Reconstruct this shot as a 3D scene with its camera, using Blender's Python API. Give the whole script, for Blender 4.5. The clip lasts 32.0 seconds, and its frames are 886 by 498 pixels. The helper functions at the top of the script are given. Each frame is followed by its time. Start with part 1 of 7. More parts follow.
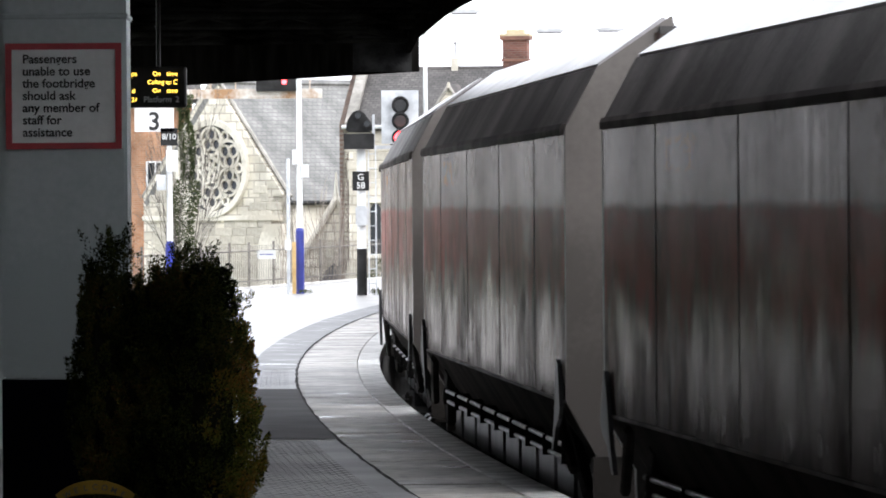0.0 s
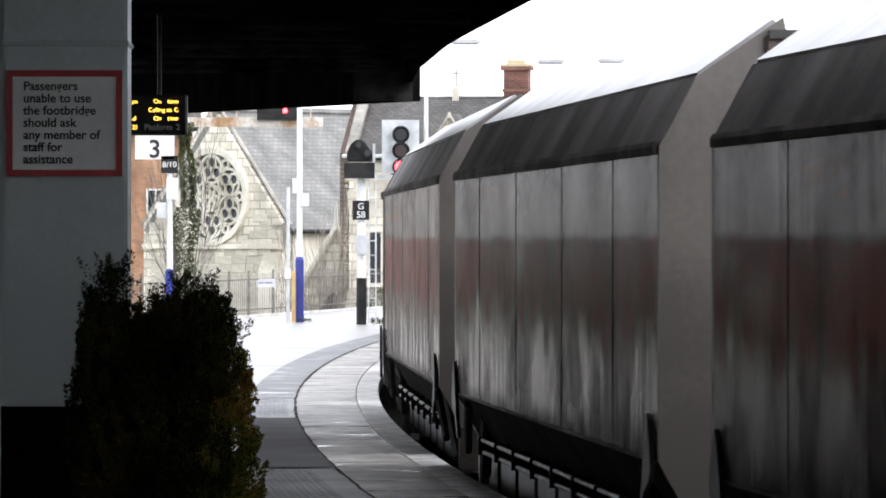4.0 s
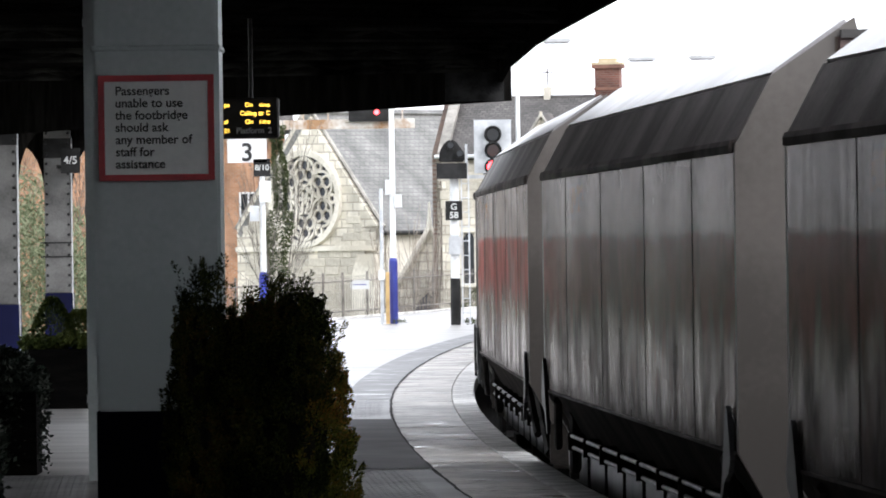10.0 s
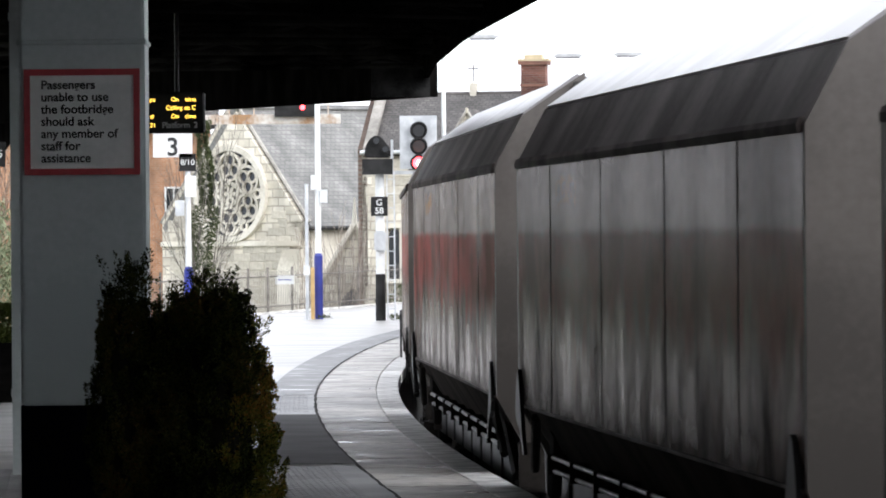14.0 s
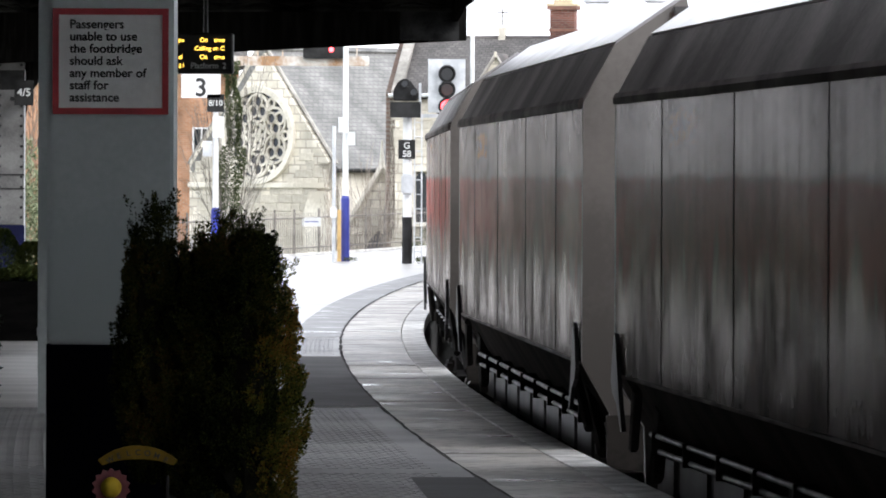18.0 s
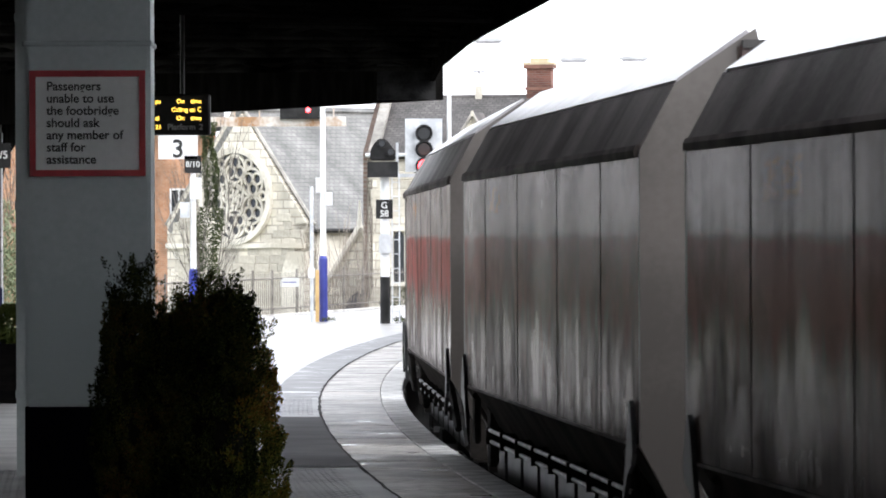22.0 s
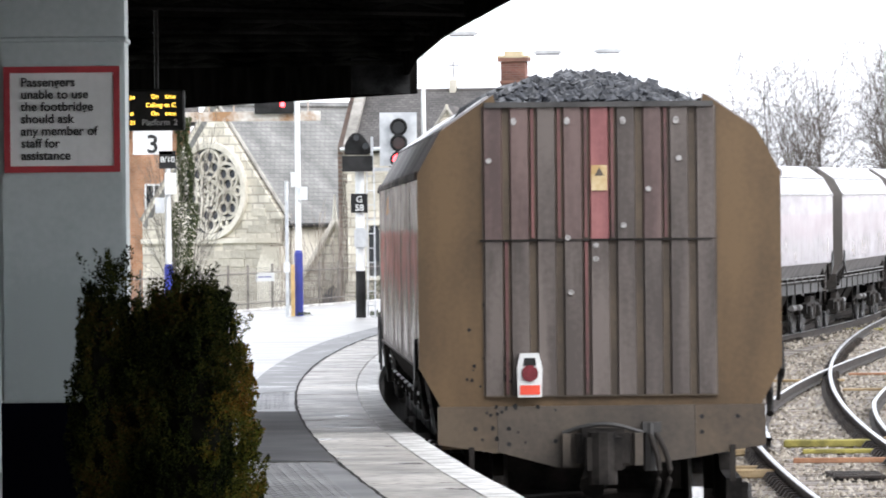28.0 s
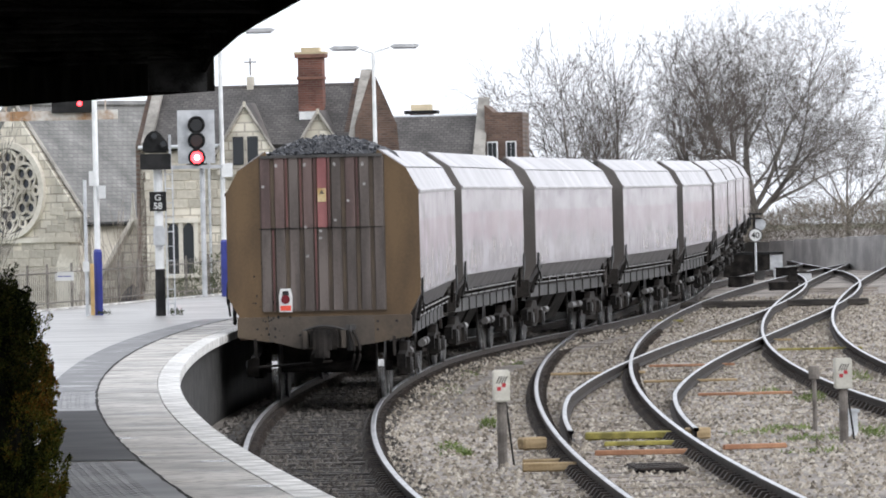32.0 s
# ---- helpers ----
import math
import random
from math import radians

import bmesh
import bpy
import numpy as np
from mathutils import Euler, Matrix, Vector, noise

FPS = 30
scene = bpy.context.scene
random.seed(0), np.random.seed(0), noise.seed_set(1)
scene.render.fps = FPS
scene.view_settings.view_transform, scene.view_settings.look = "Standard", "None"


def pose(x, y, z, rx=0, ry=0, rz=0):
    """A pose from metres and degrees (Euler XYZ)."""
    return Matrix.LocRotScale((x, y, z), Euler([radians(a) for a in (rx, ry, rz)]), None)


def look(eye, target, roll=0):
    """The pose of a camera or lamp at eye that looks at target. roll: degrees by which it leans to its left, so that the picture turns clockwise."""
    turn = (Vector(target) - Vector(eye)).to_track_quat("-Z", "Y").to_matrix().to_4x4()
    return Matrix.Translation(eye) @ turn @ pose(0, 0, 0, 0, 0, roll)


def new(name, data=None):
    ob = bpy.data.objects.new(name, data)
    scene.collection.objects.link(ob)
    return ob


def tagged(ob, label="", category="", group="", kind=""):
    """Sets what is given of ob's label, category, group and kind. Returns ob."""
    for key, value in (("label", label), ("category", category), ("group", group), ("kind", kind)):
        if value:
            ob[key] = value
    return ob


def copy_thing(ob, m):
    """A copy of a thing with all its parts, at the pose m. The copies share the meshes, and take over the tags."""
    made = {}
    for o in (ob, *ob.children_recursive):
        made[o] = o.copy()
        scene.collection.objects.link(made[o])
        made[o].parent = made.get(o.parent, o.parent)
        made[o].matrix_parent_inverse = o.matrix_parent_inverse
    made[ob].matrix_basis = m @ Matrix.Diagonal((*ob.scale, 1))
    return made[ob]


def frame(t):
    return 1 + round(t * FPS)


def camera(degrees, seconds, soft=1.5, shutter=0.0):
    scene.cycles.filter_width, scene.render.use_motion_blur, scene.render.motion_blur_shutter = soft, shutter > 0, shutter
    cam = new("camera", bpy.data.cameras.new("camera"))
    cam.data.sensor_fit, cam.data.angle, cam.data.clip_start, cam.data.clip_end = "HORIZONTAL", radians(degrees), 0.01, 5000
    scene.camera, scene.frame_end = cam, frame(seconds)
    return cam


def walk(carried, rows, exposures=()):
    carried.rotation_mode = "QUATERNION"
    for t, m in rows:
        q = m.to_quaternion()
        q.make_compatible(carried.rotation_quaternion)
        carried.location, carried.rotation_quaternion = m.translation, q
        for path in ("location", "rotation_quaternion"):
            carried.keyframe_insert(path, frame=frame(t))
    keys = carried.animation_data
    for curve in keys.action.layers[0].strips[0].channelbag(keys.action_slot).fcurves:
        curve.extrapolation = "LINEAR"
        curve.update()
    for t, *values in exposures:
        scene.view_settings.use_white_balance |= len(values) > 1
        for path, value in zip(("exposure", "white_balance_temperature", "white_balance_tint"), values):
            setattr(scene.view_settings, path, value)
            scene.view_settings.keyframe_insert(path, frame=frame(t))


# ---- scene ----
# Metres; z = 0 is the top of the rails; y runs up the line from the camera.
EXPO = 0.9
EYE = (0.0, 0.0, 2.515)
TURNS = (  # seconds, yaw, pitch, roll of the hand-held long lens
    (0, -0.7442, -0.3191, 0.400),
    (0.5, -0.9532, -0.3008, 0.065),
    (1, -1.1573, 0.0044, 0.022),
    (1.5, -1.0521, -0.1229, 0.023),
    (2, -1.0663, -0.1702, 0.260),
    (2.5, -0.9442, -0.1161, 0.029),
    (3, -0.8603, -0.0778, 0.334),
    (3.5, -0.7407, -0.0870, -0.059),
    (5.5, -0.6789, -0.0131, 0.263),
    (6, -0.5200, -0.2979, 0.320),
    (6.5, -0.4267, -0.4093, 0.522),
    (7, -0.4061, -0.5429, 0.365),
    (7.5, -0.8097, -1.1819, 0.303),
    (8, -0.6380, -1.1698, 0.506),
    (8.5, -0.5873, -0.7865, 0.546),
    (9, -0.3702, -0.2392, 0.497),
    (9.5, -0.3501, -0.0212, 0.805),
    (10, 0.0185, -0.0711, 0.779),
    (10.5, 0.1483, -0.1698, 0.731),
    (11, 0.0302, -0.0931, 0.575),
    (11.5, -0.0460, 0.0193, 0.600),
    (12, -0.1179, 0.1750, 0.710),
    (12.5, -0.1047, 0.2899, 0.628),
    (13, -0.4460, 0.1321, 0.293),
    (13.5, -0.5273, -0.0326, 0.894),
    (14, -0.5926, -0.1119, 0.486),
    (14.5, -0.7885, -0.2411, 0.483),
    (16.5, -0.7453, -0.1992, -0.321),
    (17, -0.7452, -0.4585, -0.712),
    (17.5, -0.6279, -0.4749, -0.337),
    (18, -0.3704, -0.5719, -0.212),
    (18.5, -0.1073, -0.5669, 0.291),
    (19, 0.2061, -0.6698, 0.019),
    (19.5, 0.2217, -0.7838, 0.177),
    (20, 0.3214, -0.7202, 0.066),
    (20.5, 0.2697, -0.5073, -0.019),
    (21, -0.1278, -0.2714, -0.016),
    (21.5, -0.2116, -0.1132, 0.172),
    (22, -0.5526, -0.0862, 0.215),
    (22.5, -0.7256, -0.1952, 0.429),
    (23, -0.8718, -0.1970, 0.476),
    (23.5, -1.1872, -0.3567, 0.193),
    (24, -1.8079, -0.4054, 0.381),
    (24.5, -1.7399, -0.3236, 0.898),
    (26.5, -1.2924, -0.1303, 0.820),
    (27, -0.8021, -0.1304, 0.737),
    (27.5, -0.2821, -0.0792, 0.676),
    (28, -0.7553, -0.1395, 0.588),
    (28.5, -1.2715, -0.0894, 0.645),
    (29, -1.3541, -0.0044, 0.880),
    (29.5, -1.1161, -0.0522, 0.954),
    (30, -1.0534, 0.1415, 0.896),
    (30.5, -1.1379, 0.1927, 1.156),
    (31, -1.1772, 0.1955, 1.353),
    (31.5, -1.9885, -0.1353, 1.531),
    (32, -2.3987, -0.2001, 1.295),
)
cam = camera(7.235, 32.0, soft=1.8, shutter=0.2)
walk(cam, [(t, pose(*EYE, 90 + p, r, y)) for t, y, p, r in TURNS],
     exposures=[(0, EXPO + 0.06, 6400, 13), (6, EXPO - 0.1, 6400, 13), (7, EXPO + 0.25, 6400, 13), (8, EXPO + 0.5, 6400, 13), (8.5, EXPO + 0.54, 6400, 13), (9, EXPO + 0.52, 6400, 13), (10, EXPO - 0.03, 6400, 13), (13, EXPO - 0.12, 6400, 13), (17, EXPO - 0.12, 6400, 13), (19, EXPO + 0.2, 6400, 13), (20, EXPO + 0.2, 6400, 13), (21, EXPO + 0.1, 6400, 13), (25.5, EXPO + 0.1, 6400, 13), (27, EXPO + 0.12, 6400, 13), (28, EXPO - 0.08, 6400, 13), (29.5, EXPO - 0.45, 6400, 13), (31, EXPO - 0.72, 6400, 13), (32, EXPO - 0.78, 6400, 13)])

# ---- daylight: a bright overcast sky ----
world = bpy.data.worlds.new("overcast")
scene.world = world
world.use_nodes = True
wn, wl = world.node_tree.nodes, world.node_tree.links
sky = wn.new("ShaderNodeTexSky")
sky.sky_type, sky.sun_disc = "NISHITA", False
sky.sun_elevation, sky.sun_rotation = radians(38), radians(100)
sky.air_density, sky.dust_density, sky.ozone_density = 1.0, 2.0, 1.0
veil = wn.new("ShaderNodeHueSaturation")  # thin cloud takes the blue out
veil.inputs["Saturation"].default_value = 0.1
wl.new(sky.outputs[0], veil.inputs["Color"])
wn["Background"].inputs["Strength"].default_value = 0.1
wl.new(veil.outputs[0], wn["Background"].inputs["Color"])
cloud = wn.new("ShaderNodeBackground")  # the even white of the cloud sheet itself
cloud.inputs["Color"].default_value, cloud.inputs["Strength"].default_value = (0.89, 0.94, 1.0, 1), 1.02
both = wn.new("ShaderNodeAddShader")
wl.new(wn["Background"].outputs[0], both.inputs[0])
wl.new(cloud.outputs[0], both.inputs[1])
wl.new(both.outputs[0], wn["World Output"].inputs["Surface"])
sun = new("sun", bpy.data.lights.new("sun", "SUN"))
sun.data.energy, sun.data.angle, sun.data.color = 0.8, radians(30), (1.0, 0.97, 0.92)
sun.matrix_world = look((60, -30, 70), (0, 60, 0))

# ---- the line's centre, from its curvature along the way ----
def centre_line():
    """Points (x, y, heading) of the main line's centre every half metre of way."""
    knots = ((-500, 0.0), (-60, 0.0), (-20, 0.0009), (20, 0.0009), (40, 0.0016), (65, 0.00183), (70, 0.00168), (85, 0.00168), (90, 0.00162), (100, 0.00293), (110, 0.00284), (115, 0.00212), (130, 0.00372),
             (145, -0.0004), (150, -0.00132), (160, -0.00166), (180, -0.00148), (210, 0.00014), (230, -0.00005), (250, -0.0006), (300, -0.0006), (360, 0.0), (900, 0.0))
    ways = np.arange(-400, 600, 0.5)
    bend = np.interp(ways, [k[0] for k in knots], [k[1] for k in knots])
    head = np.cumsum(bend) * 0.5
    i = int(np.searchsorted(ways, 70))
    head += 0.00259 - head[i]
    x, y = np.cumsum(np.sin(head)) * 0.5, np.cumsum(np.cos(head)) * 0.5
    return ways, x - x[i] + 1.675, y - y[i] + 70.0, head


WAYS, LINE_X, LINE_Y, LINE_H = centre_line()


def on_line(s, off=0.0):
    """The place s metres up the line, off metres to its right."""
    x, y, h = (float(np.interp(s, WAYS, a)) for a in (LINE_X, LINE_Y, LINE_H))
    return x + off * math.cos(h), y - off * math.sin(h), h


def rise(y):
    """The line lies level past the platform and then climbs gently."""
    if y < 70:
        return 0.0
    return 4.085e-5 * (min(y, 180.0) - 70) ** 2 + 0.00899 * max(0.0, min(y, 240.0) - 180)


def line_rise(y):
    """The platform line itself rides a little higher through the curve."""
    return rise(y) + float(np.interp(y, (75, 100, 120, 145, 180), (0, 0.032, 0.109, 0.048, -0.03)))


# ---- making meshes ----
def grown(bm, verts, faces):
    vs = [bm.verts.new(v) for v in verts]
    for f in faces:
        try:
            bm.faces.new([vs[i] for i in f])
        except ValueError:
            pass
    return vs


def box(bm, lo, hi, m=None):
    (a, b, c), (d, e, f) = lo, hi
    vs = [Vector(v) for v in ((a, b, c), (d, b, c), (d, e, c), (a, e, c), (a, b, f), (d, b, f), (d, e, f), (a, e, f))]
    if m is not None:
        vs = [m @ v for v in vs]
    grown(bm, vs, ((3, 2, 1, 0), (4, 5, 6, 7), (0, 1, 5, 4), (1, 2, 6, 5), (2, 3, 7, 6), (3, 0, 4, 7)))
    return bm


def rod(bm, p, q, r, r2=None, n=8, caps=True):
    p, q = Vector(p), Vector(q)
    r2 = r if r2 is None else r2
    turn = (q - p).to_track_quat("Z", "Y").to_matrix()
    ring = [Vector((math.cos(2 * math.pi * i / n), math.sin(2 * math.pi * i / n), 0)) for i in range(n)]
    faces = [(i, (i + 1) % n, n + (i + 1) % n, n + i) for i in range(n)]
    if caps:
        faces += [tuple(reversed(range(n))), tuple(range(n, 2 * n))]
    grown(bm, [p + turn @ (v * r) for v in ring] + [q + turn @ (v * r2) for v in ring], faces)
    return bm


def prism(bm, outline, lo, hi, axis="y", m=None):
    """A flat outline of (a, b) drawn out from lo to hi along an axis: y: (x, z), x: (y, z), z: (x, y)."""
    put = {"y": lambda a, b, c: (a, c, b), "x": lambda a, b, c: (c, a, b), "z": lambda a, b, c: (a, b, c)}[axis]
    n = len(outline)
    vs = [Vector(put(a, b, c)) for c in (lo, hi) for a, b in outline]
    if m is not None:
        vs = [m @ v for v in vs]
    grown(bm, vs, [(i, (i + 1) % n, n + (i + 1) % n, n + i) for i in range(n)] + [tuple(reversed(range(n))), tuple(range(n, 2 * n))])
    return bm


def ball(bm, c, r, n=8, k=5, squash=1.0):
    vs = [(c[0] + r * math.sin(math.pi * j / k) * math.cos(2 * math.pi * i / n), c[1] + r * math.sin(math.pi * j / k) * math.sin(2 * math.pi * i / n),
           c[2] + squash * r * math.cos(math.pi * j / k)) for j in range(k + 1) for i in range(n)]
    grown(bm, vs, [(j * n + i, (j + 1) * n + i, (j + 1) * n + (i + 1) % n, j * n + (i + 1) % n) for j in range(k) for i in range(n)])
    return bm


def mesh_of(name, bm, material, smooth=False):
    bmesh.ops.remove_doubles(bm, verts=bm.verts, dist=1e-5)
    bmesh.ops.recalc_face_normals(bm, faces=bm.faces)
    me = bpy.data.meshes.new(name)
    bm.to_mesh(me)
    bm.free()
    if smooth:
        me.polygons.foreach_set("use_smooth", [True] * len(me.polygons))
    me.materials.append(material)
    return me


def part(name, bm, material, parent=None, label="", smooth=False):
    ob = new(name, mesh_of(name, bm, material, smooth))
    ob.parent = parent
    return tagged(ob, label)


def shared(name, me, parent, m=None):
    ob = new(name, me)
    ob.parent = parent
    if m is not None:
        ob.matrix_basis = m
    return ob


def thing(name, at, label, category, group="", kind="", turn=0.0):
    ob = new(name)
    ob.matrix_basis = pose(*at, 0, 0, turn)
    return tagged(ob, label, category, group, kind)


def structure(name, bm, material, label, smooth=False):
    return tagged(part(name, bm, material, None, label, smooth), kind="structure")


def tube(bm, pts, r, n=8):
    """A round bent tube through the points."""
    rings = []
    for i, p in enumerate(pts):
        d = (pts[min(i + 1, len(pts) - 1)] - pts[max(i - 1, 0)]).normalized()
        turn = d.to_track_quat("Z", "Y").to_matrix()
        rings.append([bm.verts.new(p + turn @ Vector((r * math.cos(2 * math.pi * k / n), r * math.sin(2 * math.pi * k / n), 0))) for k in range(n)])
    for a, b in zip(rings, rings[1:]):
        for k in range(n):
            bm.faces.new((a[k], a[(k + 1) % n], b[(k + 1) % n], b[k]))
    bm.faces.new(rings[0][::-1])
    bm.faces.new(rings[-1])
    return bm


def lettering(name, text, size, material, parent, m, thick=0.002, align="LEFT", bold=0.017):
    cu = bpy.data.curves.new(name, "FONT")
    cu.body, cu.size, cu.extrude, cu.align_x, cu.offset = text, size, thick, align, size * bold
    ob = bpy.data.objects.new(name, cu)
    me = bpy.data.meshes.new_from_object(ob)
    bpy.data.objects.remove(ob)
    me.materials.clear()
    me.materials.append(material)
    made = new(name, me)
    made.parent, made.matrix_basis = parent, m
    return made


def bm_new():
    return bmesh.new()


# ---- materials ----
def mat(name, dark, light, scale=3.0, rough=0.7, metal=0.0, bump=0.15, fine=40.0, stretch=(1, 1, 1), vary=0.12, spec=0.5, grain=0.25):
    """A surface of two colours mixed by broad stains and fine grain, with relief and a little change from piece to piece."""
    ma = bpy.data.materials.new(name)
    ma.use_nodes = True
    n, l = ma.node_tree.nodes, ma.node_tree.links
    b = n["Principled BSDF"]
    co = n.new("ShaderNodeTexCoord")
    mp = n.new("ShaderNodeMapping")
    mp.inputs["Scale"].default_value = stretch
    l.new(co.outputs["Object"], mp.inputs["Vector"])
    broad, grainy = n.new("ShaderNodeTexNoise"), n.new("ShaderNodeTexNoise")
    broad.inputs["Scale"].default_value, broad.inputs["Detail"].default_value = scale, 5
    grainy.inputs["Scale"].default_value, grainy.inputs["Detail"].default_value = fine, 3
    l.new(mp.outputs[0], broad.inputs["Vector"])
    l.new(co.outputs["Object"], grainy.inputs["Vector"])
    mix = n.new("ShaderNodeMath")
    mix.operation = "MULTIPLY_ADD"
    mix.inputs[1].default_value = grain
    l.new(grainy.outputs[0], mix.inputs[0])
    l.new(broad.outputs[0], mix.inputs[2])
    ramp = n.new("ShaderNodeValToRGB")
    e = ramp.color_ramp.elements
    e[0].position, e[0].color = 0.42 + grain * 0.4, (*dark, 1)
    e[1].position, e[1].color = 0.62 + grain * 0.55, (*light, 1)
    l.new(mix.outputs[0], ramp.inputs[0])
    info = n.new("ShaderNodeObjectInfo")
    val = n.new("ShaderNodeMapRange")
    val.inputs["To Min"].default_value, val.inputs["To Max"].default_value = 1 - vary, 1 + vary
    l.new(info.outputs["Random"], val.inputs[0])
    hsv = n.new("ShaderNodeHueSaturation")
    l.new(ramp.outputs[0], hsv.inputs["Color"])
    l.new(val.outputs[0], hsv.inputs["Value"])
    l.new(hsv.outputs[0], b.inputs["Base Color"])
    b.inputs["Roughness"].default_value, b.inputs["Metallic"].default_value = rough, metal
    b.inputs["Specular IOR Level"].default_value = spec
    if bump:
        bp = n.new("ShaderNodeBump")
        bp.inputs["Strength"].default_value, bp.inputs["Distance"].default_value = bump, 0.02
        l.new(mix.outputs[0], bp.inputs["Height"])
        l.new(bp.outputs[0], b.inputs["Normal"])
    return ma


def glow(name, colour, strength):
    ma = bpy.data.materials.new(name)
    ma.use_nodes = True
    b = ma.node_tree.nodes["Principled BSDF"]
    b.inputs["Base Color"].default_value = (*colour, 1)
    b.inputs["Emission Color"].default_value, b.inputs["Emission Strength"].default_value = (*colour, 1), strength
    return ma


def glass(name, tint, rough=0.05):
    ma = bpy.data.materials.new(name)
    ma.use_nodes = True
    b = ma.node_tree.nodes["Principled BSDF"]
    b.inputs["Base Color"].default_value, b.inputs["Roughness"].default_value = (*tint, 1), rough
    b.inputs["Specular IOR Level"].default_value = 0.5
    return ma


M_BALLAST = mat("ballast", (0.13, 0.115, 0.1), (0.31, 0.28, 0.25), 0.6, 0.9, 0, 1.0, 14, grain=0.7)
# oil and the shade beneath the train, both put into the bed's colour
M_DARKBED = mat("dark_ballast", (0.018, 0.017, 0.016), (0.06, 0.056, 0.05), 1.5, 0.9, 0, 1.0, 14, grain=0.7)
M_RAILTOP = mat("rail_steel", (0.25, 0.26, 0.27), (0.48, 0.49, 0.5), 2, 0.3, 0.9, 0.05)
M_RUST = mat("rusty_rail_side", (0.014, 0.011, 0.009), (0.045, 0.034, 0.027), 6, 0.85, 0.1, 0.3)
M_SLEEPER = mat("sleeper", (0.1, 0.085, 0.07), (0.24, 0.2, 0.165), 3, 0.9, 0, 0.5, stretch=(0.5, 4, 4), vary=0.35)
M_ASPHALT = mat("platform_asphalt", (0.19, 0.186, 0.178), (0.33, 0.323, 0.308), 0.9, 0.38, 0, 0.05, 60, stretch=(0.6, 1.6, 1), spec=0.5)
M_PAVER = mat("ribbed_paving", (0.15, 0.153, 0.156), (0.27, 0.273, 0.277), 0.9, 0.45, 0, 0.05, 45, stretch=(1, 1, 1), spec=0.4)
M_RIB = mat("worn_rib", (0.22, 0.224, 0.228), (0.36, 0.364, 0.37), 1.2, 0.35, 0, 0.05, 45)
M_PATCH = mat("dark_asphalt_patch", (0.0325, 0.0338, 0.0358), (0.065, 0.0663, 0.0683), 1.5, 0.7, 0, 0.08, 70)

def wet_stone(name, dark, light, spread=0.35):
    """Grubby paving that is drying out: stains at two sizes, slabs of unlike tone, and a smooth wet film in places."""
    ma = bpy.data.materials.new(name)
    ma.use_nodes = True
    n, l = ma.node_tree.nodes, ma.node_tree.links
    b = n["Principled BSDF"]
    geo, info = n.new("ShaderNodeNewGeometry"), n.new("ShaderNodeObjectInfo")

    def field(scale, lo, hi, detail, sx=1.0, sy=1.0):
        mp = n.new("ShaderNodeMapping")
        mp.inputs["Scale"].default_value = (sx, sy, 1.0)
        l.new(geo.outputs["Position"], mp.inputs["Vector"])
        t = n.new("ShaderNodeTexNoise")
        t.inputs["Scale"].default_value, t.inputs["Detail"].default_value = scale, detail
        l.new(mp.outputs[0], t.inputs["Vector"])
        r = n.new("ShaderNodeMapRange")
        r.inputs["From Min"].default_value, r.inputs["From Max"].default_value = lo, hi
        l.new(t.outputs[0], r.inputs[0])
        return r.outputs[0]

    def mix(f, kind, a, c):
        m = n.new("ShaderNodeMix")
        m.data_type, m.blend_type = "RGBA", kind
        if isinstance(f, float):
            m.inputs[0].default_value = f
        else:
            l.new(f, m.inputs[0])
        for k, v in ((6, a), (7, c)):
            if isinstance(v, tuple):
                m.inputs[k].default_value = (*v, 1)
            else:
                l.new(v, m.inputs[k])
        return m.outputs[2]

    col = mix(field(1.7, 0.36, 0.66, 7, 1.0, 0.8), "MIX", dark, light)
    col = mix(field(9.0, 0.5, 0.72, 5), "MIX", col, tuple(v * 0.55 for v in dark))
    tone = n.new("ShaderNodeMapRange")
    tone.inputs["To Min"].default_value, tone.inputs["To Max"].default_value = 1.0 - spread, 1.0
    l.new(info.outputs["Random"], tone.inputs[0])
    col = mix(1.0, "MULTIPLY", col, tone.outputs[0])
    wet = field(1.9, 0.55, 0.68, 7, 1.0, 0.8)
    col = mix(wet, "MULTIPLY", col, (0.5, 0.5, 0.52))
    l.new(col, b.inputs["Base Color"])
    rough = n.new("ShaderNodeMapRange")
    rough.inputs["To Min"].default_value, rough.inputs["To Max"].default_value = 0.5, 0.24
    l.new(wet, rough.inputs[0])
    l.new(rough.outputs[0], b.inputs["Roughness"])
    bp = n.new("ShaderNodeBump")
    bp.inputs["Strength"].default_value, bp.inputs["Distance"].default_value = 0.08, 0.01
    l.new(field(30.0, 0.2, 0.8, 4), bp.inputs["Height"])
    l.new(bp.outputs[0], b.inputs["Normal"])
    return ma


M_SLAB = wet_stone("coping_slab", (0.25, 0.238, 0.213), (0.6, 0.57, 0.52), 0.22)
M_WHITE_EDGE = mat("white_edge_paint", (0.4, 0.395, 0.375), (0.75, 0.745, 0.72), 4, 0.6, 0, 0.15)
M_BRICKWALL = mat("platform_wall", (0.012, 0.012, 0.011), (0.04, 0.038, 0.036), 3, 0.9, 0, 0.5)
M_GREYPAINT = mat("grey_paint", (0.385, 0.44, 0.44), (0.49, 0.54, 0.54), 1.2, 0.45, 0, 0.05)
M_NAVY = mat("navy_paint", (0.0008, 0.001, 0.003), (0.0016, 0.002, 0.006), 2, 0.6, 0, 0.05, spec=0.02)
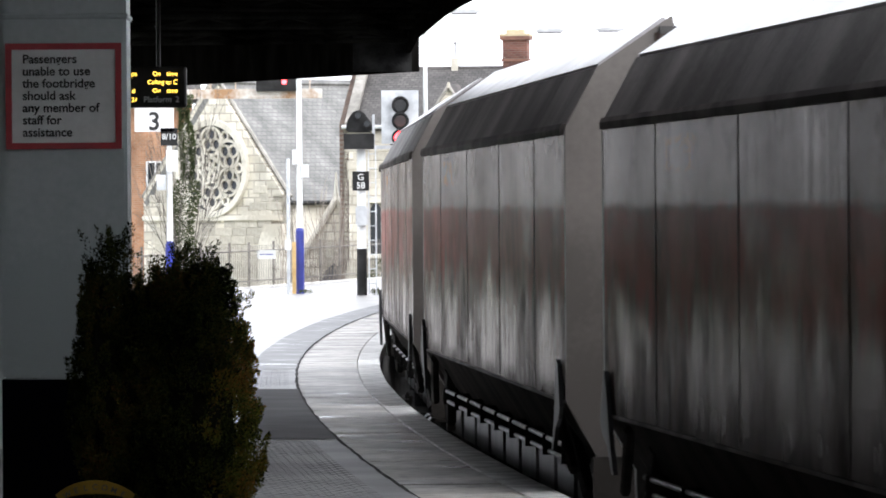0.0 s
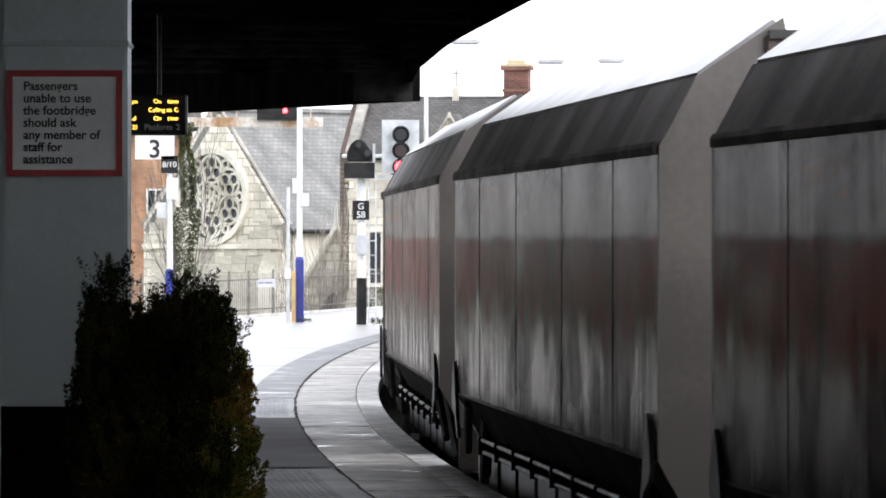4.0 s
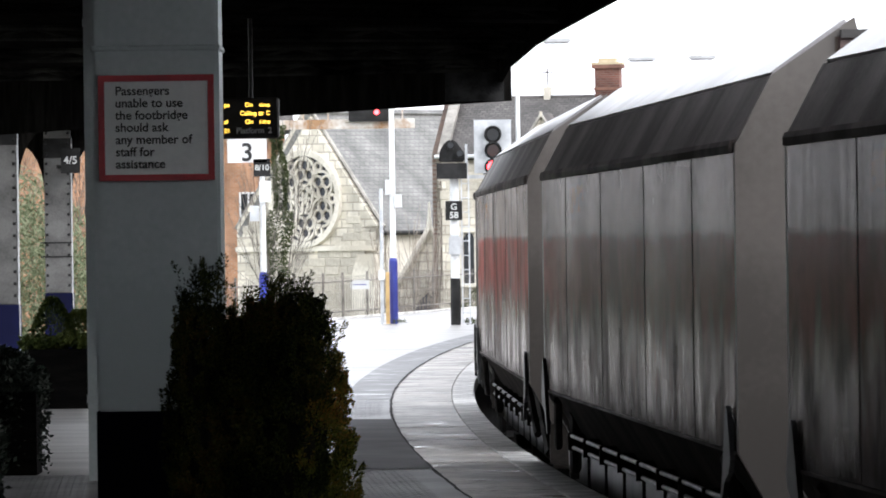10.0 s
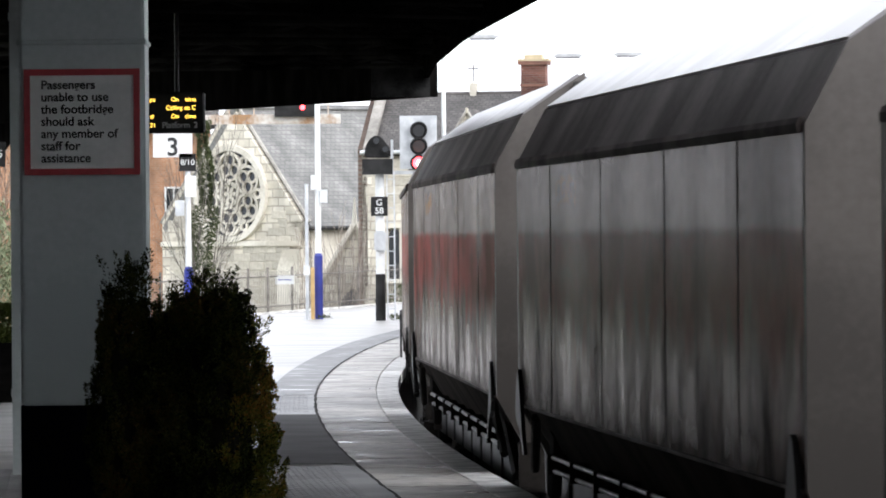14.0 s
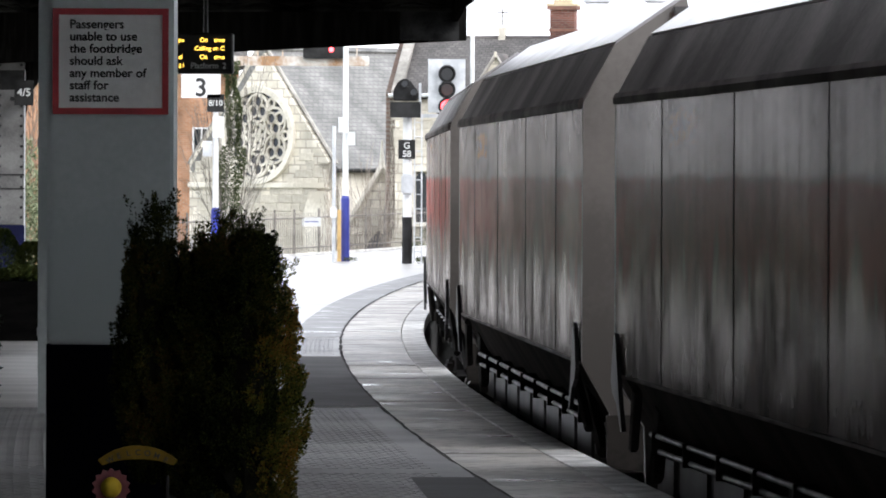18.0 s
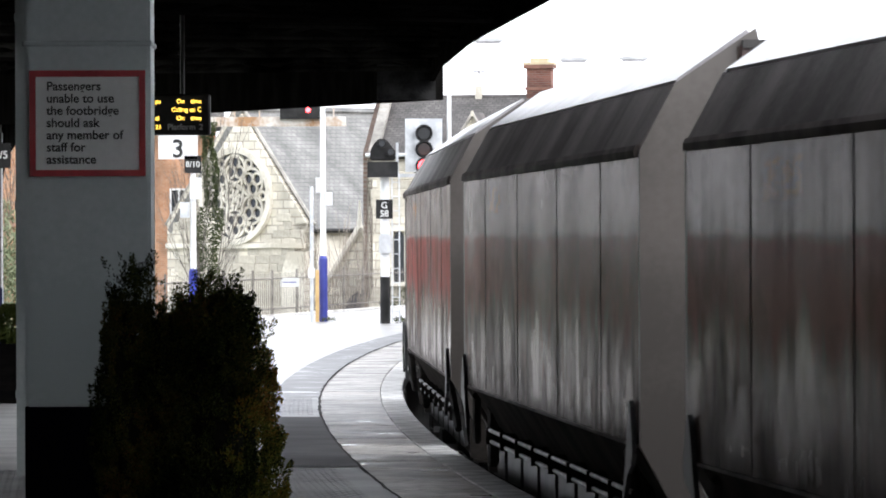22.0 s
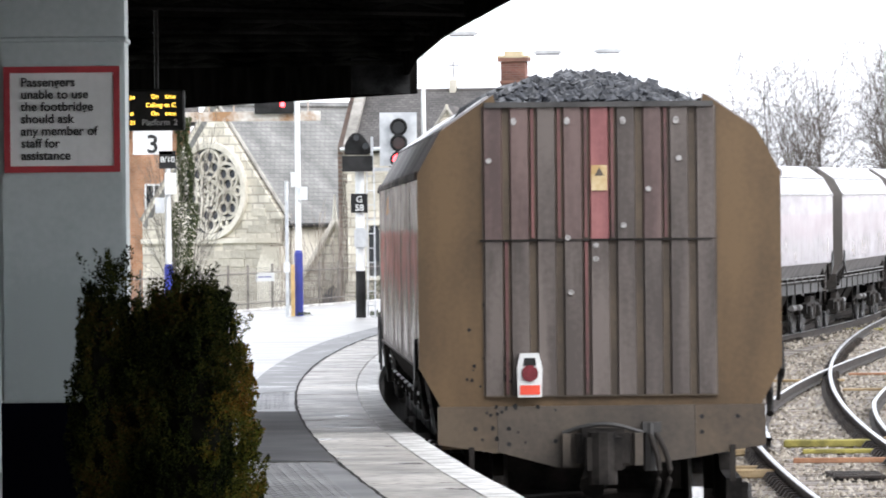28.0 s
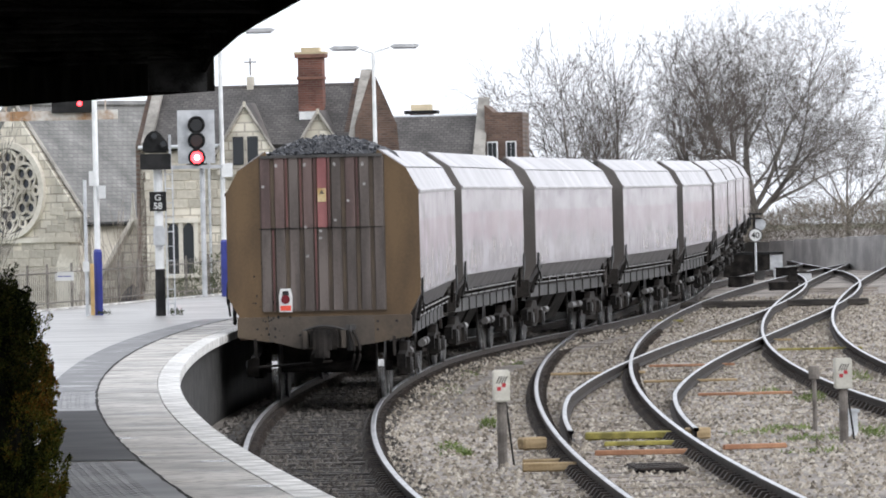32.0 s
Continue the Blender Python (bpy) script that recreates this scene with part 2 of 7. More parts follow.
M_BLUE = mat("blue_paint", (0.025, 0.035, 0.22), (0.04, 0.055, 0.3), 3, 0.4, 0, 0.05)
M_WHITE = mat("white_paint", (0.66, 0.68, 0.68), (0.82, 0.83, 0.83), 3, 0.45, 0, 0.05)
M_BLACK = mat("black_paint", (0.006, 0.006, 0.006), (0.02, 0.02, 0.02), 4, 0.5, 0, 0.1, spec=0.25)
M_CANOPY = mat("black_boards", (0.003, 0.0028, 0.0025), (0.008, 0.0075, 0.007), 2, 0.9, 0, 0.3, stretch=(8, 0.5, 1), spec=0.0)
M_SIGNRED = mat("red_sign_border", (0.32, 0.02, 0.03), (0.42, 0.03, 0.04), 5, 0.4, 0, 0.03)
M_SIGNWHITE = mat("sign_white", (0.6, 0.61, 0.6), (0.7, 0.71, 0.7), 3, 0.4, 0, 0.02)
M_INK = mat("sign_ink", (0.01, 0.01, 0.01), (0.02, 0.02, 0.02), 3, 0.5, 0, 0)
M_LED = glow("amber_led", (1.0, 0.62, 0.08), 2.2)
M_RED_LAMP = glow("red_signal_lamp", (1.0, 0.05, 0.06), 6.0)
M_WHITE_LAMP = glow("lamp_heart", (1.0, 0.7, 0.7), 8.0)
M_GRASS = mat("rough_grass", (0.04, 0.05, 0.02), (0.12, 0.13, 0.06), 0.5, 0.9, 0, 0.6, 8, grain=0.5)
M_LIMESTONE = mat("church_limestone", (0.46, 0.425, 0.355), (0.69, 0.655, 0.575), 0.5, 0.85, 0, 0.3, 8, vary=0.15)
M_TILE = mat("dark_roof_tile", (0.055, 0.05, 0.048), (0.15, 0.135, 0.125), 0.5, 0.7, 0, 0.2, 6, vary=0.25)
M_DARKBRICK = mat("sooty_brick", (0.11, 0.055, 0.042), (0.2, 0.1, 0.07), 1.5, 0.85, 0, 0.3, 20, vary=0.25)
M_BUFF = mat("buff_stone", (0.5, 0.42, 0.28), (0.7, 0.6, 0.42), 1, 0.8, 0, 0.2, 10)
M_PANE = glass("dark_window_glass", (0.015, 0.018, 0.022), 0.12)

# ---- ground, tracks and platform ----
def curve_x(y, c):
    u = (y - 100.0) / 100.0
    return c[0] + c[1] * u + c[2] * u * u + c[3] * u ** 3


def track_two(y):
    if y < 60:
        return float(np.interp(y, LINE_Y, LINE_X)) + 3.3
    return curve_x(min(y, 230), (6.23, 5.03, 5.13, 0.35)) + 0.05 * max(0, y - 230)


def track_branch(y):
    return curve_x(y, (6.7, 7.83, 11.97, 0.85)) if y < 100 else curve_x(min(y, 215), (6.7, 9.0, 11.6, -7.8)) + 0.02 * max(0, y - 215)


def track_three(y):
    if y < 84:
        return curve_x(84, (10.7, 2.9, 7.7, -1.7)) + (y - 84) * 0.02
    return curve_x(min(y, 240), (10.7, 2.9, 7.7, -1.7)) + 0.1 * max(0, y - 240)


def way_points(fn, y0, y1, step=1.0):
    """Centre points and headings along a track given as x over y."""
    return [(fn(y), y, math.atan2(fn(y + 0.25) - fn(y - 0.25), 0.5)) for y in np.arange(y0, y1, step)]


def main_points(s0, s1, step=1.0):
    return [on_line(s) for s in np.arange(s0, s1, step)]


def ribbon(bm, pts, section, climb=rise):
    """Draws a section of (off, z) points along centre points."""
    rows = [[bm.verts.new((x + o * math.cos(h), y - o * math.sin(h), z + climb(y))) for o, z in section] for x, y, h in pts]
    for a, b in zip(rows, rows[1:]):
        for i in range(len(section) - 1):
            bm.faces.new((a[i], a[i + 1], b[i + 1], b[i]))
    return bm


def rail(pts, off, group, climb=rise):
    base = thing("rail", (0, 0, 0), "worn steel rail with bright running top and rusty sides", "rail", group)
    w = 0.036
    part("web", ribbon(bm_new(), pts, [(off - 0.07, -0.165), (off - 0.07, -0.15), (off - 0.012, -0.13), (off - 0.012, -0.05), (off - w, -0.04), (off - w, -0.006),
                                      (off + w, -0.006), (off + w, -0.04), (off + 0.012, -0.05), (off + 0.012, -0.13), (off + 0.07, -0.15), (off + 0.07, -0.165)], climb),
         M_RUST, base, "rust-brown rail web and foot")
    part("running_top", ribbon(bm_new(), pts, [(off - w * 0.8, -0.006), (off - w * 0.55, 0.0), (off + w * 0.55, 0.0), (off + w * 0.8, -0.006)], climb), M_RAILTOP, base, "polished bright running surface")
    return base


ground = bm_new()
box(ground, (-2500, -900, -6.0), (2500, 4800, -3.0))
structure("ground", ground, M_GRASS, "low ground below the railway embankment, rough grass")
bank = bm_new()
bank_rows = []
for yy in list(range(-400, 60, 20)) + list(range(60, 250, 5)) + list(range(250, 900, 20)):
    xl = float(np.interp(yy, (-400, 100, 114, 125.4, 133.1, 141.3, 160, 182, 260, 900), (-14, -14, -5.2, -2.5, -0.9, 1.0, 5.2, 8.7, 12, 60)))
    xr = 60.0 + max(0, yy - 200) * 0.15
    bank_rows.append([bank.verts.new((x, yy, z)) for x, z in ((xl - 5, -3.05), (xl, -0.215 + rise(yy)), (xr, -0.215 + rise(yy)), (xr + 8, -3.05))])
for ra, rb in zip(bank_rows, bank_rows[1:]):
    for i in range(3):
        bank.faces.new((ra[i], ra[i + 1], rb[i + 1], rb[i]))
structure("embankment", bank, M_BALLAST, "pale grey-brown ballast and cess beside the lines")
bed = ribbon(bm_new(), main_points(-392, 200, 2.0), [(-1.35, -0.3), (-1.1, -0.19), (0.82, -0.19), (1.0, -0.3)], line_rise)
structure("track_bed", bed, M_DARKBED, "ballast between the platform line's rails, darkened for oil and train shade")

rails_main = main_points(-392, -60, 6.0) + main_points(-60, 420, 1.0) + main_points(420, 570, 5.0)
for o in (-0.7525, 0.7525):
    rail(rails_main, o, "rails of the platform line", line_rise)
for fn, y0, y1, name in ((track_two, 30, 330, "rails of the second line"), (track_branch, 84, 240, "rails of the crossover"), (track_three, 62, 330, "rails of the third line")):
    for o in (-0.7525, 0.7525):
        rail(way_points(fn, y0, y1, 1.0), o, name)

# platform: an island that narrows and bends away with the line
EDGE = -1.429
PLAT = 1.008


def edge_at(s, inset=0.0):
    return on_line(s, EDGE - inset)


plat = bm_new()
right = [edge_at(s, 0.78) for s in np.arange(-40, 185, 2.5)]
left = [(-9.0, -42.0), (-9.0, 100.0), (-4.4, 114.0), (-1.79, 125.4), (-0.18, 133.1), (1.75, 141.3), (6.0, 160.0), (9.5, 182.0)]
n_left = len(right)
lx = np.interp([p[1] for p in right], [p[1] for p in left], [p[0] for p in left])
rows_p = [(bm_new, (p[0], p[1]), (float(x), p[1])) for p, x in zip(right, lx)]
va = [plat.verts.new((*r[1], PLAT + rise(r[1][1]))) for r in rows_p]
vb = [plat.verts.new((*r[2], PLAT + rise(r[2][1]))) for r in rows_p]
for i in range(len(va) - 1):
    plat.faces.new((va[i], va[i + 1], vb[i + 1], vb[i]))
structure("pavement", plat, M_ASPHALT, "worn grey asphalt platform surface, damp in places")
wall_p = ribbon(bm_new(), [on_line(s) for s in np.arange(-40, 185, 2.0)], [(EDGE - 0.12, -0.3), (EDGE - 0.12, PLAT - 0.1)])
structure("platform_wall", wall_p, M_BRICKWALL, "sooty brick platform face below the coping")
backs = bm_new()
for a, b in zip(left[2:], left[3:]):
    dv = Vector((b[0] - a[0], b[1] - a[1], 0)).normalized()
    nn = Vector((-dv.y, dv.x, 0)) * 0.12
    p0, p1 = Vector((a[0], a[1], 0)), Vector((b[0], b[1], 0))
    grown(backs, [v + Vector((0, 0, z)) for v in (p0, p1, p1 + nn, p0 + nn) for z in (PLAT - 1.2, PLAT + 0.03 + rise(v.y))], ((0, 2, 3, 1), (1, 3, 5, 7), (4, 6, 7, 5), (0, 1, 7, 6)))
structure("platform_back_kerb", backs, M_WHITE_EDGE, "white-painted kerb along the platform's back edge")


def patch(name, s0, s1, i0, i1, lift, material, label, skew=0.0, ragged=0.0):
    pts = [on_line(s) for s in np.arange(s0, s1 + 0.01, 0.25 if ragged else 1.0)]
    k = len(pts) - 1
    bm = bm_new()
    rows = []
    for j, (x, y, h) in enumerate(pts):
        a, b = EDGE - i0, EDGE - i1 + skew * j / max(1, k)
        a += ragged * (0.3 + noise.noise((j * 0.37, 1.7, 0.2)))
        b -= ragged * (0.3 + noise.noise((j * 0.41, 5.1, 0.6)))
        rows.append([bm.verts.new((x + o * math.cos(h), y - o * math.sin(h), PLAT + lift + rise(y))) for o in (a, b)])
    for r, q in zip(rows, rows[1:]):
        bm.faces.new((r[0], r[1], q[1], q[0]))
    return structure(name, bm, material, label)


M_JOINT = mat("joint_dirt", (0.02, 0.02, 0.019), (0.06, 0.058, 0.055), 3, 0.9, 0, 0.1, spec=0.1)
M_STRIP = wet_stone("grey_asphalt_strip", (0.085, 0.087, 0.091), (0.165, 0.167, 0.171))
patch("pavement_paving", -8, 46.2, 0.782, 5.6, 0.003, M_PAVER, "pale ribbed paving under the canopy")
patch("pavement_joint", -8, 150, 0.768, 0.785, 0.0045, M_JOINT, "dark dirt-filled joint beside the coping", ragged=0.012)
patch("pavement_strip", 66.4, 113, 0.782, 1.24, 0.004, M_STRIP, "newer grey asphalt strip beside the coping")
patch("pavement_paving", 59.2, 66.5, 0.782, 1.5, 0.004, M_PAVER, "pale ribbed paving beyond the dark patch")
patch("pavement_patch", 46.2, 59.72, 0.782, 1.3, 0.006, M_PATCH, "dark resurfaced asphalt patch")
patch("pavement_patch", 30.4, 35.4, 0.782, 1.24, 0.006, M_PATCH, "dark resurfaced asphalt patch", skew=0.12)


def tactile(s0, s1, i0, i1):
    """Low ribs across worn asphalt."""
    bm = bm_new()
    for j, s in enumerate(np.arange(s0, s1, 0.16)):
        x, y, h = on_line(s)
        m = Matrix.Translation((x, y, PLAT + rise(y))) @ Matrix.Rotation(-h, 4, "Z")
        turn = Matrix.Rotation(0.35 if j % 2 else -0.35, 4, "Z")
        k = i0 + (0.04 if j % 2 else 0)
        while k < i1:
            box(bm, (-0.025, -0.012, -0.01), (0.025, 0.012, 0.0055), m @ Matrix.Translation((EDGE - k - 0.025, 0, 0)) @ turn)
            k += 0.08
    ob = structure("pavement_ribs", bm, M_RIB, "worn ribbed grip surface on the platform")
    return tagged(ob, kind="stuff")


for s0, s1, i1 in ((36.5, 46, 4.6), (17, 36, 4.0)):
    tactile(s0, s1, 0.95, i1)
tactile(60.0, 66.3, 0.84, 1.5)


def coping():
    """The coping: a slab and a white-painted nosing at each step along the edge."""
    slab_top = tagged(new("coping"), "pale concrete coping slabs with a white-painted nosing along the platform edge", "platform edge", kind="structure")
    step = 1.8
    for k in range(int((178 + 10) / step)):
        s = -10 + k * step
        x, y, h = on_line(s + step / 2)
        m = Matrix.Translation((x, y, rise(y))) @ Matrix.Rotation(-h, 4, "Z")
        for name, a, b, mtl in (("slab", EDGE - 0.78, EDGE - 0.2, M_SLAB), ("nosing", EDGE - 0.197, EDGE + 0.02, M_WHITE_EDGE)):
            if k == 0:
                bm = bm_new()
                hh = step / 2 - 0.006
                box(bm, (a, -hh, PLAT - 0.12), (b, hh, PLAT - 0.001))
                bmesh.ops.bevel(bm, geom=[e for e in bm.edges], offset=0.006, segments=1, affect="EDGES")
                COPING[name] = mesh_of(name, bm, mtl)
            ob = shared(name, COPING[name], slab_top, m @ pose(0, 0, random.uniform(-0.002, 0.001), random.uniform(-0.1, 0.1), 0, 0))


COPING = {}
coping()

# ---- canopy over the platform ----
def canopy_edge(y):
    """The eaves draw in with the platform's edge; the unseen near stretch is shaped to cast shade."""
    out = float(np.interp(y, (40, 44.6, 49.6, 53.4, 58, 61, 65, 69, 75), (1.55, 1.41, 1.25, 1.1, 0.92, 0.82, 0.74, 0.66, 0.64))) - 0.05
    # out of view: reaches over the coping to shade it and the near wagons
    near = (float(np.interp(0.8 * y, LINE_Y, LINE_X)) - 1.36 - 0.1 * float(np.clip((38 - 0.8 * y) / 12, 0, 1))) / 0.8
    return out + (near - out) * float(np.clip((44 - y) / 7, 0, 1))


def canopy_end(x):
    """The canopy's far end runs back to the left."""
    return 75.0 + (0.66 - x) * 2.75


def canopy():
    deck = bm_new()
    ys = list(range(-9, 42, 3)) + list(range(42, 75, 1)) + [75]
    xs = (None, -9.5)
    rows = []
    for y in ys:
        x = canopy_edge(y)
        yl = y if y < 50 else 50 + (y - 50) * (canopy_end(-9.5) - 50) / 25.0
        rows.append([deck.verts.new(v) for v in ((x, y, 4.36), (-9.5, yl, 4.9), (x, y, 4.5), (-9.5, yl, 5.05))])
    for p, q in zip(rows, rows[1:]):
        deck.faces.new((p[0], q[0], q[1], p[1]))
        deck.faces.new((p[2], p[3], q[3], q[2]))
        deck.faces.new((p[0], p[2], q[2], q[0]))
    roof = thing("platform_canopy", (0, 0, 0), "black timber platform canopy on iron columns", "canopy", kind="structure")
    roof.matrix_basis = pose(0, 0, 0.503) @ Matrix.Scale(0.8, 4)
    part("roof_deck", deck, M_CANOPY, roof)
    fascia = bm_new()
    for y0, y1 in zip(ys, ys[1:]):
        x0, x1 = canopy_edge(y0), canopy_edge(y1)
        grown(fascia, [(x0, y0, 4.2), (x1, y1, 4.2), (x1 + 0.05, y1, 4.2), (x0 + 0.05, y0, 4.2), (x0, y0, 4.48), (x1, y1, 4.48), (x1 + 0.05, y1, 4.48), (x0 + 0.05, y0, 4.48)],
              ((0, 3, 2, 1), (4, 5, 6, 7), (3, 7, 6, 2), (0, 1, 5, 4)))
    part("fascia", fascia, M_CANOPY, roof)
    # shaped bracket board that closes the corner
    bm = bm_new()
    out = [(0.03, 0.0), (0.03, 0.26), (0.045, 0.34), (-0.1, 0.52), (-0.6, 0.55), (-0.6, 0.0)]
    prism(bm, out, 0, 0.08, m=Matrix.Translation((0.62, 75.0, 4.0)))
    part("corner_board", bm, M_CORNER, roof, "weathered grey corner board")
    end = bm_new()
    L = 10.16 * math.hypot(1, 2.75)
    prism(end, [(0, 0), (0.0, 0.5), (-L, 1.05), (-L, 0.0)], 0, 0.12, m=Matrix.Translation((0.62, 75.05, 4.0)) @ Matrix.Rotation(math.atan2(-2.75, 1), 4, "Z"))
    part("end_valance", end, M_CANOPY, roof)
    for k in range(16):
        y = -7 + k * 5.2
        x = canopy_edge(y) - 0.05
        yl = y if y < 50 else 50 + (y - 50) * (canopy_end(-9.5) - 50) / 25.0
        bm = bm_new()
        n = 12
        L = Vector((-9.3 - x, yl - y, 0.5))
        p0 = Vector((x, y, 4.24))
        for dz in (0.0, 0.1):
            rod(bm, p0 + Vector((0, 0, dz)), p0 + L + Vector((0, 0, dz)), 0.03, n=6)
        for i in range(n):
            rod(bm, p0 + L * (i / n), p0 + L * ((i + 0.5) / n) + Vector((0, 0, 0.1)), 0.02, n=5)
            rod(bm, p0 + L * ((i + 1) / n), p0 + L * ((i + 0.5) / n) + Vector((0, 0, 0.1)), 0.02, n=5)
        part("lattice_truss", bm, M_TRUSS, roof, "dusty iron lattice truss with lit flecks put into its colour")


M_BLOCKWALL = mat("block_wall_brick", (0.06, 0.045, 0.04), (0.14, 0.1, 0.085), 2, 0.85, 0, 0.3)
M_CORNER = mat("weathered_board", (0.006, 0.006, 0.006), (0.03, 0.03, 0.03), 4, 0.8, 0, 0.2, spec=0.1)
# pale flecks in the dusty colour stand in for beams catching light
M_TRUSS = mat("dusty_lit_iron", (0.001, 0.001, 0.001), (0.026, 0.025, 0.024), 0.7, 0.8, 0, 0.2, spec=0.0)
canopy()
# unseen wall added to keep daylight from the left off the platform and train
back = bm_new()
box(back, (-5.6, -9, PLAT - 0.02), (-5.2, 50, 4.2))
structure("wall_station", back, M_BLOCKWALL, "unseen dark brick wall added under the canopy to block light")


def boxed_column():
    w, d = 0.45, 0.44
    col = thing("platform_column", (-1.025, 25.22, PLAT), "boxed canopy column, pale grey above, navy blue below", "column")
    zc = 1.92 - PLAT
    bm = bm_new()
    box(bm, (-w / 2, -d / 2, zc), (w / 2, d / 2, 4.1 - PLAT))
    bmesh.ops.bevel(bm, geom=list(bm.edges), offset=0.01, segments=2, affect="EDGES")
    part("upper_casing", bm, M_GREYPAINT, col, "pale grey-green painted casing")
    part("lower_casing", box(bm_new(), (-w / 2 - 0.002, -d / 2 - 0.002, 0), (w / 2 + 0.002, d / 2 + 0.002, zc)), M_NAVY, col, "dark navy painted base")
    bm = bm_new()
    box(bm, (-w / 2 - 0.008, -d / 2 - 0.008, 3.205 - PLAT), (w / 2 + 0.008, d / 2 + 0.008, 3.225 - PLAT))
    bmesh.ops.bevel(bm, geom=list(bm.edges), offset=0.005, segments=1, affect="EDGES")
    part("moulding", bm, M_GREYPAINT, col)


def notice():
    sign = thing("notice", (-1.025, 24.99, 2.93), "white notice with a red border on the column", "sign")
    w, h = 0.414, 0.378
    part("plate", box(bm_new(), (-w / 2, 0.0, -h / 2), (w / 2, 0.008, h / 2)), M_SIGNWHITE, sign)
    b = 0.023
    for lo, hi in (((-w / 2, h / 2 - b), (w / 2, h / 2)), ((-w / 2, -h / 2), (w / 2, -h / 2 + b)), ((-w / 2, -h / 2 + b), (-w / 2 + b, h / 2 - b)), ((w / 2 - b, -h / 2 + b), (w / 2, h / 2 - b))):
        part("border", box(bm_new(), (lo[0], -0.004, lo[1]), (hi[0], 0.0, hi[1])), M_SIGNRED, sign, "red border strip")
    for i, line in enumerate(("Passengers", "unable to use", "the footbridge", "should ask", "any member of", "staff for", "assistance")):
        lettering("lettering", line, 0.0445, M_INK, sign, pose(-0.146, -0.003, 0.118 - i * 0.0435, 90, 0, 0))


def departure_board():
    led = thing("departure_board", (-2.05, 60.0, 3.585), "black departure board with amber lettering, hung from the canopy", "display")
    led.matrix_basis = pose(-1.64, 48.0, 3.371) @ Matrix.Scale(0.8, 4)
    w, h = 1.28, 0.35
    bm = bm_new()
    box(bm, (-w / 2, 0, -h / 2), (w / 2, 0.25, h / 2))
    bmesh.ops.bevel(bm, geom=list(bm.edges), offset=0.015, segments=1, affect="EDGES")
    part("case", bm, M_BLACK, led)
    for x in (-0.4, 0.4):
        part("hanger", rod(bm_new(), (x, 0.12, h / 2), (x, 0.12, 0.95), 0.02), M_BLACK, led)
    for z, head, words in ((0.096, "pa", (("On", 0.145), ("time", 0.0))), (0.024, "", (("Calling at: C", 0.0),)), (-0.049, "al", (("On", 0.145), ("time", 0.0)))):
        if head:
            lettering("led_text", head, 0.052, M_LED, led, pose(0.17, -0.004, z, 90, 0, 0), bold=0.0)
        for word, back in words:
            lettering("led_text", word, 0.052, M_LED, led, pose(w / 2 - 0.074 - back, -0.004, z, 90, 0, 0), align="RIGHT", bold=0.0)
    lettering("led_text", "21", 0.052, M_LED, led, pose(0.17, -0.004, -0.125, 90, 0, 0), bold=0.0)
    lettering("platform_text", "Platform", 0.07, M_DIMTEXT, led, pose(w / 2 - 0.125, -0.004, -0.13, 90, 0, 0), align="RIGHT")
    lettering("platform_text", "2", 0.07, M_DIMTEXT, led, pose(w / 2 - 0.06, -0.004, -0.13, 90, 0, 0), align="RIGHT")


M_DIMTEXT = mat("grey_lettering", (0.4, 0.4, 0.4), (0.5, 0.5, 0.5), 3, 0.6, 0, 0)
boxed_column()
notice()
departure_board()


# ---- planting ----
def leafy(name, sprays, material, parent, label=""):
    """A mass of small leaf sprays: each (place, way, length, width) is a folded kite."""
    vs, fs = [], []
    rng = random.Random(len(sprays))
    for p, d, ln, wd in sprays:
        d = d.normalized()
        s = d.cross(Vector((rng.uniform(-1, 1), rng.uniform(-1, 1), rng.uniform(-1, 1)))).normalized() * wd
        k = len(vs)
        up = d.cross(s).normalized() * wd * 0.4
        vs += [p, p + d * ln * 0.45 + s + up, p + d * ln, p + d * ln * 0.45 - s + up]
        fs += [(k, k + 1, k + 2), (k, k + 2, k + 3)]
    me = bpy.data.meshes.new(name)
    me.from_pydata([tuple(v) for v in vs], [], fs)
    me.materials.append(material)
    ob = new(name, me)
    ob.parent = parent
    return tagged(ob, label, kind="stuff") if parent is None else tagged(ob, label)


def leaf_mat(name, cols, rough=0.6, spec=0.4):
    ma = bpy.data.materials.new(name)
    ma.use_nodes = True
    n, l = ma.node_tree.nodes, ma.node_tree.links
    b = n["Principled BSDF"]
    geo = n.new("ShaderNodeNewGeometry")
    co = n.new("ShaderNodeTexCoord")
    t = n.new("ShaderNodeTexNoise")
    t.inputs["Scale"].default_value = 3.5
    l.new(co.outputs["Object"], t.inputs["Vector"])
    m = n.new("ShaderNodeMath")
    m.operation = "MULTIPLY_ADD"
    m.inputs[1].default_value = 0.35
    l.new(geo.outputs["Random Per Island"], m.inputs[0])
    l.new(t.outputs[0], m.inputs[2])
    r = n.new("ShaderNodeValToRGB")
    e = r.color_ramp.elements
    e[0].position, e[0].color = 0.38, (*cols[0], 1)
    e[1].position, e[1].color = 1.0, (*cols[-1], 1)
    for i, c in enumerate(cols[1:-1]):
        k = e.new(0.38 + 0.5 * (i + 1) / (len(cols) - 1))
        k.color = (*c, 1)
    l.new(m.outputs[0], r.inputs[0])
    l.new(r.outputs[0], b.inputs["Base Color"])
    b.inputs["Roughness"].default_value = rough
    b.inputs["Specular IOR Level"].default_value = spec
    return ma


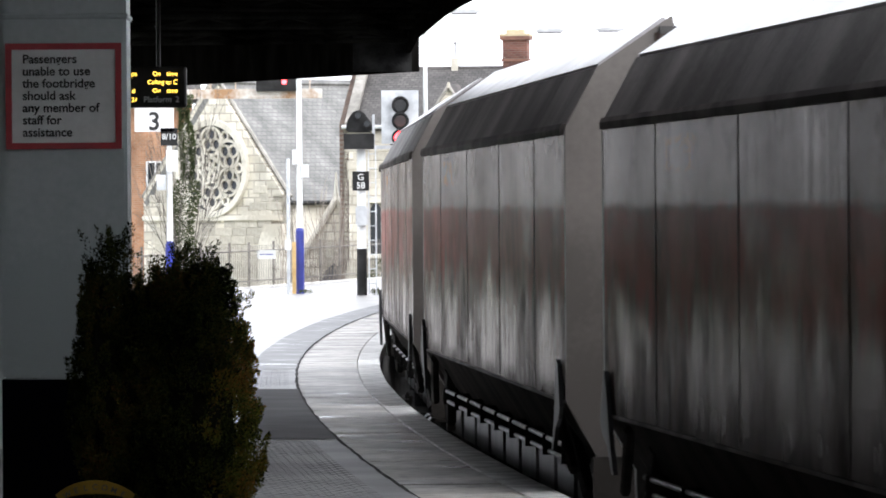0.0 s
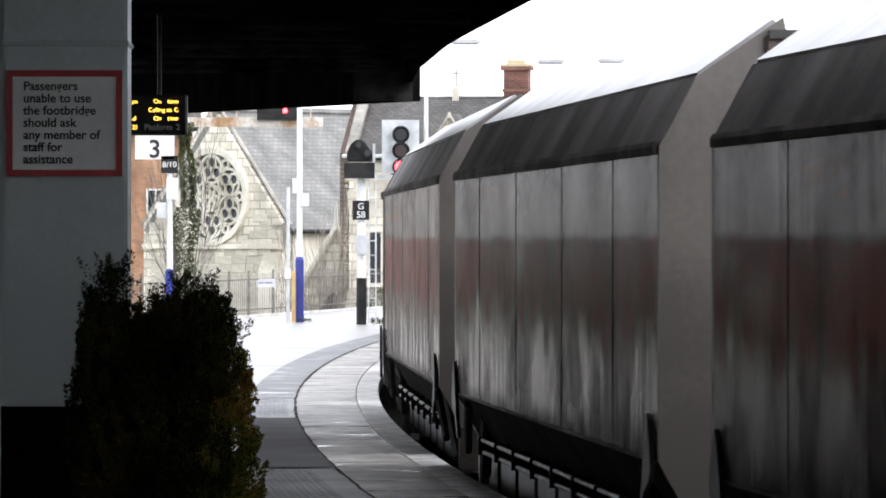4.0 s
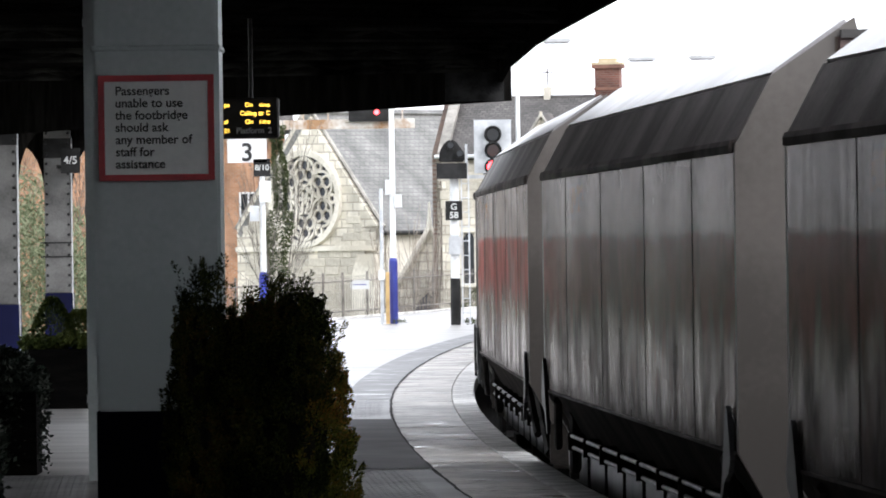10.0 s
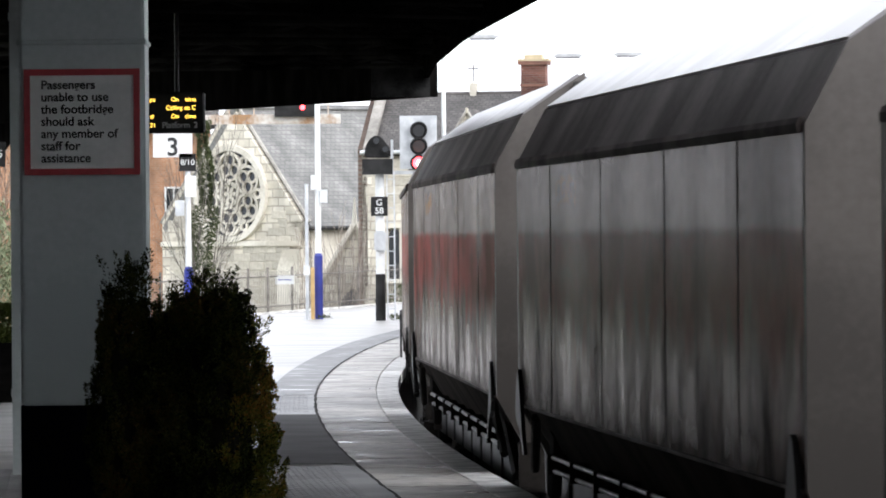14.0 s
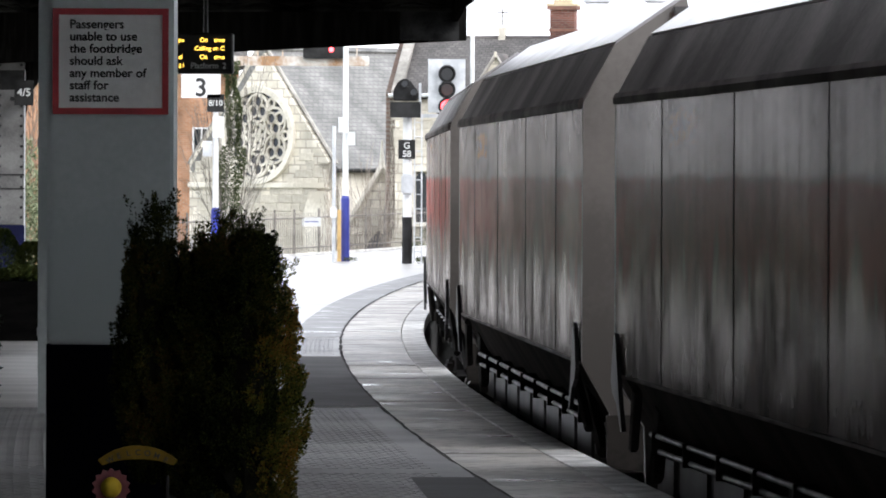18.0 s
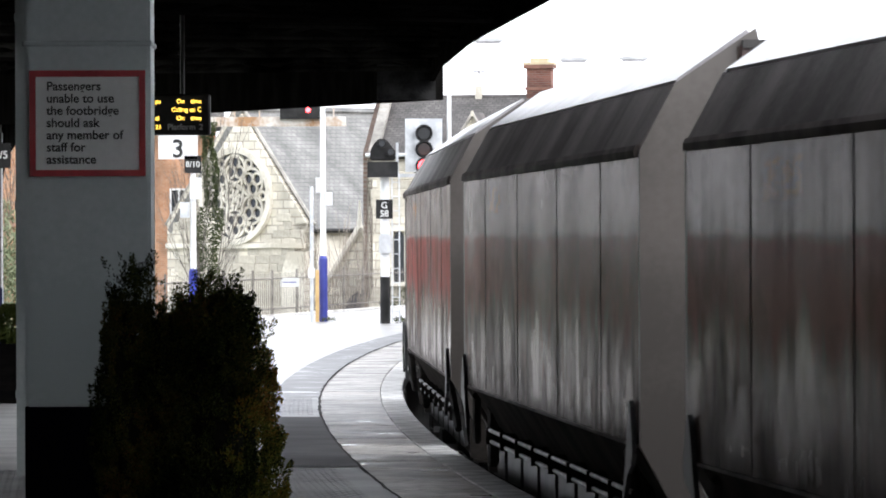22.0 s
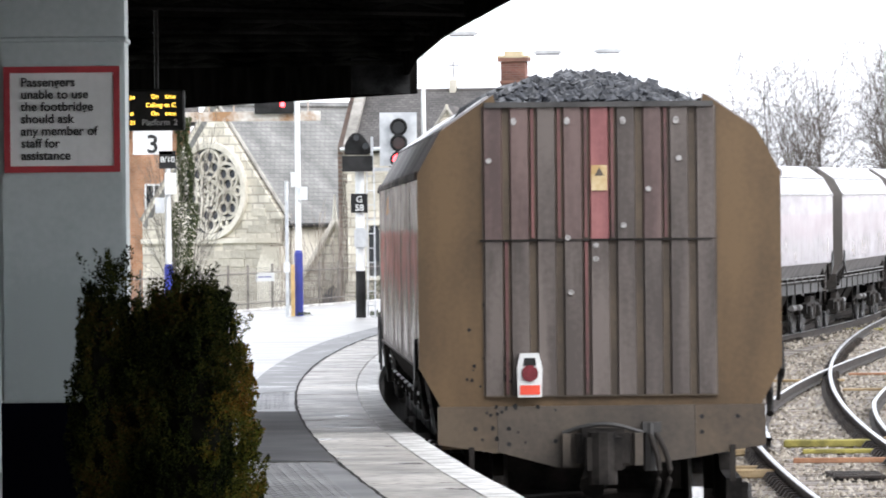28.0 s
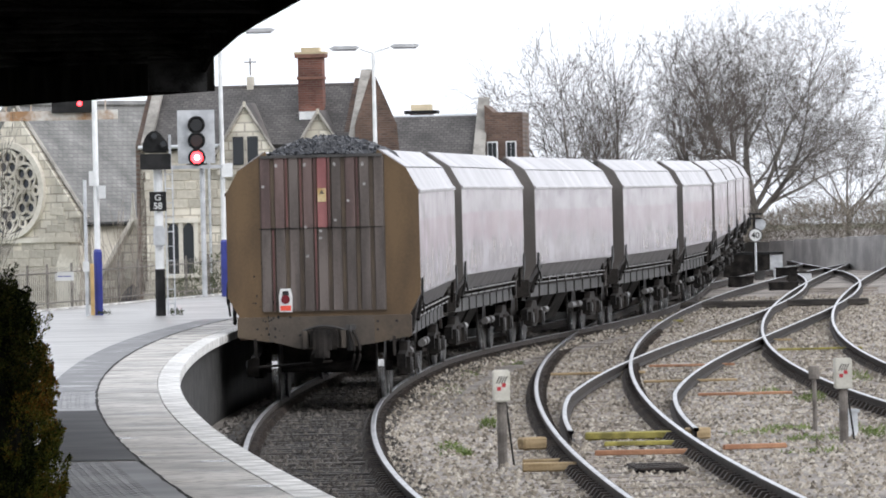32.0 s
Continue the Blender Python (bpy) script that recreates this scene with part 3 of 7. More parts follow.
# crown near black, right flank olive: light from the right put into leaf colour
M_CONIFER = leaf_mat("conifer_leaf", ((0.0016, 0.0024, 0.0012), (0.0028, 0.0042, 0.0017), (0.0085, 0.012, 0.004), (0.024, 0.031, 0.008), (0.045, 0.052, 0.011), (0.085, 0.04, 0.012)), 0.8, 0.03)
M_CONIFER_LIT = leaf_mat("lit_browned_conifer", ((0.016, 0.02, 0.005), (0.05, 0.06, 0.011), (0.1, 0.11, 0.018), (0.14, 0.1, 0.018), (0.24, 0.09, 0.018)), 0.8, 0.03)
# near-black core: the crown's inner shade put into its colour
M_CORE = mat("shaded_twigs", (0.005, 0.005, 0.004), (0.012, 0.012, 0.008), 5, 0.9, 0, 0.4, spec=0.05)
M_IVY = leaf_mat("ivy_leaf", ((0.004, 0.008, 0.005), (0.01, 0.018, 0.012), (0.085, 0.097, 0.08)), 0.5, 0.12)
M_BARK = mat("bark", (0.05, 0.042, 0.035), (0.13, 0.115, 0.1), 3, 0.9, 0, 0.4)
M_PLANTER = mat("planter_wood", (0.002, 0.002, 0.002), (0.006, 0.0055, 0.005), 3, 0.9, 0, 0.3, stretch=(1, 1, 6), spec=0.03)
M_SOIL = mat("soil", (0.012, 0.01, 0.008), (0.035, 0.028, 0.02), 6, 0.95, 0, 0.6)


def conifer():
    rng = random.Random(11)
    tree = thing("conifer", (-0.62, 24.0, 1.3), "bushy clipped conifer, dark green with browned tips, in the planter", "shrub")
    part("trunk", rod(bm_new(), (0, 0, -0.1), (0.02, 0, 0.9), 0.04, 0.015), M_BARK, tree)
    spr, tips = [], []

    def plume(p, axis, length, rad, count, sparse=0.0):
        """A feathery upright spray of scale leaves."""
        axis = axis.normalized()
        side = axis.orthogonal().normalized()
        across_ = axis.cross(side)
        for _ in range(count):
            u, a = rng.random() ** 0.8, rng.uniform(0, 2 * math.pi)
            r = rad * (0.25 + 0.9 * math.sin(math.pi * min(1.0, u * 0.9 + 0.12))) * rng.random() ** 0.5
            out = side * math.cos(a) + across_ * math.sin(a)
            q = p + axis * (length * u) + out * r
            d = axis + out * 0.8 + Vector((rng.gauss(0, 0.35), rng.gauss(0, 0.35), rng.gauss(0, 0.35)))
            # leaves on the right flank take the lit colour
            lit_flank = (q.x - 0.06) / 0.24 + 0.6 * noise.noise((q.x * 8, q.y * 8, q.z * 6)) - 0.22 * q.z > 0.42
            (tips if lit_flank and rng.random() < 0.75 else spr).append((q, d, rng.uniform(0.007, 0.015), rng.uniform(0.0018, 0.0036)))

    # masses: middle, depth, knots of height and half width, sprays, size
    masses = (((0.08, 0.0), 1.0, ((0.0, 0.165), (0.3, 0.2), (0.5, 0.215), (0.68, 0.2), (0.85, 0.162), (0.98, 0.108), (1.07, 0.05), (1.13, 0.012)), 1000, 1.0),
              ((-0.08, 0.03), 1.0, ((0.0, 0.05), (0.3, 0.11), (0.5, 0.15), (0.7, 0.15), (0.88, 0.12), (1.0, 0.08), (1.09, 0.03)), 620, 1.0),
              ((-0.235, 0.0), 0.9, ((0.2, 0.02), (0.42, 0.085), (0.62, 0.105), (0.78, 0.085), (0.92, 0.05), (1.04, 0.028), (1.12, 0.01)), 360, 0.9))
    for k, ((cx, cy), deep, knots, count, size) in enumerate(masses):
        zs, ws = [v[0] for v in knots], [v[1] for v in knots]
        core = ball(bm_new(), (0, 0, 0), 1.0, 18, 16, 1.0)
        z0, z1 = zs[0], zs[-1] - 0.12
        for v in core.verts:
            z = z0 + (z1 - z0) * (v.co.z * 0.5 + 0.5)
            q = float(np.interp(z, zs, ws)) * (0.62 + 0.2 * noise.noise((v.co.x * 2.5 + k, v.co.y * 2.5, z * 9)))
            ln = max(0.001, math.hypot(v.co.x, v.co.y))
            q *= min(1.0, 2.5 * math.sqrt(max(0.0, 1 - v.co.z ** 2)))
            v.co = Vector((cx + v.co.x / ln * q, cy + v.co.y / ln * q, z))
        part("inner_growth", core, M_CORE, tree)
        for i in range(count):
            z = zs[0] + (zs[-1] - zs[0] - 0.1) * rng.random() ** 0.85
            a = rng.uniform(0, 2 * math.pi)
            q = float(np.interp(z, zs, ws)) * rng.uniform(0.62, 0.98) * (1 + 0.22 * noise.noise((math.cos(a) * 2 + k * 5, math.sin(a) * 2, z * 7)))
            p = Vector((cx + q * math.cos(a), cy + q * deep * math.sin(a), z - 0.05))
            plume(p, Vector((math.cos(a) * 0.4, math.sin(a) * 0.4, 1.0)) + Vector((rng.gauss(0, 0.22), rng.gauss(0, 0.22), 0)), rng.uniform(0.05, 0.11) * size, rng.uniform(0.009, 0.02) * size, int(120 * size))
    # loose wisps at the top and the flank
    for _ in range(70):
        x0, z0, lx = rng.choice(((-0.26, 1.06, -0.1), (-0.2, 1.1, 0.0), (-0.15, 1.12, 0.1), (-0.17, 1.06, 0.0), (-0.05, 1.0, 0.0), (0.04, 1.06, 0.0), (0.1, 1.04, 0.1), (0.17, 0.92, 0.2)))
        plume(Vector((x0 + rng.gauss(0, 0.03), rng.gauss(0, 0.06), z0 - 0.05)), Vector((rng.gauss(lx, 0.25), rng.gauss(0, 0.2), 1)), rng.uniform(0.06, 0.13), 0.01, 60)
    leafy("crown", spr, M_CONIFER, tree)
    leafy("browned_growth", tips, M_CONIFER_LIT, tree, "right-hand leaves in a painted lit olive, with browned tips")
    tub = thing("planter", (-0.71, 24.05, PLAT), "dark wooden planter box at the column's foot", "planter")
    for lo, hi in (((-0.45, -0.3, 0), (0.45, -0.26, 0.33)), ((-0.45, 0.26, 0), (0.45, 0.3, 0.33)), ((-0.45, -0.26, 0), (-0.41, 0.26, 0.33)), ((0.41, -0.26, 0), (0.45, 0.26, 0.33))):
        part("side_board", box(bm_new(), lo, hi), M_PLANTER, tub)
    part("soil", box(bm_new(), (-0.41, -0.26, 0.0), (0.41, 0.26, 0.29)), M_SOIL, tub)
    trail = thing("trailing_ivy", (-0.5, 23.85, 1.3), "variegated trailing ivy spilling over the planter", "plant")
    spr = []
    for _ in range(2300):
        x = -0.3 + 0.76 * rng.random() ** 0.8
        y = rng.uniform(-0.2, 0.15)
        z = 0.06 + 0.06 * noise.noise((x * 6, y * 6, 1)) - 0.75 * max(0, x - 0.12)
        if rng.random() < 0.45:   # strands that hang over the front board
            y, z = -0.17 - rng.uniform(0, 0.05), 0.06 - 0.5 * max(0, x - 0.12) - (0.12 + 0.24 * (0.5 + noise.noise((x * 9, 3, 1)))) * rng.random()
        spr.append((Vector((x, y, z + rng.gauss(0, 0.02))), Vector((rng.gauss(0, 1), rng.gauss(-0.6, 1), rng.gauss(0.2, 0.6))), rng.uniform(0.018, 0.038), rng.uniform(0.007, 0.014)))
    for k, (x, z, ln) in enumerate(((0.3, -0.02, 0.22), (0.36, -0.08, 0.2), (0.42, -0.12, 0.16))):   # loose runners
        for i in range(24):
            q = Vector((x + 0.08 * i / 24, -0.1 - 0.02 * k, z - ln * (i / 24) ** 1.5))
            spr.append((q, Vector((rng.gauss(0, 1), rng.gauss(-0.6, 1), rng.gauss(0.2, 0.6))), 0.03, 0.01))
    leafy("leaves", spr, M_IVY, trail)


def welcome():
    orn = thing("welcome_ornament", (-0.875, 23.7, PLAT), "painted welcome arch with a red and yellow sunflower", "ornament")
    bm = bm_new()
    top, low = [], []
    for i in range(13):
        a = math.radians(50 + 80 * i / 12)
        k = 0.024 + 0.022 * math.sin(math.pi * i / 12)
        top.append((-0.21 * math.cos(a), 0.392 + 0.21 * math.sin(a)))
        low.append((-(0.21 - k) * math.cos(a), 0.392 + (0.21 - k) * math.sin(a)))
    prism(bm, top + low[::-1], -0.01, 0.01)
    part("arch", bm, M_OCHRE, orn, "ochre yellow arched board")
    for i, ch in enumerate("WELCOME"):
        a = math.radians(60 + 60 * i / 6)
        lettering("letter", ch, 0.027, M_INK, orn, pose(-0.178 * math.cos(a), -0.012, 0.392 + 0.178 * math.sin(a), 90, 0, 0) @ pose(0, 0, 0, 0, 0, 30 - 60 * i / 6), 0.001, "CENTER")
    part("stem", rod(bm_new(), (-0.09, 0, 0.0), (-0.09, 0, 0.42), 0.006, n=6), M_CORE, orn)
    part("arch_stake", rod(bm_new(), (0.1, 0, 0.0), (0.1, 0, 0.5), 0.006, n=6), M_BLACK, orn)
    for i in range(14):
        a = 2 * math.pi * i / 14
        bm = bm_new()
        m = Matrix.Translation((-0.09, -0.012, 0.46)) @ Matrix.Rotation(a, 4, "Y")
        prism(bm, [(-0.012, 0.03), (0.012, 0.03), (0.015, 0.052), (0.0, 0.066), (-0.015, 0.052)], -0.004, 0.004, m=m)
        part("petal", bm, M_PETAL, orn, "pinkish red petal")
    part("flower_heart", ball(bm_new(), (-0.09, -0.015, 0.46), 0.036, 14, 8, 1.0), M_HEART, orn, "bright yellow flower heart", True)


M_HEART = mat("yellow_heart", (0.35, 0.24, 0.02), (0.45, 0.33, 0.03), 6, 0.6, 0, 0.05, spec=0.1)
M_OCHRE = mat("ochre_paint", (0.1, 0.065, 0.008), (0.17, 0.11, 0.013), 6, 0.6, 0, 0.05, spec=0.1)
M_PETAL = mat("red_petal", (0.15, 0.035, 0.045), (0.22, 0.07, 0.075), 6, 0.5, 0, 0.05)
def garden_bird():
    """A small painted bird on a wire among the ivy."""
    b = thing("garden_bird", (-0.86, 23.66, PLAT), "small painted garden bird ornament in the planter", "ornament")
    part("wire", rod(bm_new(), (0.02, 0, 0.0), (0.02, 0, 0.28), 0.004, n=6), M_CORE, b)
    part("body", ball(bm_new(), (0.03, 0, 0.275), 0.03, 14, 8, 0.6), M_PALEBLUE, b, "pale blue body", True)
    part("wing", prism(bm_new(), [(-0.06, 0.33), (-0.035, 0.345), (-0.01, 0.28), (0.005, 0.265), (-0.02, 0.275)], -0.012, 0.0), M_HEART, b, "yellow wing")
    part("wing", prism(bm_new(), [(0.035, 0.34), (0.06, 0.335), (0.075, 0.318), (0.045, 0.32)], -0.012, 0.0), M_HEART, b, "yellow wing")


M_PALEBLUE = mat("pale_blue_paint", (0.14, 0.18, 0.2), (0.22, 0.26, 0.28), 6, 0.6, 0, 0.05)
conifer()
welcome()
garden_bird()

# ---- posts, lamps and signals on the platform ----
def base_z(y):
    return PLAT + rise(y)


def blue_footed_post(name, x, y, top, label, category="lamp post", group="white posts with blue feet", blue=1.07, r=0.05, zb=None):
    z = base_z(y) if zb is None else zb
    post = thing(name, (x, y, z), label, category, group)
    part("foot", rod(bm_new(), (0, 0, 0), (0, 0, blue), r * 1.45, n=14), M_BLUE, post, "blue painted foot")
    part("collar", rod(bm_new(), (0, 0, blue), (0, 0, blue + 0.05), r * 1.5, r, n=14), M_BLUE, post)
    part("shaft", rod(bm_new(), (0, 0, blue + 0.04), (0, 0, top), r, r * 0.75, n=12), M_WHITE, post, "white painted shaft")
    return post


def lamp_head(post, x0, x1, z, y=0.0):
    """A flat streetlight head on an arm from the shaft's top."""
    arm = rod(bm_new(), (0, y, z - 0.1), (x0, y, z), 0.022, n=8)
    part("arm", arm, M_WHITE, post)
    bm = bm_new()
    a, b = sorted((x0, x1))
    prism(bm, [(a, z + 0.02), (a + 0.1, z + 0.06), (b - 0.1, z + 0.06), (b, z + 0.03), (b - 0.05, z - 0.01), (a + 0.05, z - 0.01)], y - 0.12, y + 0.12)
    head = part("lamp_head", bm, M_LAMPGREY, post, "pale grey lantern")
    part("bowl", box(bm_new(), (a + 0.08, y - 0.1, z - 0.04), (b - 0.08, y + 0.1, z - 0.008)), M_BOWL, head, "grey translucent bowl")


M_LAMPGREY = mat("lantern_grey", (0.4, 0.41, 0.42), (0.55, 0.56, 0.57), 4, 0.5, 0, 0.05)
M_BOWL = mat("lantern_bowl", (0.2, 0.2, 0.2), (0.3, 0.3, 0.31), 4, 0.25, 0, 0)
M_SIGGREY = mat("signal_backboard", (0.42, 0.44, 0.46), (0.6, 0.62, 0.64), 4, 0.5, 0, 0.05)
M_DARKLENS = glass("dark_signal_lens", (0.01, 0.012, 0.014), 0.1)
M_AMBERLENS = glass("unlit_amber_lens", (0.09, 0.03, 0.02), 0.1)

p1 = blue_footed_post("lamp_post", -0.89, 119.3, 6.2, "white lamp post with a blue foot on the platform")
part("junction_box", box(bm_new(), (0.03, -0.1, 1.98), (0.16, 0.02, 2.2)), M_WHITE, p1)
part("junction_box", box(bm_new(), (-0.12, -0.08, 2.2), (-0.02, 0.04, 2.45)), M_WHITE, p1)
lamp_head(p1, 0.25, 0.95, 6.2)
p2 = blue_footed_post("lamp_post", 1.46, 137.9, 5.1, "white lamp post with a blue foot on the platform")
part("junction_box", box(bm_new(), (-0.02, -0.12, 2.35), (0.2, 0.0, 2.62)), M_WHITE, p2)
lamp_head(p2, 0.45, 1.1, 5.2)
p3 = blue_footed_post("lamp_post", 4.87, 150.0, 4.95, "white twin-headed lamp post on the platform")
lamp_head(p3, -0.28, -0.95, 5.05)
lamp_head(p3, 0.35, 1.0, 5.07)
p4 = blue_footed_post("lamp_post", -2.6, 100.0, 3.1, "white post with a blue foot carrying platform signs", blue=1.0, r=0.045)
part("box", box(bm_new(), (-0.18, -0.1, 1.78), (-0.05, 0.04, 2.0)), M_SIGGREY, p4)
part("box", box(bm_new(), (-0.04, -0.12, 2.05), (0.12, -0.04, 2.35)), M_WHITE, p4)


def plate_sign(name, at, w, h, back, ink, text, size, label, dy=-0.2):
    s = thing(name, at, label, "sign")
    part("plate", box(bm_new(), (-w / 2, 0, -h / 2), (w / 2, 0.015, h / 2)), back, s)
    for i, line in enumerate(text):
        lettering("lettering", line, size, ink, s, pose(0, -0.004, h / 2 - size * (0.98 + 0.9 * i) - (h - size * (0.8 + 0.9 * (len(text) - 1))) * 0.3, 90, 0, 0), align="CENTER")
    return s


plate_sign("platform_number", (-2.81, 99.94, 3.87), 0.56, 0.42, M_SIGNWHITE, M_INK, ("3",), 0.36, "white platform sign with a black figure three")
plate_sign("car_stop_sign", (-2.6, 99.94, 3.585), 0.24, 0.25, M_BLACK, M_SIGNWHITE, ("8/10",), 0.115, "black car stop sign with white figures")
thin = thing("slim_post", (-1.08, 118.8, base_z(118.8)), "slim galvanised post on the platform", "post")
part("shaft", rod(bm_new(), (0, 0, 0), (0, 0, 2.3), 0.03, n=10), M_SIGGREY, thin)
part("control_box", box(bm_new(), (-0.06, -0.08, 0.75), (0.05, 0.02, 0.92)), M_WHITE, thin)
M_CREAM = mat("faded_yellow_paint", (0.5, 0.33, 0.13), (0.66, 0.46, 0.2), 4, 0.5, 0, 0.05)
yel = thing("yellow_post", (-0.99, 119.2, base_z(119)), "short yellow marker post on the platform", "post")
part("shaft", box(bm_new(), (-0.032, -0.032, 0), (0.032, 0.032, 0.88)), M_CREAM, yel)


def banner_signal():
    y = 117.0
    z = base_z(y)
    s = thing("banner_signal", (0.16, y, z), "white signal post with a black banner repeater head", "signal")
    part("foot", rod(bm_new(), (0, 0, 0), (0, 0, 0.78), 0.085, n=14), M_BLACK, s, "black painted foot")
    part("shaft", rod(bm_new(), (0, 0, 0.78), (0, 0, 2.45), 0.075, n=14), M_WHITE, s, "white painted shaft")
    bm = bm_new()
    prism(bm, [(-0.1, 1.15), (0.1, 1.15), (0.1, 1.5), (-0.1, 1.5)], -0.2, -0.08)
    bmesh.ops.bevel(bm, geom=list(bm.edges), offset=0.03, segments=2, affect="EDGES")
    part("equipment_case", bm, M_SIGGREY, s, "pale grey equipment case")
    part("lower_hood", box(bm_new(), (-0.29, -0.3, 2.44), (0.22, 0.1, 2.7)), M_BLACK, s, "black box hood")
    bm = bm_new()
    prism(bm, [(-0.25, 2.72), (0.18, 2.72), (0.19, 2.86), (0.04, 3.06), (-0.05, 3.1), (-0.15, 3.05), (-0.24, 2.9)], -0.16, 0.05)
    bmesh.ops.bevel(bm, geom=list(bm.edges), offset=0.025, segments=2, affect="EDGES")
    hd = part("head", bm, M_BLACK, s, "black rounded signal head")
    for x, zz in ((-0.05, 3.0), (0.1, 2.86)):
        part("hood", rod(bm_new(), (x, -0.34, zz), (x, -0.12, zz), 0.07, n=14), M_BLACK, hd)
        part("lens", rod(bm_new(), (x, -0.345, zz), (x, -0.33, zz), 0.05, n=14), M_DARKLENS, hd)
    pl = part("number_plate", box(bm_new(), (-0.15, -0.14, 1.75), (0.13, -0.12, 2.07)), M_BLACK, s, "black plate with white characters")
    lettering("lettering", "G", 0.15, M_SIGNWHITE, pl, pose(-0.01, -0.145, 1.925, 90, 0, 0), align="CENTER")
    lettering("lettering", "58", 0.15, M_SIGNWHITE, pl, pose(-0.01, -0.145, 1.785, 90, 0, 0), align="CENTER")
    lad = new("ladder")
    lad.parent = s
    tagged(lad, "grey access ladder")
    for x in (0.12, 0.24):
        part("stile", box(bm_new(), (x - 0.012, -0.02, 0.02), (x + 0.012, 0.02, 2.5)), M_SIGGREY, lad)
    for k in range(10):
        part("rung", rod(bm_new(), (0.12, 0, 0.2 + k * 0.24), (0.24, 0, 0.2 + k * 0.24), 0.01, n=6), M_SIGGREY, lad)


def main_signal():
    y = 137.6
    s = thing("colour_light_signal", (0.96, y, base_z(y)), "three-aspect colour light signal showing red", "signal")
    b = base_z(y)
    part("backboard", box(bm_new(), (-0.37, -0.02, 3.82 - b), (0.36, 0.02, 4.87 - b)), M_SIGGREY, s, "pale grey backboard")
    part("case", box(bm_new(), (-0.2, 0.02, 3.8 - b), (0.2, 0.3, 4.8 - b)), M_BLACK, s)
    for z, m in ((4.58, M_DARKLENS), (4.27, M_AMBERLENS), (3.94, M_RED_LAMP)):
        bm = bm_new()
        n = 16
        out = [(0.17 * math.cos(math.pi * (i / n * 1.3 - 0.15)), 0.17 * math.sin(math.pi * (i / n * 1.3 - 0.15))) for i in range(n + 1)]
        inn = [(0.14 * a / 0.17, 0.14 * c / 0.17) for a, c in out]
        prism(bm, out + inn[::-1], -0.34, -0.02, m=Matrix.Translation((0, 0, z - b)))
        part("hood", bm, M_BLACK, s, "black hood")
        part("surround", rod(bm_new(), (0, -0.03, z - b), (0, -0.021, z - b), 0.17, n=20), M_BLACK, s)
        lens = part("lens", rod(bm_new(), (0, -0.045, z - b), (0, -0.03, z - b), 0.12, n=20), m, s, "lit red lens" if m is M_RED_LAMP else "")
        if m is M_RED_LAMP:
            part("lamp_heart", ball(bm_new(), (0, -0.05, z - b), 0.05, 12, 8), M_WHITE_LAMP, lens, "glowing pale heart of the lamp")
    part("bracket", box(bm_new(), (-0.55, 0.0, 3.72 - b), (0.5, 0.08, 3.79 - b)), M_SIGGREY, s)
    part("bracket_rail", box(bm_new(), (-0.55, 0.1, 3.78 - b), (-0.5, 0.14, 4.4 - b)), M_SIGGREY, s)
    part("post", rod(bm_new(), (0.1, 0.25, 0), (0.1, 0.25, 3.8 - b), 0.05, n=10), M_SIGGREY, s)


banner_signal()
main_signal()


def far_gantry():
    """A rusty lattice beam across the far bay lines, with a red light under the canopy's edge."""
    y = 170.0
    g = thing("signal_gantry", (-2.4, y, -0.2), "rust-stained white signal gantry beam across the tracks", "gantry")
    part("beam", box(bm_new(), (-9.0, -0.1, 5.45), (1.7, 0.1, 5.68)), M_GANTRY, g)
    for k in range(18):
        x = -8.8 + k * 0.6
        part("stanchion", box(bm_new(), (x - 0.015, -0.1, 5.68), (x + 0.015, -0.07, 5.98)), M_GANTRY, g)
    part("hand_rail", rod(bm_new(), (-9, -0.085, 5.98), (1.7, -0.085, 5.98), 0.018), M_GANTRY, g)
    part("leg", box(bm_new(), (-8.9, -0.15, -2.9), (-8.6, 0.15, 5.45)), M_GANTRY, g)
    hd = part("signal_head", box(bm_new(), (0.1, -0.25, 5.62), (1.2, -0.1, 6.05)), M_BLACK, g, "black signal head")
    part("lens", rod(bm_new(), (0.78, -0.28, 5.84), (0.78, -0.24, 5.84), 0.06, n=14), M_RED_LAMP, hd, "lit red lens")
    # cantilever over the platform line, far overhead
    c = thing("signal_gantry", (12.93, 110.0, -0.46 + rise(110)), "grey cantilever signal gantry high over the lines", "gantry")
    part("mast", box(bm_new(), (-0.15, -0.15, 0), (0.15, 0.15, 7.6)), M_SIGGREY, c)
    part("beam", box(bm_new(), (-9.2, -0.1, 7.02), (0.3, 0.1, 7.12)), M_SIGGREY, c)
    part("beam", box(bm_new(), (-9.2, -0.1, 7.5), (0.3, 0.1, 7.58)), M_SIGGREY, c)
    for k in range(16):
        x = -9.1 + k * 0.6
        part("strut", rod(bm_new(), (x, 0, 7.07), (x + 0.3, 0, 7.53), 0.025, n=6), M_SIGGREY, c)
    pl = part("number_plate", box(bm_new(), (-8.1, -0.16, 7.0), (-7.6, -0.13, 7.3)), M_BLACK, c, "black plate with white figures")
    lettering("lettering", "158", 0.22, M_SIGNWHITE, pl, pose(-7.85, -0.165, 7.06, 90, 0, 0), align="CENTER")


M_GANTRY = mat("rusty_white_paint", (0.35, 0.2, 0.1), (0.7, 0.69, 0.65), 1.5, 0.7, 0, 0.2, 10)
far_gantry()


M_IRON = mat("weathered_iron", (0.09, 0.08, 0.07), (0.22, 0.2, 0.18), 5, 0.7, 0, 0.1)


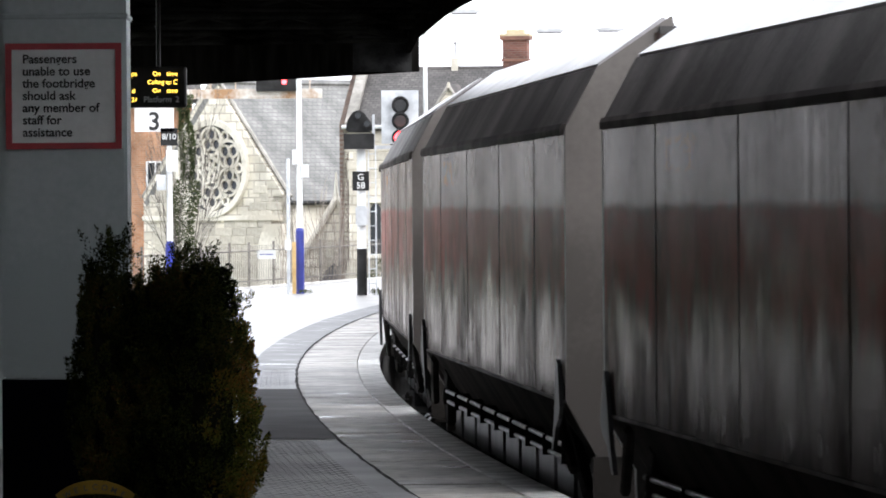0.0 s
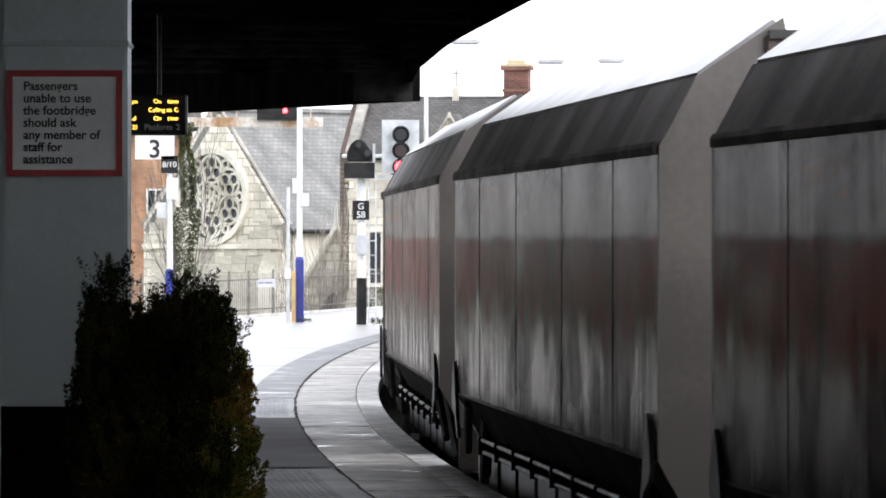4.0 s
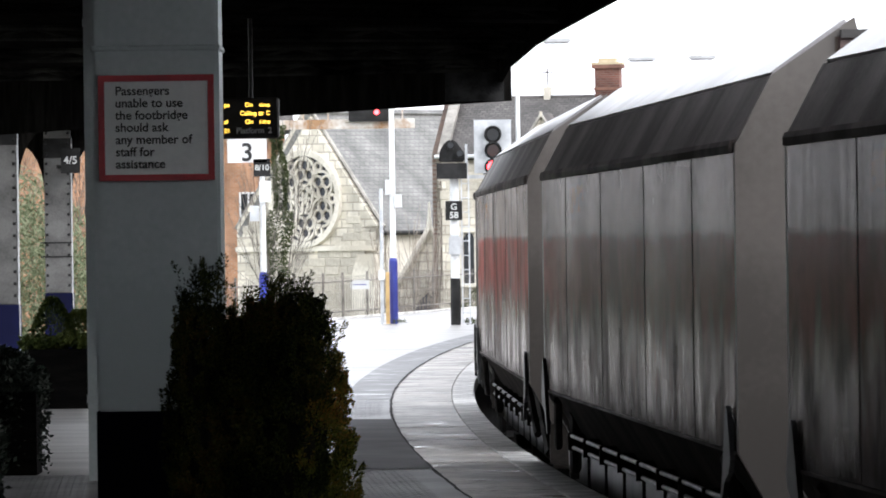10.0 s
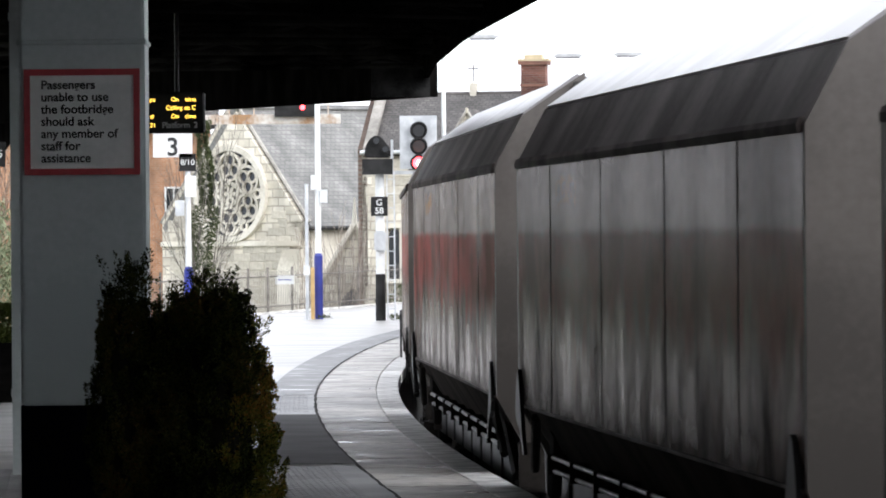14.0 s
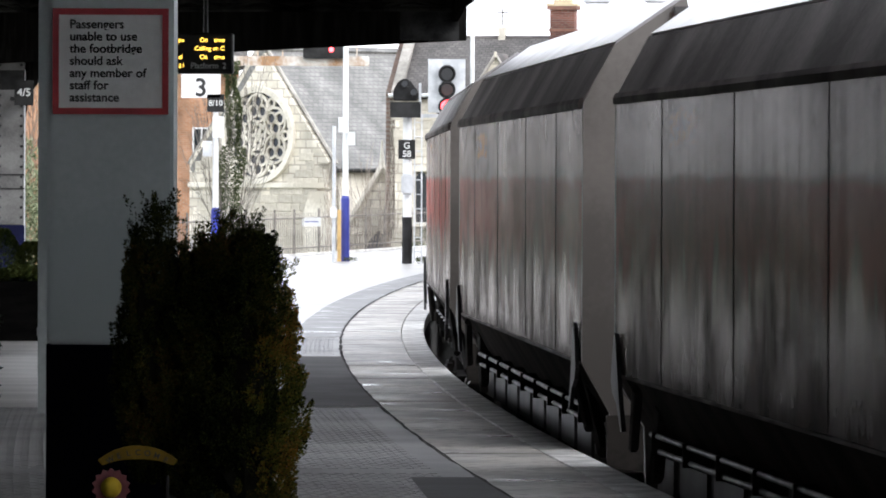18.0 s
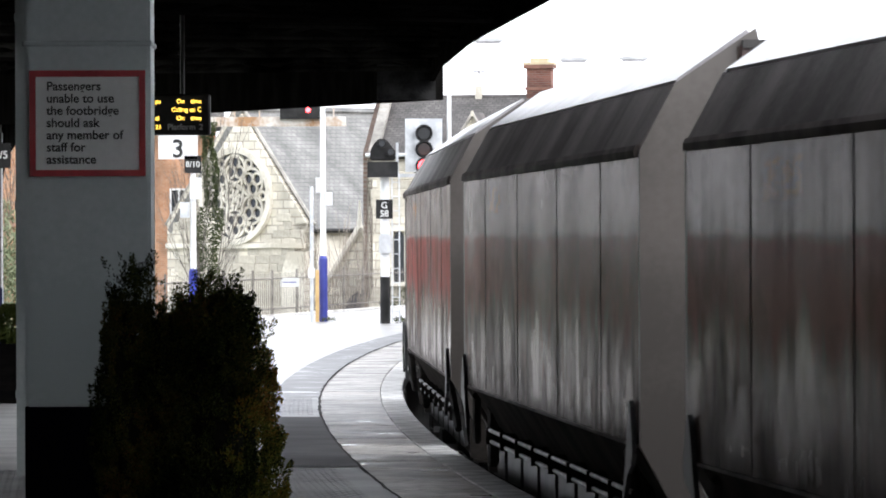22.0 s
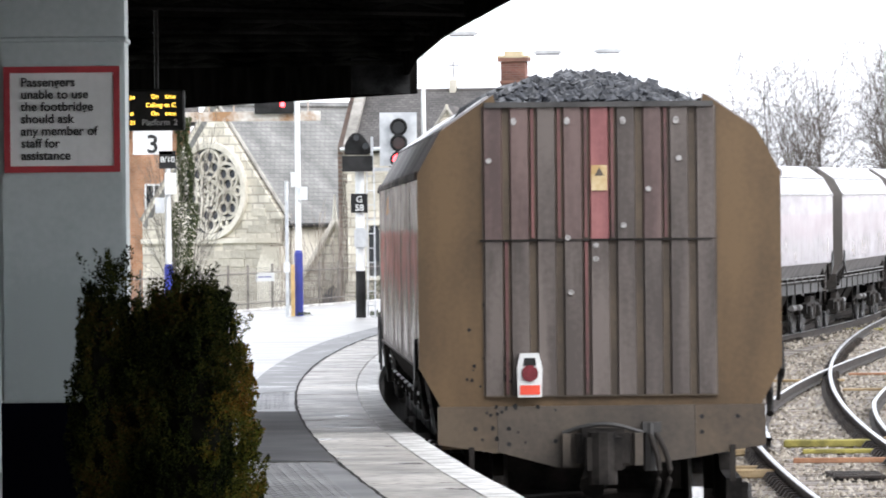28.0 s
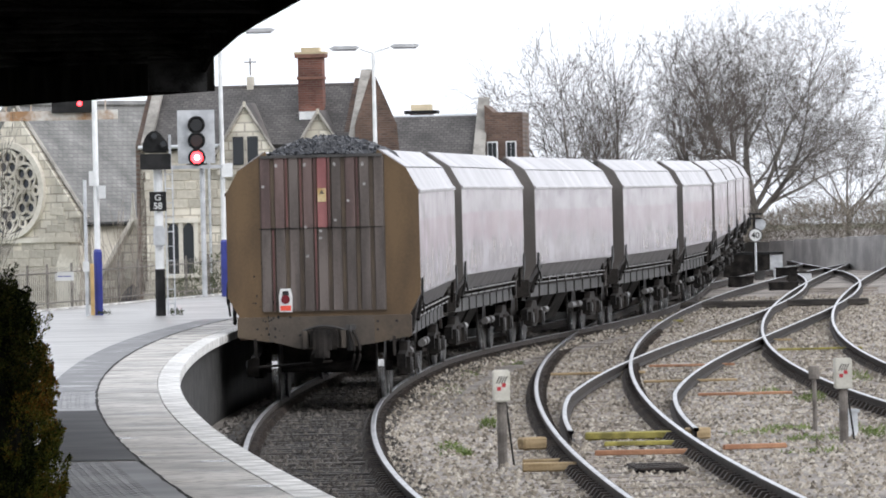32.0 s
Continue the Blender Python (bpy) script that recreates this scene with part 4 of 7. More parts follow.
def fence():
    """Black iron railings along the platform's back edge."""
    f = thing("railings", (0, 0, 0), "black iron railings along the back of the platform", "fence")
    bar = mesh_of("bar", rod(bm_new(), (0, 0, 0.02), (0, 0, 0.74), 0.0065, 0.004, n=5), M_IRON)
    post = mesh_of("post", rod(bm_new(), (0, 0, 0), (0, 0, 0.8), 0.02, n=6), M_IRON)
    pts = [Vector((a, b, base_z(b) + 0.03)) for a, b in ((-4.4, 114.0), (-1.79, 125.4), (-0.18, 133.1), (1.75, 141.3), (4.1, 151.5))]
    for a, b in zip(pts, pts[1:]):
        d = (b - a)
        ln = d.length
        nv = Vector((-d.y, d.x, 0)).normalized() * 0.06
        for z in (0.1, 0.64):
            bm = bm_new()
            rod(bm, a + nv + Vector((0, 0, z)), b + nv + Vector((0, 0, z)), 0.011, n=4)
            part("rail", bm, M_IRON, f)
        k = int(ln / 0.145)
        for i in range(k):
            p = a + nv + d * (i / k)
            shared("post" if i % 14 == 0 else "bar", post if i % 14 == 0 else bar, f, Matrix.Translation(p))
    n = thing("fence_notice", (-1.55, 126.2, base_z(126) + 0.6), "small white notice with a blue band on the railings", "sign")
    part("plate", box(bm_new(), (-0.17, 0, -0.08), (0.17, 0.012, 0.08)), M_SIGNWHITE, n)
    for x0, x1 in ((-0.12, -0.03), (-0.01, 0.12)):
        part("text_bar", box(bm_new(), (x0, -0.003, -0.008), (x1, 0.0, 0.01)), M_BLUE, n)


fence()


# ---- left side of the island platform ----
def riveted_column(x, y, sign=False):
    z = base_z(y)
    c = thing("riveted_column", (x, y, z), "riveted iron canopy column, grey-white above, navy below", "column", "riveted canopy columns")
    w = 0.19
    bm = bm_new()
    box(bm, (-w, -w, 0.79), (w, w, 3.45))
    bmesh.ops.bevel(bm, geom=list(bm.edges), offset=0.012, segments=1, affect="EDGES")
    part("upper_shaft", bm, M_SHADEWHITE, c, "white riveted shaft, canopy shade in its colour")
    part("lower_shaft", box(bm_new(), (-w - 0.012, -w - 0.012, 0.0), (w + 0.012, w + 0.012, 0.79)), M_NAVYBLUE, c, "navy painted foot")
    part("side_angle", box(bm_new(), (w + 0.002, -w - 0.008, 0.02), (w + 0.02, -w + 0.03, 3.0)), M_SIGGREY, c, "pale edge angle")
    for sx in (-1, 1):
        for k in range(17):
            part("rivet", ball(bm_new(), (sx * (w - 0.035), -w - 0.004, 0.9 + k * 0.145), 0.022, 6, 4), M_BLACK, c)
        bm = bm_new()
        out = [(sx * w, 2.1)] + [(sx * (w + 0.34 * (1 - math.cos(a))), 2.15 + 0.75 * math.sin(a)) for a in (0.2, 0.5, 0.8, 1.1, 1.4, 1.57)] + [(sx * (w + 0.36), 3.45), (sx * w, 3.45)]
        prism(bm, out, -0.05, 0.05)
        part("spandrel", bm, M_CANOPY, c, "black arched spandrel")
    part("capital", box(bm_new(), (-w - 0.01, -w - 0.01, 2.72), (w + 0.01, w + 0.01, 3.0)), M_BLACK, c, "dark head plate")
    if sign:
        part("sign_bracket", box(bm_new(), (w - 0.1, -2.0, 2.55), (w + 0.1, -w, 2.6)), M_BLACK, c)
        for zz in (1.3, 1.5):
            part("clamp", box(bm_new(), (-w - 0.06, -w - 0.014, zz), (w + 0.01, -w - 0.004, zz + 0.02)), M_BLACK, c)
    return c


# white paint darkened to hold the canopy's shade in its colour
M_SHADEWHITE = mat("shaded_white_paint", (0.085, 0.085, 0.083), (0.155, 0.155, 0.152), 2, 0.7, 0, 0.05, spec=0.1)
M_NAVYBLUE = mat("navy_foot_paint", (0.003, 0.004, 0.024), (0.006, 0.008, 0.045), 2, 0.6, 0, 0.05, spec=0.1)
riveted_column(-5.36, 84.9)
riveted_column(-5.525, 100.2, True)
riveted_column(-5.17, 74.5)
plate_sign("car_stop_sign", (-5.235, 98.15, 3.7), 0.27, 0.35, M_BLACK, M_SIGNWHITE, ("4/5",), 0.15, "black car stop sign with white figures")
left_deck = bm_new()
box(left_deck, (-9.5, 76, 4.16), (-4.85, 113, 4.3))
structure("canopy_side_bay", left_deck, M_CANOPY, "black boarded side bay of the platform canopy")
slim = thing("downpipe", (-2.29, 44.7, PLAT), "white downpipe and casing beside the column", "column")
part("casing", box(bm_new(), (0.0, -0.04, 0), (0.07, 0.05, 3.9)), M_GREYPAINT, slim)
for zb in (0.5, 1.7, 2.9):
    part("bracket", box(bm_new(), (-0.006, -0.048, zb), (0.076, 0.056, zb + 0.05)), M_GREYPAINT, slim)


M_CONIFER_PALE = leaf_mat("golden_conifer", ((0.015, 0.025, 0.005), (0.035, 0.05, 0.01), (0.07, 0.08, 0.018)), 0.8, 0.1)


def planter(x, y, w, d, h, seed, tall=0.0, leafm=None, lush=0.0):
    rng = random.Random(seed)
    t = thing("planter", (x, y, base_z(y)), "dark wooden planter tub with shrubs on the platform", "planter", "platform planters")
    for lo, hi in (((-w, -d, 0), (w, -d + 0.04, h)), ((-w, d - 0.04, 0), (w, d, h)), ((-w, -d + 0.04, 0), (-w + 0.04, d - 0.04, h)), ((w - 0.04, -d + 0.04, 0), (w, d - 0.04, h))):
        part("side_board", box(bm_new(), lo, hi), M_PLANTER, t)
    part("soil", box(bm_new(), (-w + 0.04, -d + 0.04, 0), (w - 0.04, d - 0.04, h - 0.05)), M_SOIL, t)
    sh = thing("planter_shrub", (x, y, base_z(y) + h), "evergreen plants filling a platform planter", "plant", "planter shrubs")
    spr = []
    for _ in range(1500):
        px, py = rng.uniform(-w * 1.15, w * 1.15), rng.uniform(-d * 1.1, d * 1.1)
        pz = 0.1 * rng.random() + 0.08 * noise.noise((px * 4, py * 4, seed)) - 0.4 * max(0, abs(px) - w)
        spr.append((Vector((px, py, pz)), Vector((rng.gauss(0, 1), rng.gauss(0, 1), rng.gauss(0.7, 0.6))), rng.uniform(0.03, 0.07), rng.uniform(0.012, 0.025)))
    for _ in range(int(14000 * lush)):   # a mound that trails over the rim
        a, q = rng.uniform(0, 6.28), rng.random() ** 0.5
        px, py = w * 1.25 * q * math.cos(a), d * 1.25 * q * math.sin(a)
        pz = lush * (1 - q * q) - (0.95 * h * rng.random() ** 1.3 if q > 0.84 else 0.0) + 0.05 * noise.noise((px * 7, py * 7, seed)) + rng.gauss(0, 0.02)
        spr.append((Vector((px, py, pz)), Vector((rng.gauss(0, 1), rng.gauss(-0.5, 1), rng.gauss(0.4, 0.7))), rng.uniform(0.025, 0.055), rng.uniform(0.01, 0.02)))
    if tall:
        for cx, hh, rr in ((-0.05, tall, 0.16), (0.2, tall * 0.75, 0.12)):
            for _ in range(1300):
                z = hh * rng.random() ** 0.8
                r = rr * (1 - (z / hh) ** 2.2) + 0.02
                a = rng.uniform(0, 6.28)
                spr.append((Vector((cx + r * math.cos(a), r * math.sin(a), z)), Vector((math.cos(a), math.sin(a), rng.uniform(0.2, 1.5))), rng.uniform(0.03, 0.06), 0.012))
    leafy("leaves", spr, leafm or M_IVY, sh)


planter(-3.6, 64.9, 0.29, 0.3, 0.55, 3, tall=0.46, leafm=M_CONIFER_PALE)
planter(-3.0, 46.3, 0.3, 0.32, 0.55, 4, lush=0.26)
planter(-2.64, 37.5, 0.22, 0.3, 0.42, 5, lush=0.2)

# ---- the coal train ----
def side_paint(name, base, base2, patch_col, patch_mix, foot=1.0, gloss=0.3, sheen=1.3, wash_gloss=0.6, pale_col=(0.3, 0.292, 0.288)):
    """Wagon side paint: faded band of old livery, soot streaks running down, pale drips and painted reflections near
    the foot.
    """
    ma = bpy.data.materials.new(name)
    ma.use_nodes = True
    n, l = ma.node_tree.nodes, ma.node_tree.links
    b = n["Principled BSDF"]
    co = n.new("ShaderNodeTexCoord")
    info = n.new("ShaderNodeObjectInfo")
    shift = n.new("ShaderNodeVectorMath")
    shift.operation = "MULTIPLY_ADD"
    shift.inputs[1].default_value = (0, 40, 0)
    l.new(info.outputs["Color"], shift.inputs[0])  # each wagon has its own tone of dirt
    l.new(co.outputs["Object"], shift.inputs[2])

    def streaks(sy, sz, lo, hi, detail=4):
        mp = n.new("ShaderNodeMapping")
        mp.inputs["Scale"].default_value = (0.2, sy, sz)
        l.new(shift.outputs[0], mp.inputs["Vector"])
        t = n.new("ShaderNodeTexNoise")
        t.inputs["Scale"].default_value, t.inputs["Detail"].default_value = 1.0, detail
        l.new(mp.outputs[0], t.inputs["Vector"])
        r = n.new("ShaderNodeMapRange")
        r.inputs["From Min"].default_value, r.inputs["From Max"].default_value = lo, hi
        l.new(t.outputs[0], r.inputs[0])
        return r.outputs[0]

    def height(z0, z1, ragged=0.0, axis="Z"):
        s = n.new("ShaderNodeSeparateXYZ")
        l.new(co.outputs["Object"], s.inputs[0])
        level = s.outputs[axis]
        if ragged:
            w = n.new("ShaderNodeMath")
            w.operation = "MULTIPLY_ADD"
            w.inputs[1].default_value = ragged
            l.new(streaks(1.5, 0.9, 0.0, 1.0, 6), w.inputs[0])
            l.new(level, w.inputs[2])
            level = w.outputs[0]
            z0, z1 = z0 + ragged * 0.5, z1 + ragged * 0.5
        r = n.new("ShaderNodeMapRange")
        r.interpolation_type = "SMOOTHSTEP"
        r.inputs["From Min"].default_value, r.inputs["From Max"].default_value = z0, z1
        l.new(level, r.inputs[0])
        return r.outputs[0]

    def times(a, c):
        m = n.new("ShaderNodeMath")
        m.operation = "MULTIPLY"
        for i, v in enumerate((a, c)):
            if isinstance(v, float):
                m.inputs[i].default_value = v
            else:
                l.new(v, m.inputs[i])
        return m.outputs[0]

    def blend(f, a, c):
        m = n.new("ShaderNodeMix")
        m.data_type = "RGBA"
        l.new(f, m.inputs["Factor"])
        for i, v in (("A", a), ("B", c)):
            sock = [s for s in m.inputs if s.name == i and s.type == "RGBA"][0]
            if isinstance(v, tuple):
                sock.default_value = (*v, 1)
            else:
                l.new(v, sock)
        return [s for s in m.outputs if s.type == "RGBA"][0]

    tone = n.new("ShaderNodeSeparateColor")
    l.new(info.outputs["Color"], tone.inputs[0])
    worn = tone.outputs["Red"]
    col = blend(streaks(0.5, 2.0, 0.38, 0.64, 7), base, base2)
    # old livery: a red band with a straight upper edge, washed away towards its foot
    band = times(times(height(1.88, 2.2, 0.75), height(2.56, 2.5, 0.06)), streaks(0.45, 1.6, 0.22, 0.46, 7))
    col = blend(times(times(band, worn), patch_mix), col, patch_col)
    pale = times(times(height(2.48, 2.55, 0.1), streaks(0.6, 2.6, 0.42, 0.6, 7)), 0.6)
    col = blend(pale, col, pale_col)
    # soot that has run down from the cant rail
    soot = times(height(2.6, 2.92, 0.9), streaks(1.1, 2.2, 0.48, 0.58, 6))
    col = blend(times(soot, 0.7 * foot + 0.12), col, (0.014, 0.013, 0.013))
    rust = times(times(streaks(1.2, 2.4, 0.48, 0.62, 7), height(2.75, 2.4, 0.6)), 0.5 * foot)
    col = blend(rust, col, (0.15, 0.058, 0.042))
    if foot > 0.5:   # flaking remains of orange lettering below the cant rail
        left = times(times(height(3.15, 3.3, axis="Y"), height(4.6, 4.4, axis="Y")), times(height(2.66, 2.7, 0.1), height(2.86, 2.82, 0.1)))
        col = blend(times(times(left, streaks(2.2, 9.0, 0.42, 0.56, 5)), 0.85), col, (0.5, 0.2, 0.018))
    veins = times(streaks(0.9, 0.9, 0.52, 0.66, 7), 0.5 * foot + 0.08)
    col = blend(veins, col, (0.03, 0.026, 0.025))
    # spray thrown up from below, run into drips; pale tongues paint in wet reflections
    zone = height(2.32, 1.9, 0.8)
    dark = times(zone, streaks(2.8, 1.3, 0.42, 0.64, 7))
    col = blend(times(dark, 0.8 * foot), col, (0.018, 0.0155, 0.015))
    tongue = times(times(streaks(1.3, 1.3, 0.44, 0.6, 7), height(2.12, 1.84, 0.8)), height(1.5, 1.62))
    drip = times(times(streaks(2.8, 1.5, 0.54, 0.62, 7), height(2.3, 2.0, 0.6)), height(1.5, 1.75))
    col = blend(times(tongue, 0.6 * foot), col, (0.17, 0.15, 0.135))
    col = blend(times(drip, 0.75 * foot), col, (0.26, 0.235, 0.21))
    # the side darkens towards its foot
    col = blend(times(height(1.82, 1.5, 0.3), 0.8 * foot), col, (0.014, 0.012, 0.0115))
    n.remove(b)
    film, edge = n.new("ShaderNodeBsdfGlossy"), n.new("ShaderNodeFresnel")
    film.inputs["Color"].default_value, film.inputs["Roughness"].default_value = (1.0, 0.95, 0.925, 1), 0.2
    edge.inputs["IOR"].default_value = sheen
    # caked dust is matt; only paint that rain has washed shines
    matt = n.new("ShaderNodeBsdfDiffuse")
    l.new(col, matt.inputs["Color"])
    shine = n.new("ShaderNodeMath")
    shine.operation, shine.use_clamp = "MULTIPLY_ADD", True
    l.new(tongue, shine.inputs[0])
    shine.inputs[1].default_value = gloss
    clean = n.new("ShaderNodeMath")
    clean.operation = "SUBTRACT"
    clean.inputs[0].default_value = 1.0
    caked = n.new("ShaderNodeMath")
    caked.operation = "MAXIMUM"
    l.new(times(dark, 0.55), caked.inputs[0])
    l.new(times(times(band, worn), 0.68 * foot), caked.inputs[1])
    l.new(caked.outputs[0], clean.inputs[1])
    l.new(times(times(clean.outputs[0], streaks(0.6, 0.8, -0.1, 0.75, 6)), wash_gloss), shine.inputs[2])
    both = n.new("ShaderNodeMixShader")
    l.new(times(shine.outputs[0], edge.outputs[0]), both.inputs[0])
    l.new(matt.outputs[0], both.inputs[1])
    l.new(film.outputs[0], both.inputs[2])
    l.new(both.outputs[0], n["Material Output"].inputs["Surface"])
    bp = n.new("ShaderNodeBump")
    bp.inputs["Strength"].default_value, bp.inputs["Distance"].default_value = 0.6, 0.012
    l.new(streaks(4.2, 0.4, 0.0, 1.0, 2), bp.inputs["Height"])   # sheets buckled into upright ripples
    for node in (film, edge, matt):
        l.new(bp.outputs[0], node.inputs["Normal"])
    return ma


# near side darker, far side lighter: canopy shade and open light in the colours
M_SIDE = side_paint("wagon_side", (0.185, 0.15, 0.138), (0.33, 0.275, 0.255), (0.53, 0.125, 0.11), 1.0, gloss=0.48, sheen=1.056, wash_gloss=0.55, pale_col=(0.42, 0.39, 0.375))
M_SIDE_FAR = side_paint("wagon_side_lit", (0.34, 0.325, 0.345), (0.46, 0.445, 0.475), (0.42, 0.33, 0.36), 0.5, 0.06, gloss=0.6, pale_col=(0.5, 0.485, 0.51))
M_CANTRAIL = mat("cant_rail_near", (0.05, 0.042, 0.04), (0.14, 0.118, 0.11), 1.5, 0.7, 0, 0.1, 30, spec=0.1)
# slopes, cant rails and skirts likewise: shaded colour near, lit colour far
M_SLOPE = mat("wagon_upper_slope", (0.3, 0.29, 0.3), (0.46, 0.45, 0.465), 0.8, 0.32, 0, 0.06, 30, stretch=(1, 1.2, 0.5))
M_SLOPE_SHADED = mat("shaded_slope", (0.06, 0.053, 0.051), (0.18, 0.164, 0.158), 0.8, 0.5, 0, 0.06, 30, stretch=(1, 0.9, 0.6), spec=0.03)
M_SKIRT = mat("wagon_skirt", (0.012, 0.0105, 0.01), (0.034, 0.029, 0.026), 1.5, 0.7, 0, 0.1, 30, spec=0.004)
M_SKIRT_FAR = mat("wagon_skirt_lit", (0.09, 0.087, 0.088), (0.18, 0.173, 0.176), 1.5, 0.5, 0, 0.1, 30)
M_END = mat("wagon_end_brown", (0.07, 0.041, 0.016), (0.117, 0.071, 0.03), 1.2, 0.6, 0, 0.1, 25, stretch=(2, 1, 0.6))
M_ENDGREY = mat("wagon_end_grime", (0.07, 0.062, 0.056), (0.122, 0.11, 0.101), 0.9, 0.5, 0, 0.1, 25)
M_END_SHEET = mat("end_sheet_grime", (0.05, 0.036, 0.024), (0.1, 0.072, 0.045), 1.2, 0.6, 0, 0.1, 25)
M_CORR = mat("corrugated_end", (0.058, 0.046, 0.04), (0.125, 0.103, 0.092), 1.4, 0.55, 0, 0.08, 25, stretch=(4, 1, 0.5))
M_CORR_RED = mat("faded_red_sheet", (0.2, 0.068, 0.068), (0.3, 0.115, 0.112), 2, 0.5, 0, 0.1, 20, stretch=(3, 1, 0.5))
M_CORR_MAROON = mat("faded_maroon_sheet", (0.07, 0.044, 0.04), (0.13, 0.086, 0.078), 2, 0.5, 0, 0.1, 20, stretch=(3, 1, 0.5))
M_CORR_FLANK = mat("maroon_flank", (0.06, 0.028, 0.027), (0.15, 0.06, 0.056), 1.5, 0.5, 0, 0.05, 20, stretch=(2, 1, 0.6))
M_HEADSTOCK = mat("headstock_grime", (0.042, 0.034, 0.027), (0.09, 0.071, 0.053), 1.3, 0.65, 0, 0.15, 30)
M_FRAME = mat("underframe_grime", (0.008, 0.0074, 0.007), (0.034, 0.03, 0.027), 3, 0.75, 0, 0.3, 30, spec=0.1)
M_SOLE = mat("underframe_panel", (0.022, 0.021, 0.02), (0.055, 0.053, 0.051), 2, 0.6, 0, 0.2, 30)
M_PIPE = mat("bare_pipe", (0.05, 0.048, 0.046), (0.2, 0.195, 0.19), 3, 0.5, 0.3, 0.1, 30)
M_WASHER = mat("dull_washer", (0.2, 0.19, 0.18), (0.42, 0.41, 0.4), 30, 0.5, 0.2, 0.2)
M_COAL = mat("coal", (0.005, 0.006, 0.008), (0.025, 0.028, 0.036), 6, 0.45, 0, 0.5, 40, grain=0.6)
M_PLACARD = mat("faded_placard", (0.45, 0.3, 0.12), (0.62, 0.5, 0.3), 8, 0.5, 0, 0.05)
M_WHEEL = mat("wheel_steel", (0.02, 0.018, 0.016), (0.06, 0.055, 0.05), 5, 0.6, 0.4, 0.2)
M_TREAD = mat("wheel_tread", (0.45, 0.44, 0.43), (0.65, 0.64, 0.63), 4, 0.25, 1.0, 0.05)

PITCH = 16.8      # length over couplers
HALF = 7.3       # half of the body's length
BOGIE = 5.45      # bogie centres from the middle


def end_outline():
    side = [(1.2, 0.86), (1.21, 1.2), (1.365, 1.47), (1.365, 2.92), (1.19, 3.25), (0.79, 3.47), (0.77, 3.385)]
    return [(-x, z) for x, z in side] + [(x, z) for x, z in reversed(side)]


def coal_heap(bm, rng, top_up):
    nx, ny = 14, 90
    top = [[None] * (nx + 1) for _ in range(ny + 1)]
    for j in range(ny + 1):
        for i in range(nx + 1):
            x, y = -1.08 + 2.16 * i / nx, -HALF + 0.15 + (2 * HALF - 0.3) * j / ny
            e = max(0.0, 1 - (abs(x) / 1.08) ** 2) ** 0.7 * min(1.0, min(j, ny - j) / 5 + 0.3)
            z = 3.2 + (0.14 + top_up * math.exp(-((y + HALF - 2.4) / 2.0) ** 2)) * e + 0.04 * math.sin(y * 1.3) * e + rng.uniform(-0.03, 0.03) + 0.06 * noise.noise((x * 3, y * 3, 2.0))
            top[j][i] = bm.verts.new((x + rng.uniform(-0.04, 0.04), y + rng.uniform(-0.04, 0.04), z))
    for j in range(ny):
        for i in range(nx):
            bm.faces.new((top[j][i], top[j][i + 1], top[j + 1][i + 1], top[j + 1][i]))
    for _ in range(2000):
        x, y = rng.gauss(0, 0.45), rng.uniform(-HALF + 0.3, HALF - 0.3)
        if rng.random() < 0.35:
            y = rng.choice((-1, 1)) * rng.uniform(HALF - 1.6, HALF - 0.15)
        if abs(x) > 0.95:
            continue
        r = rng.uniform(0.02, 0.06)
        z = 3.2 + (0.14 + top_up * math.exp(-((y + HALF - 2.4) / 2.0) ** 2)) * max(0.0, 1 - (abs(x) / 1.08) ** 2) ** 0.7
        vs = [Vector(v) * r * rng.uniform(0.7, 1.3) for v in ((1, 0, 0), (-1, 0, 0), (0, 1, 0), (0, -1, 0), (0, 0, 1), (0, 0, -1))]
        turn = Euler((rng.uniform(0, 3), rng.uniform(0, 3), 0)).to_matrix()
        grown(bm, [turn @ v + Vector((x, y, z)) for v in vs], ((0, 2, 4), (2, 1, 4), (1, 3, 4), (3, 0, 4), (2, 0, 5), (1, 2, 5), (3, 1, 5), (0, 3, 5)))
    return bm


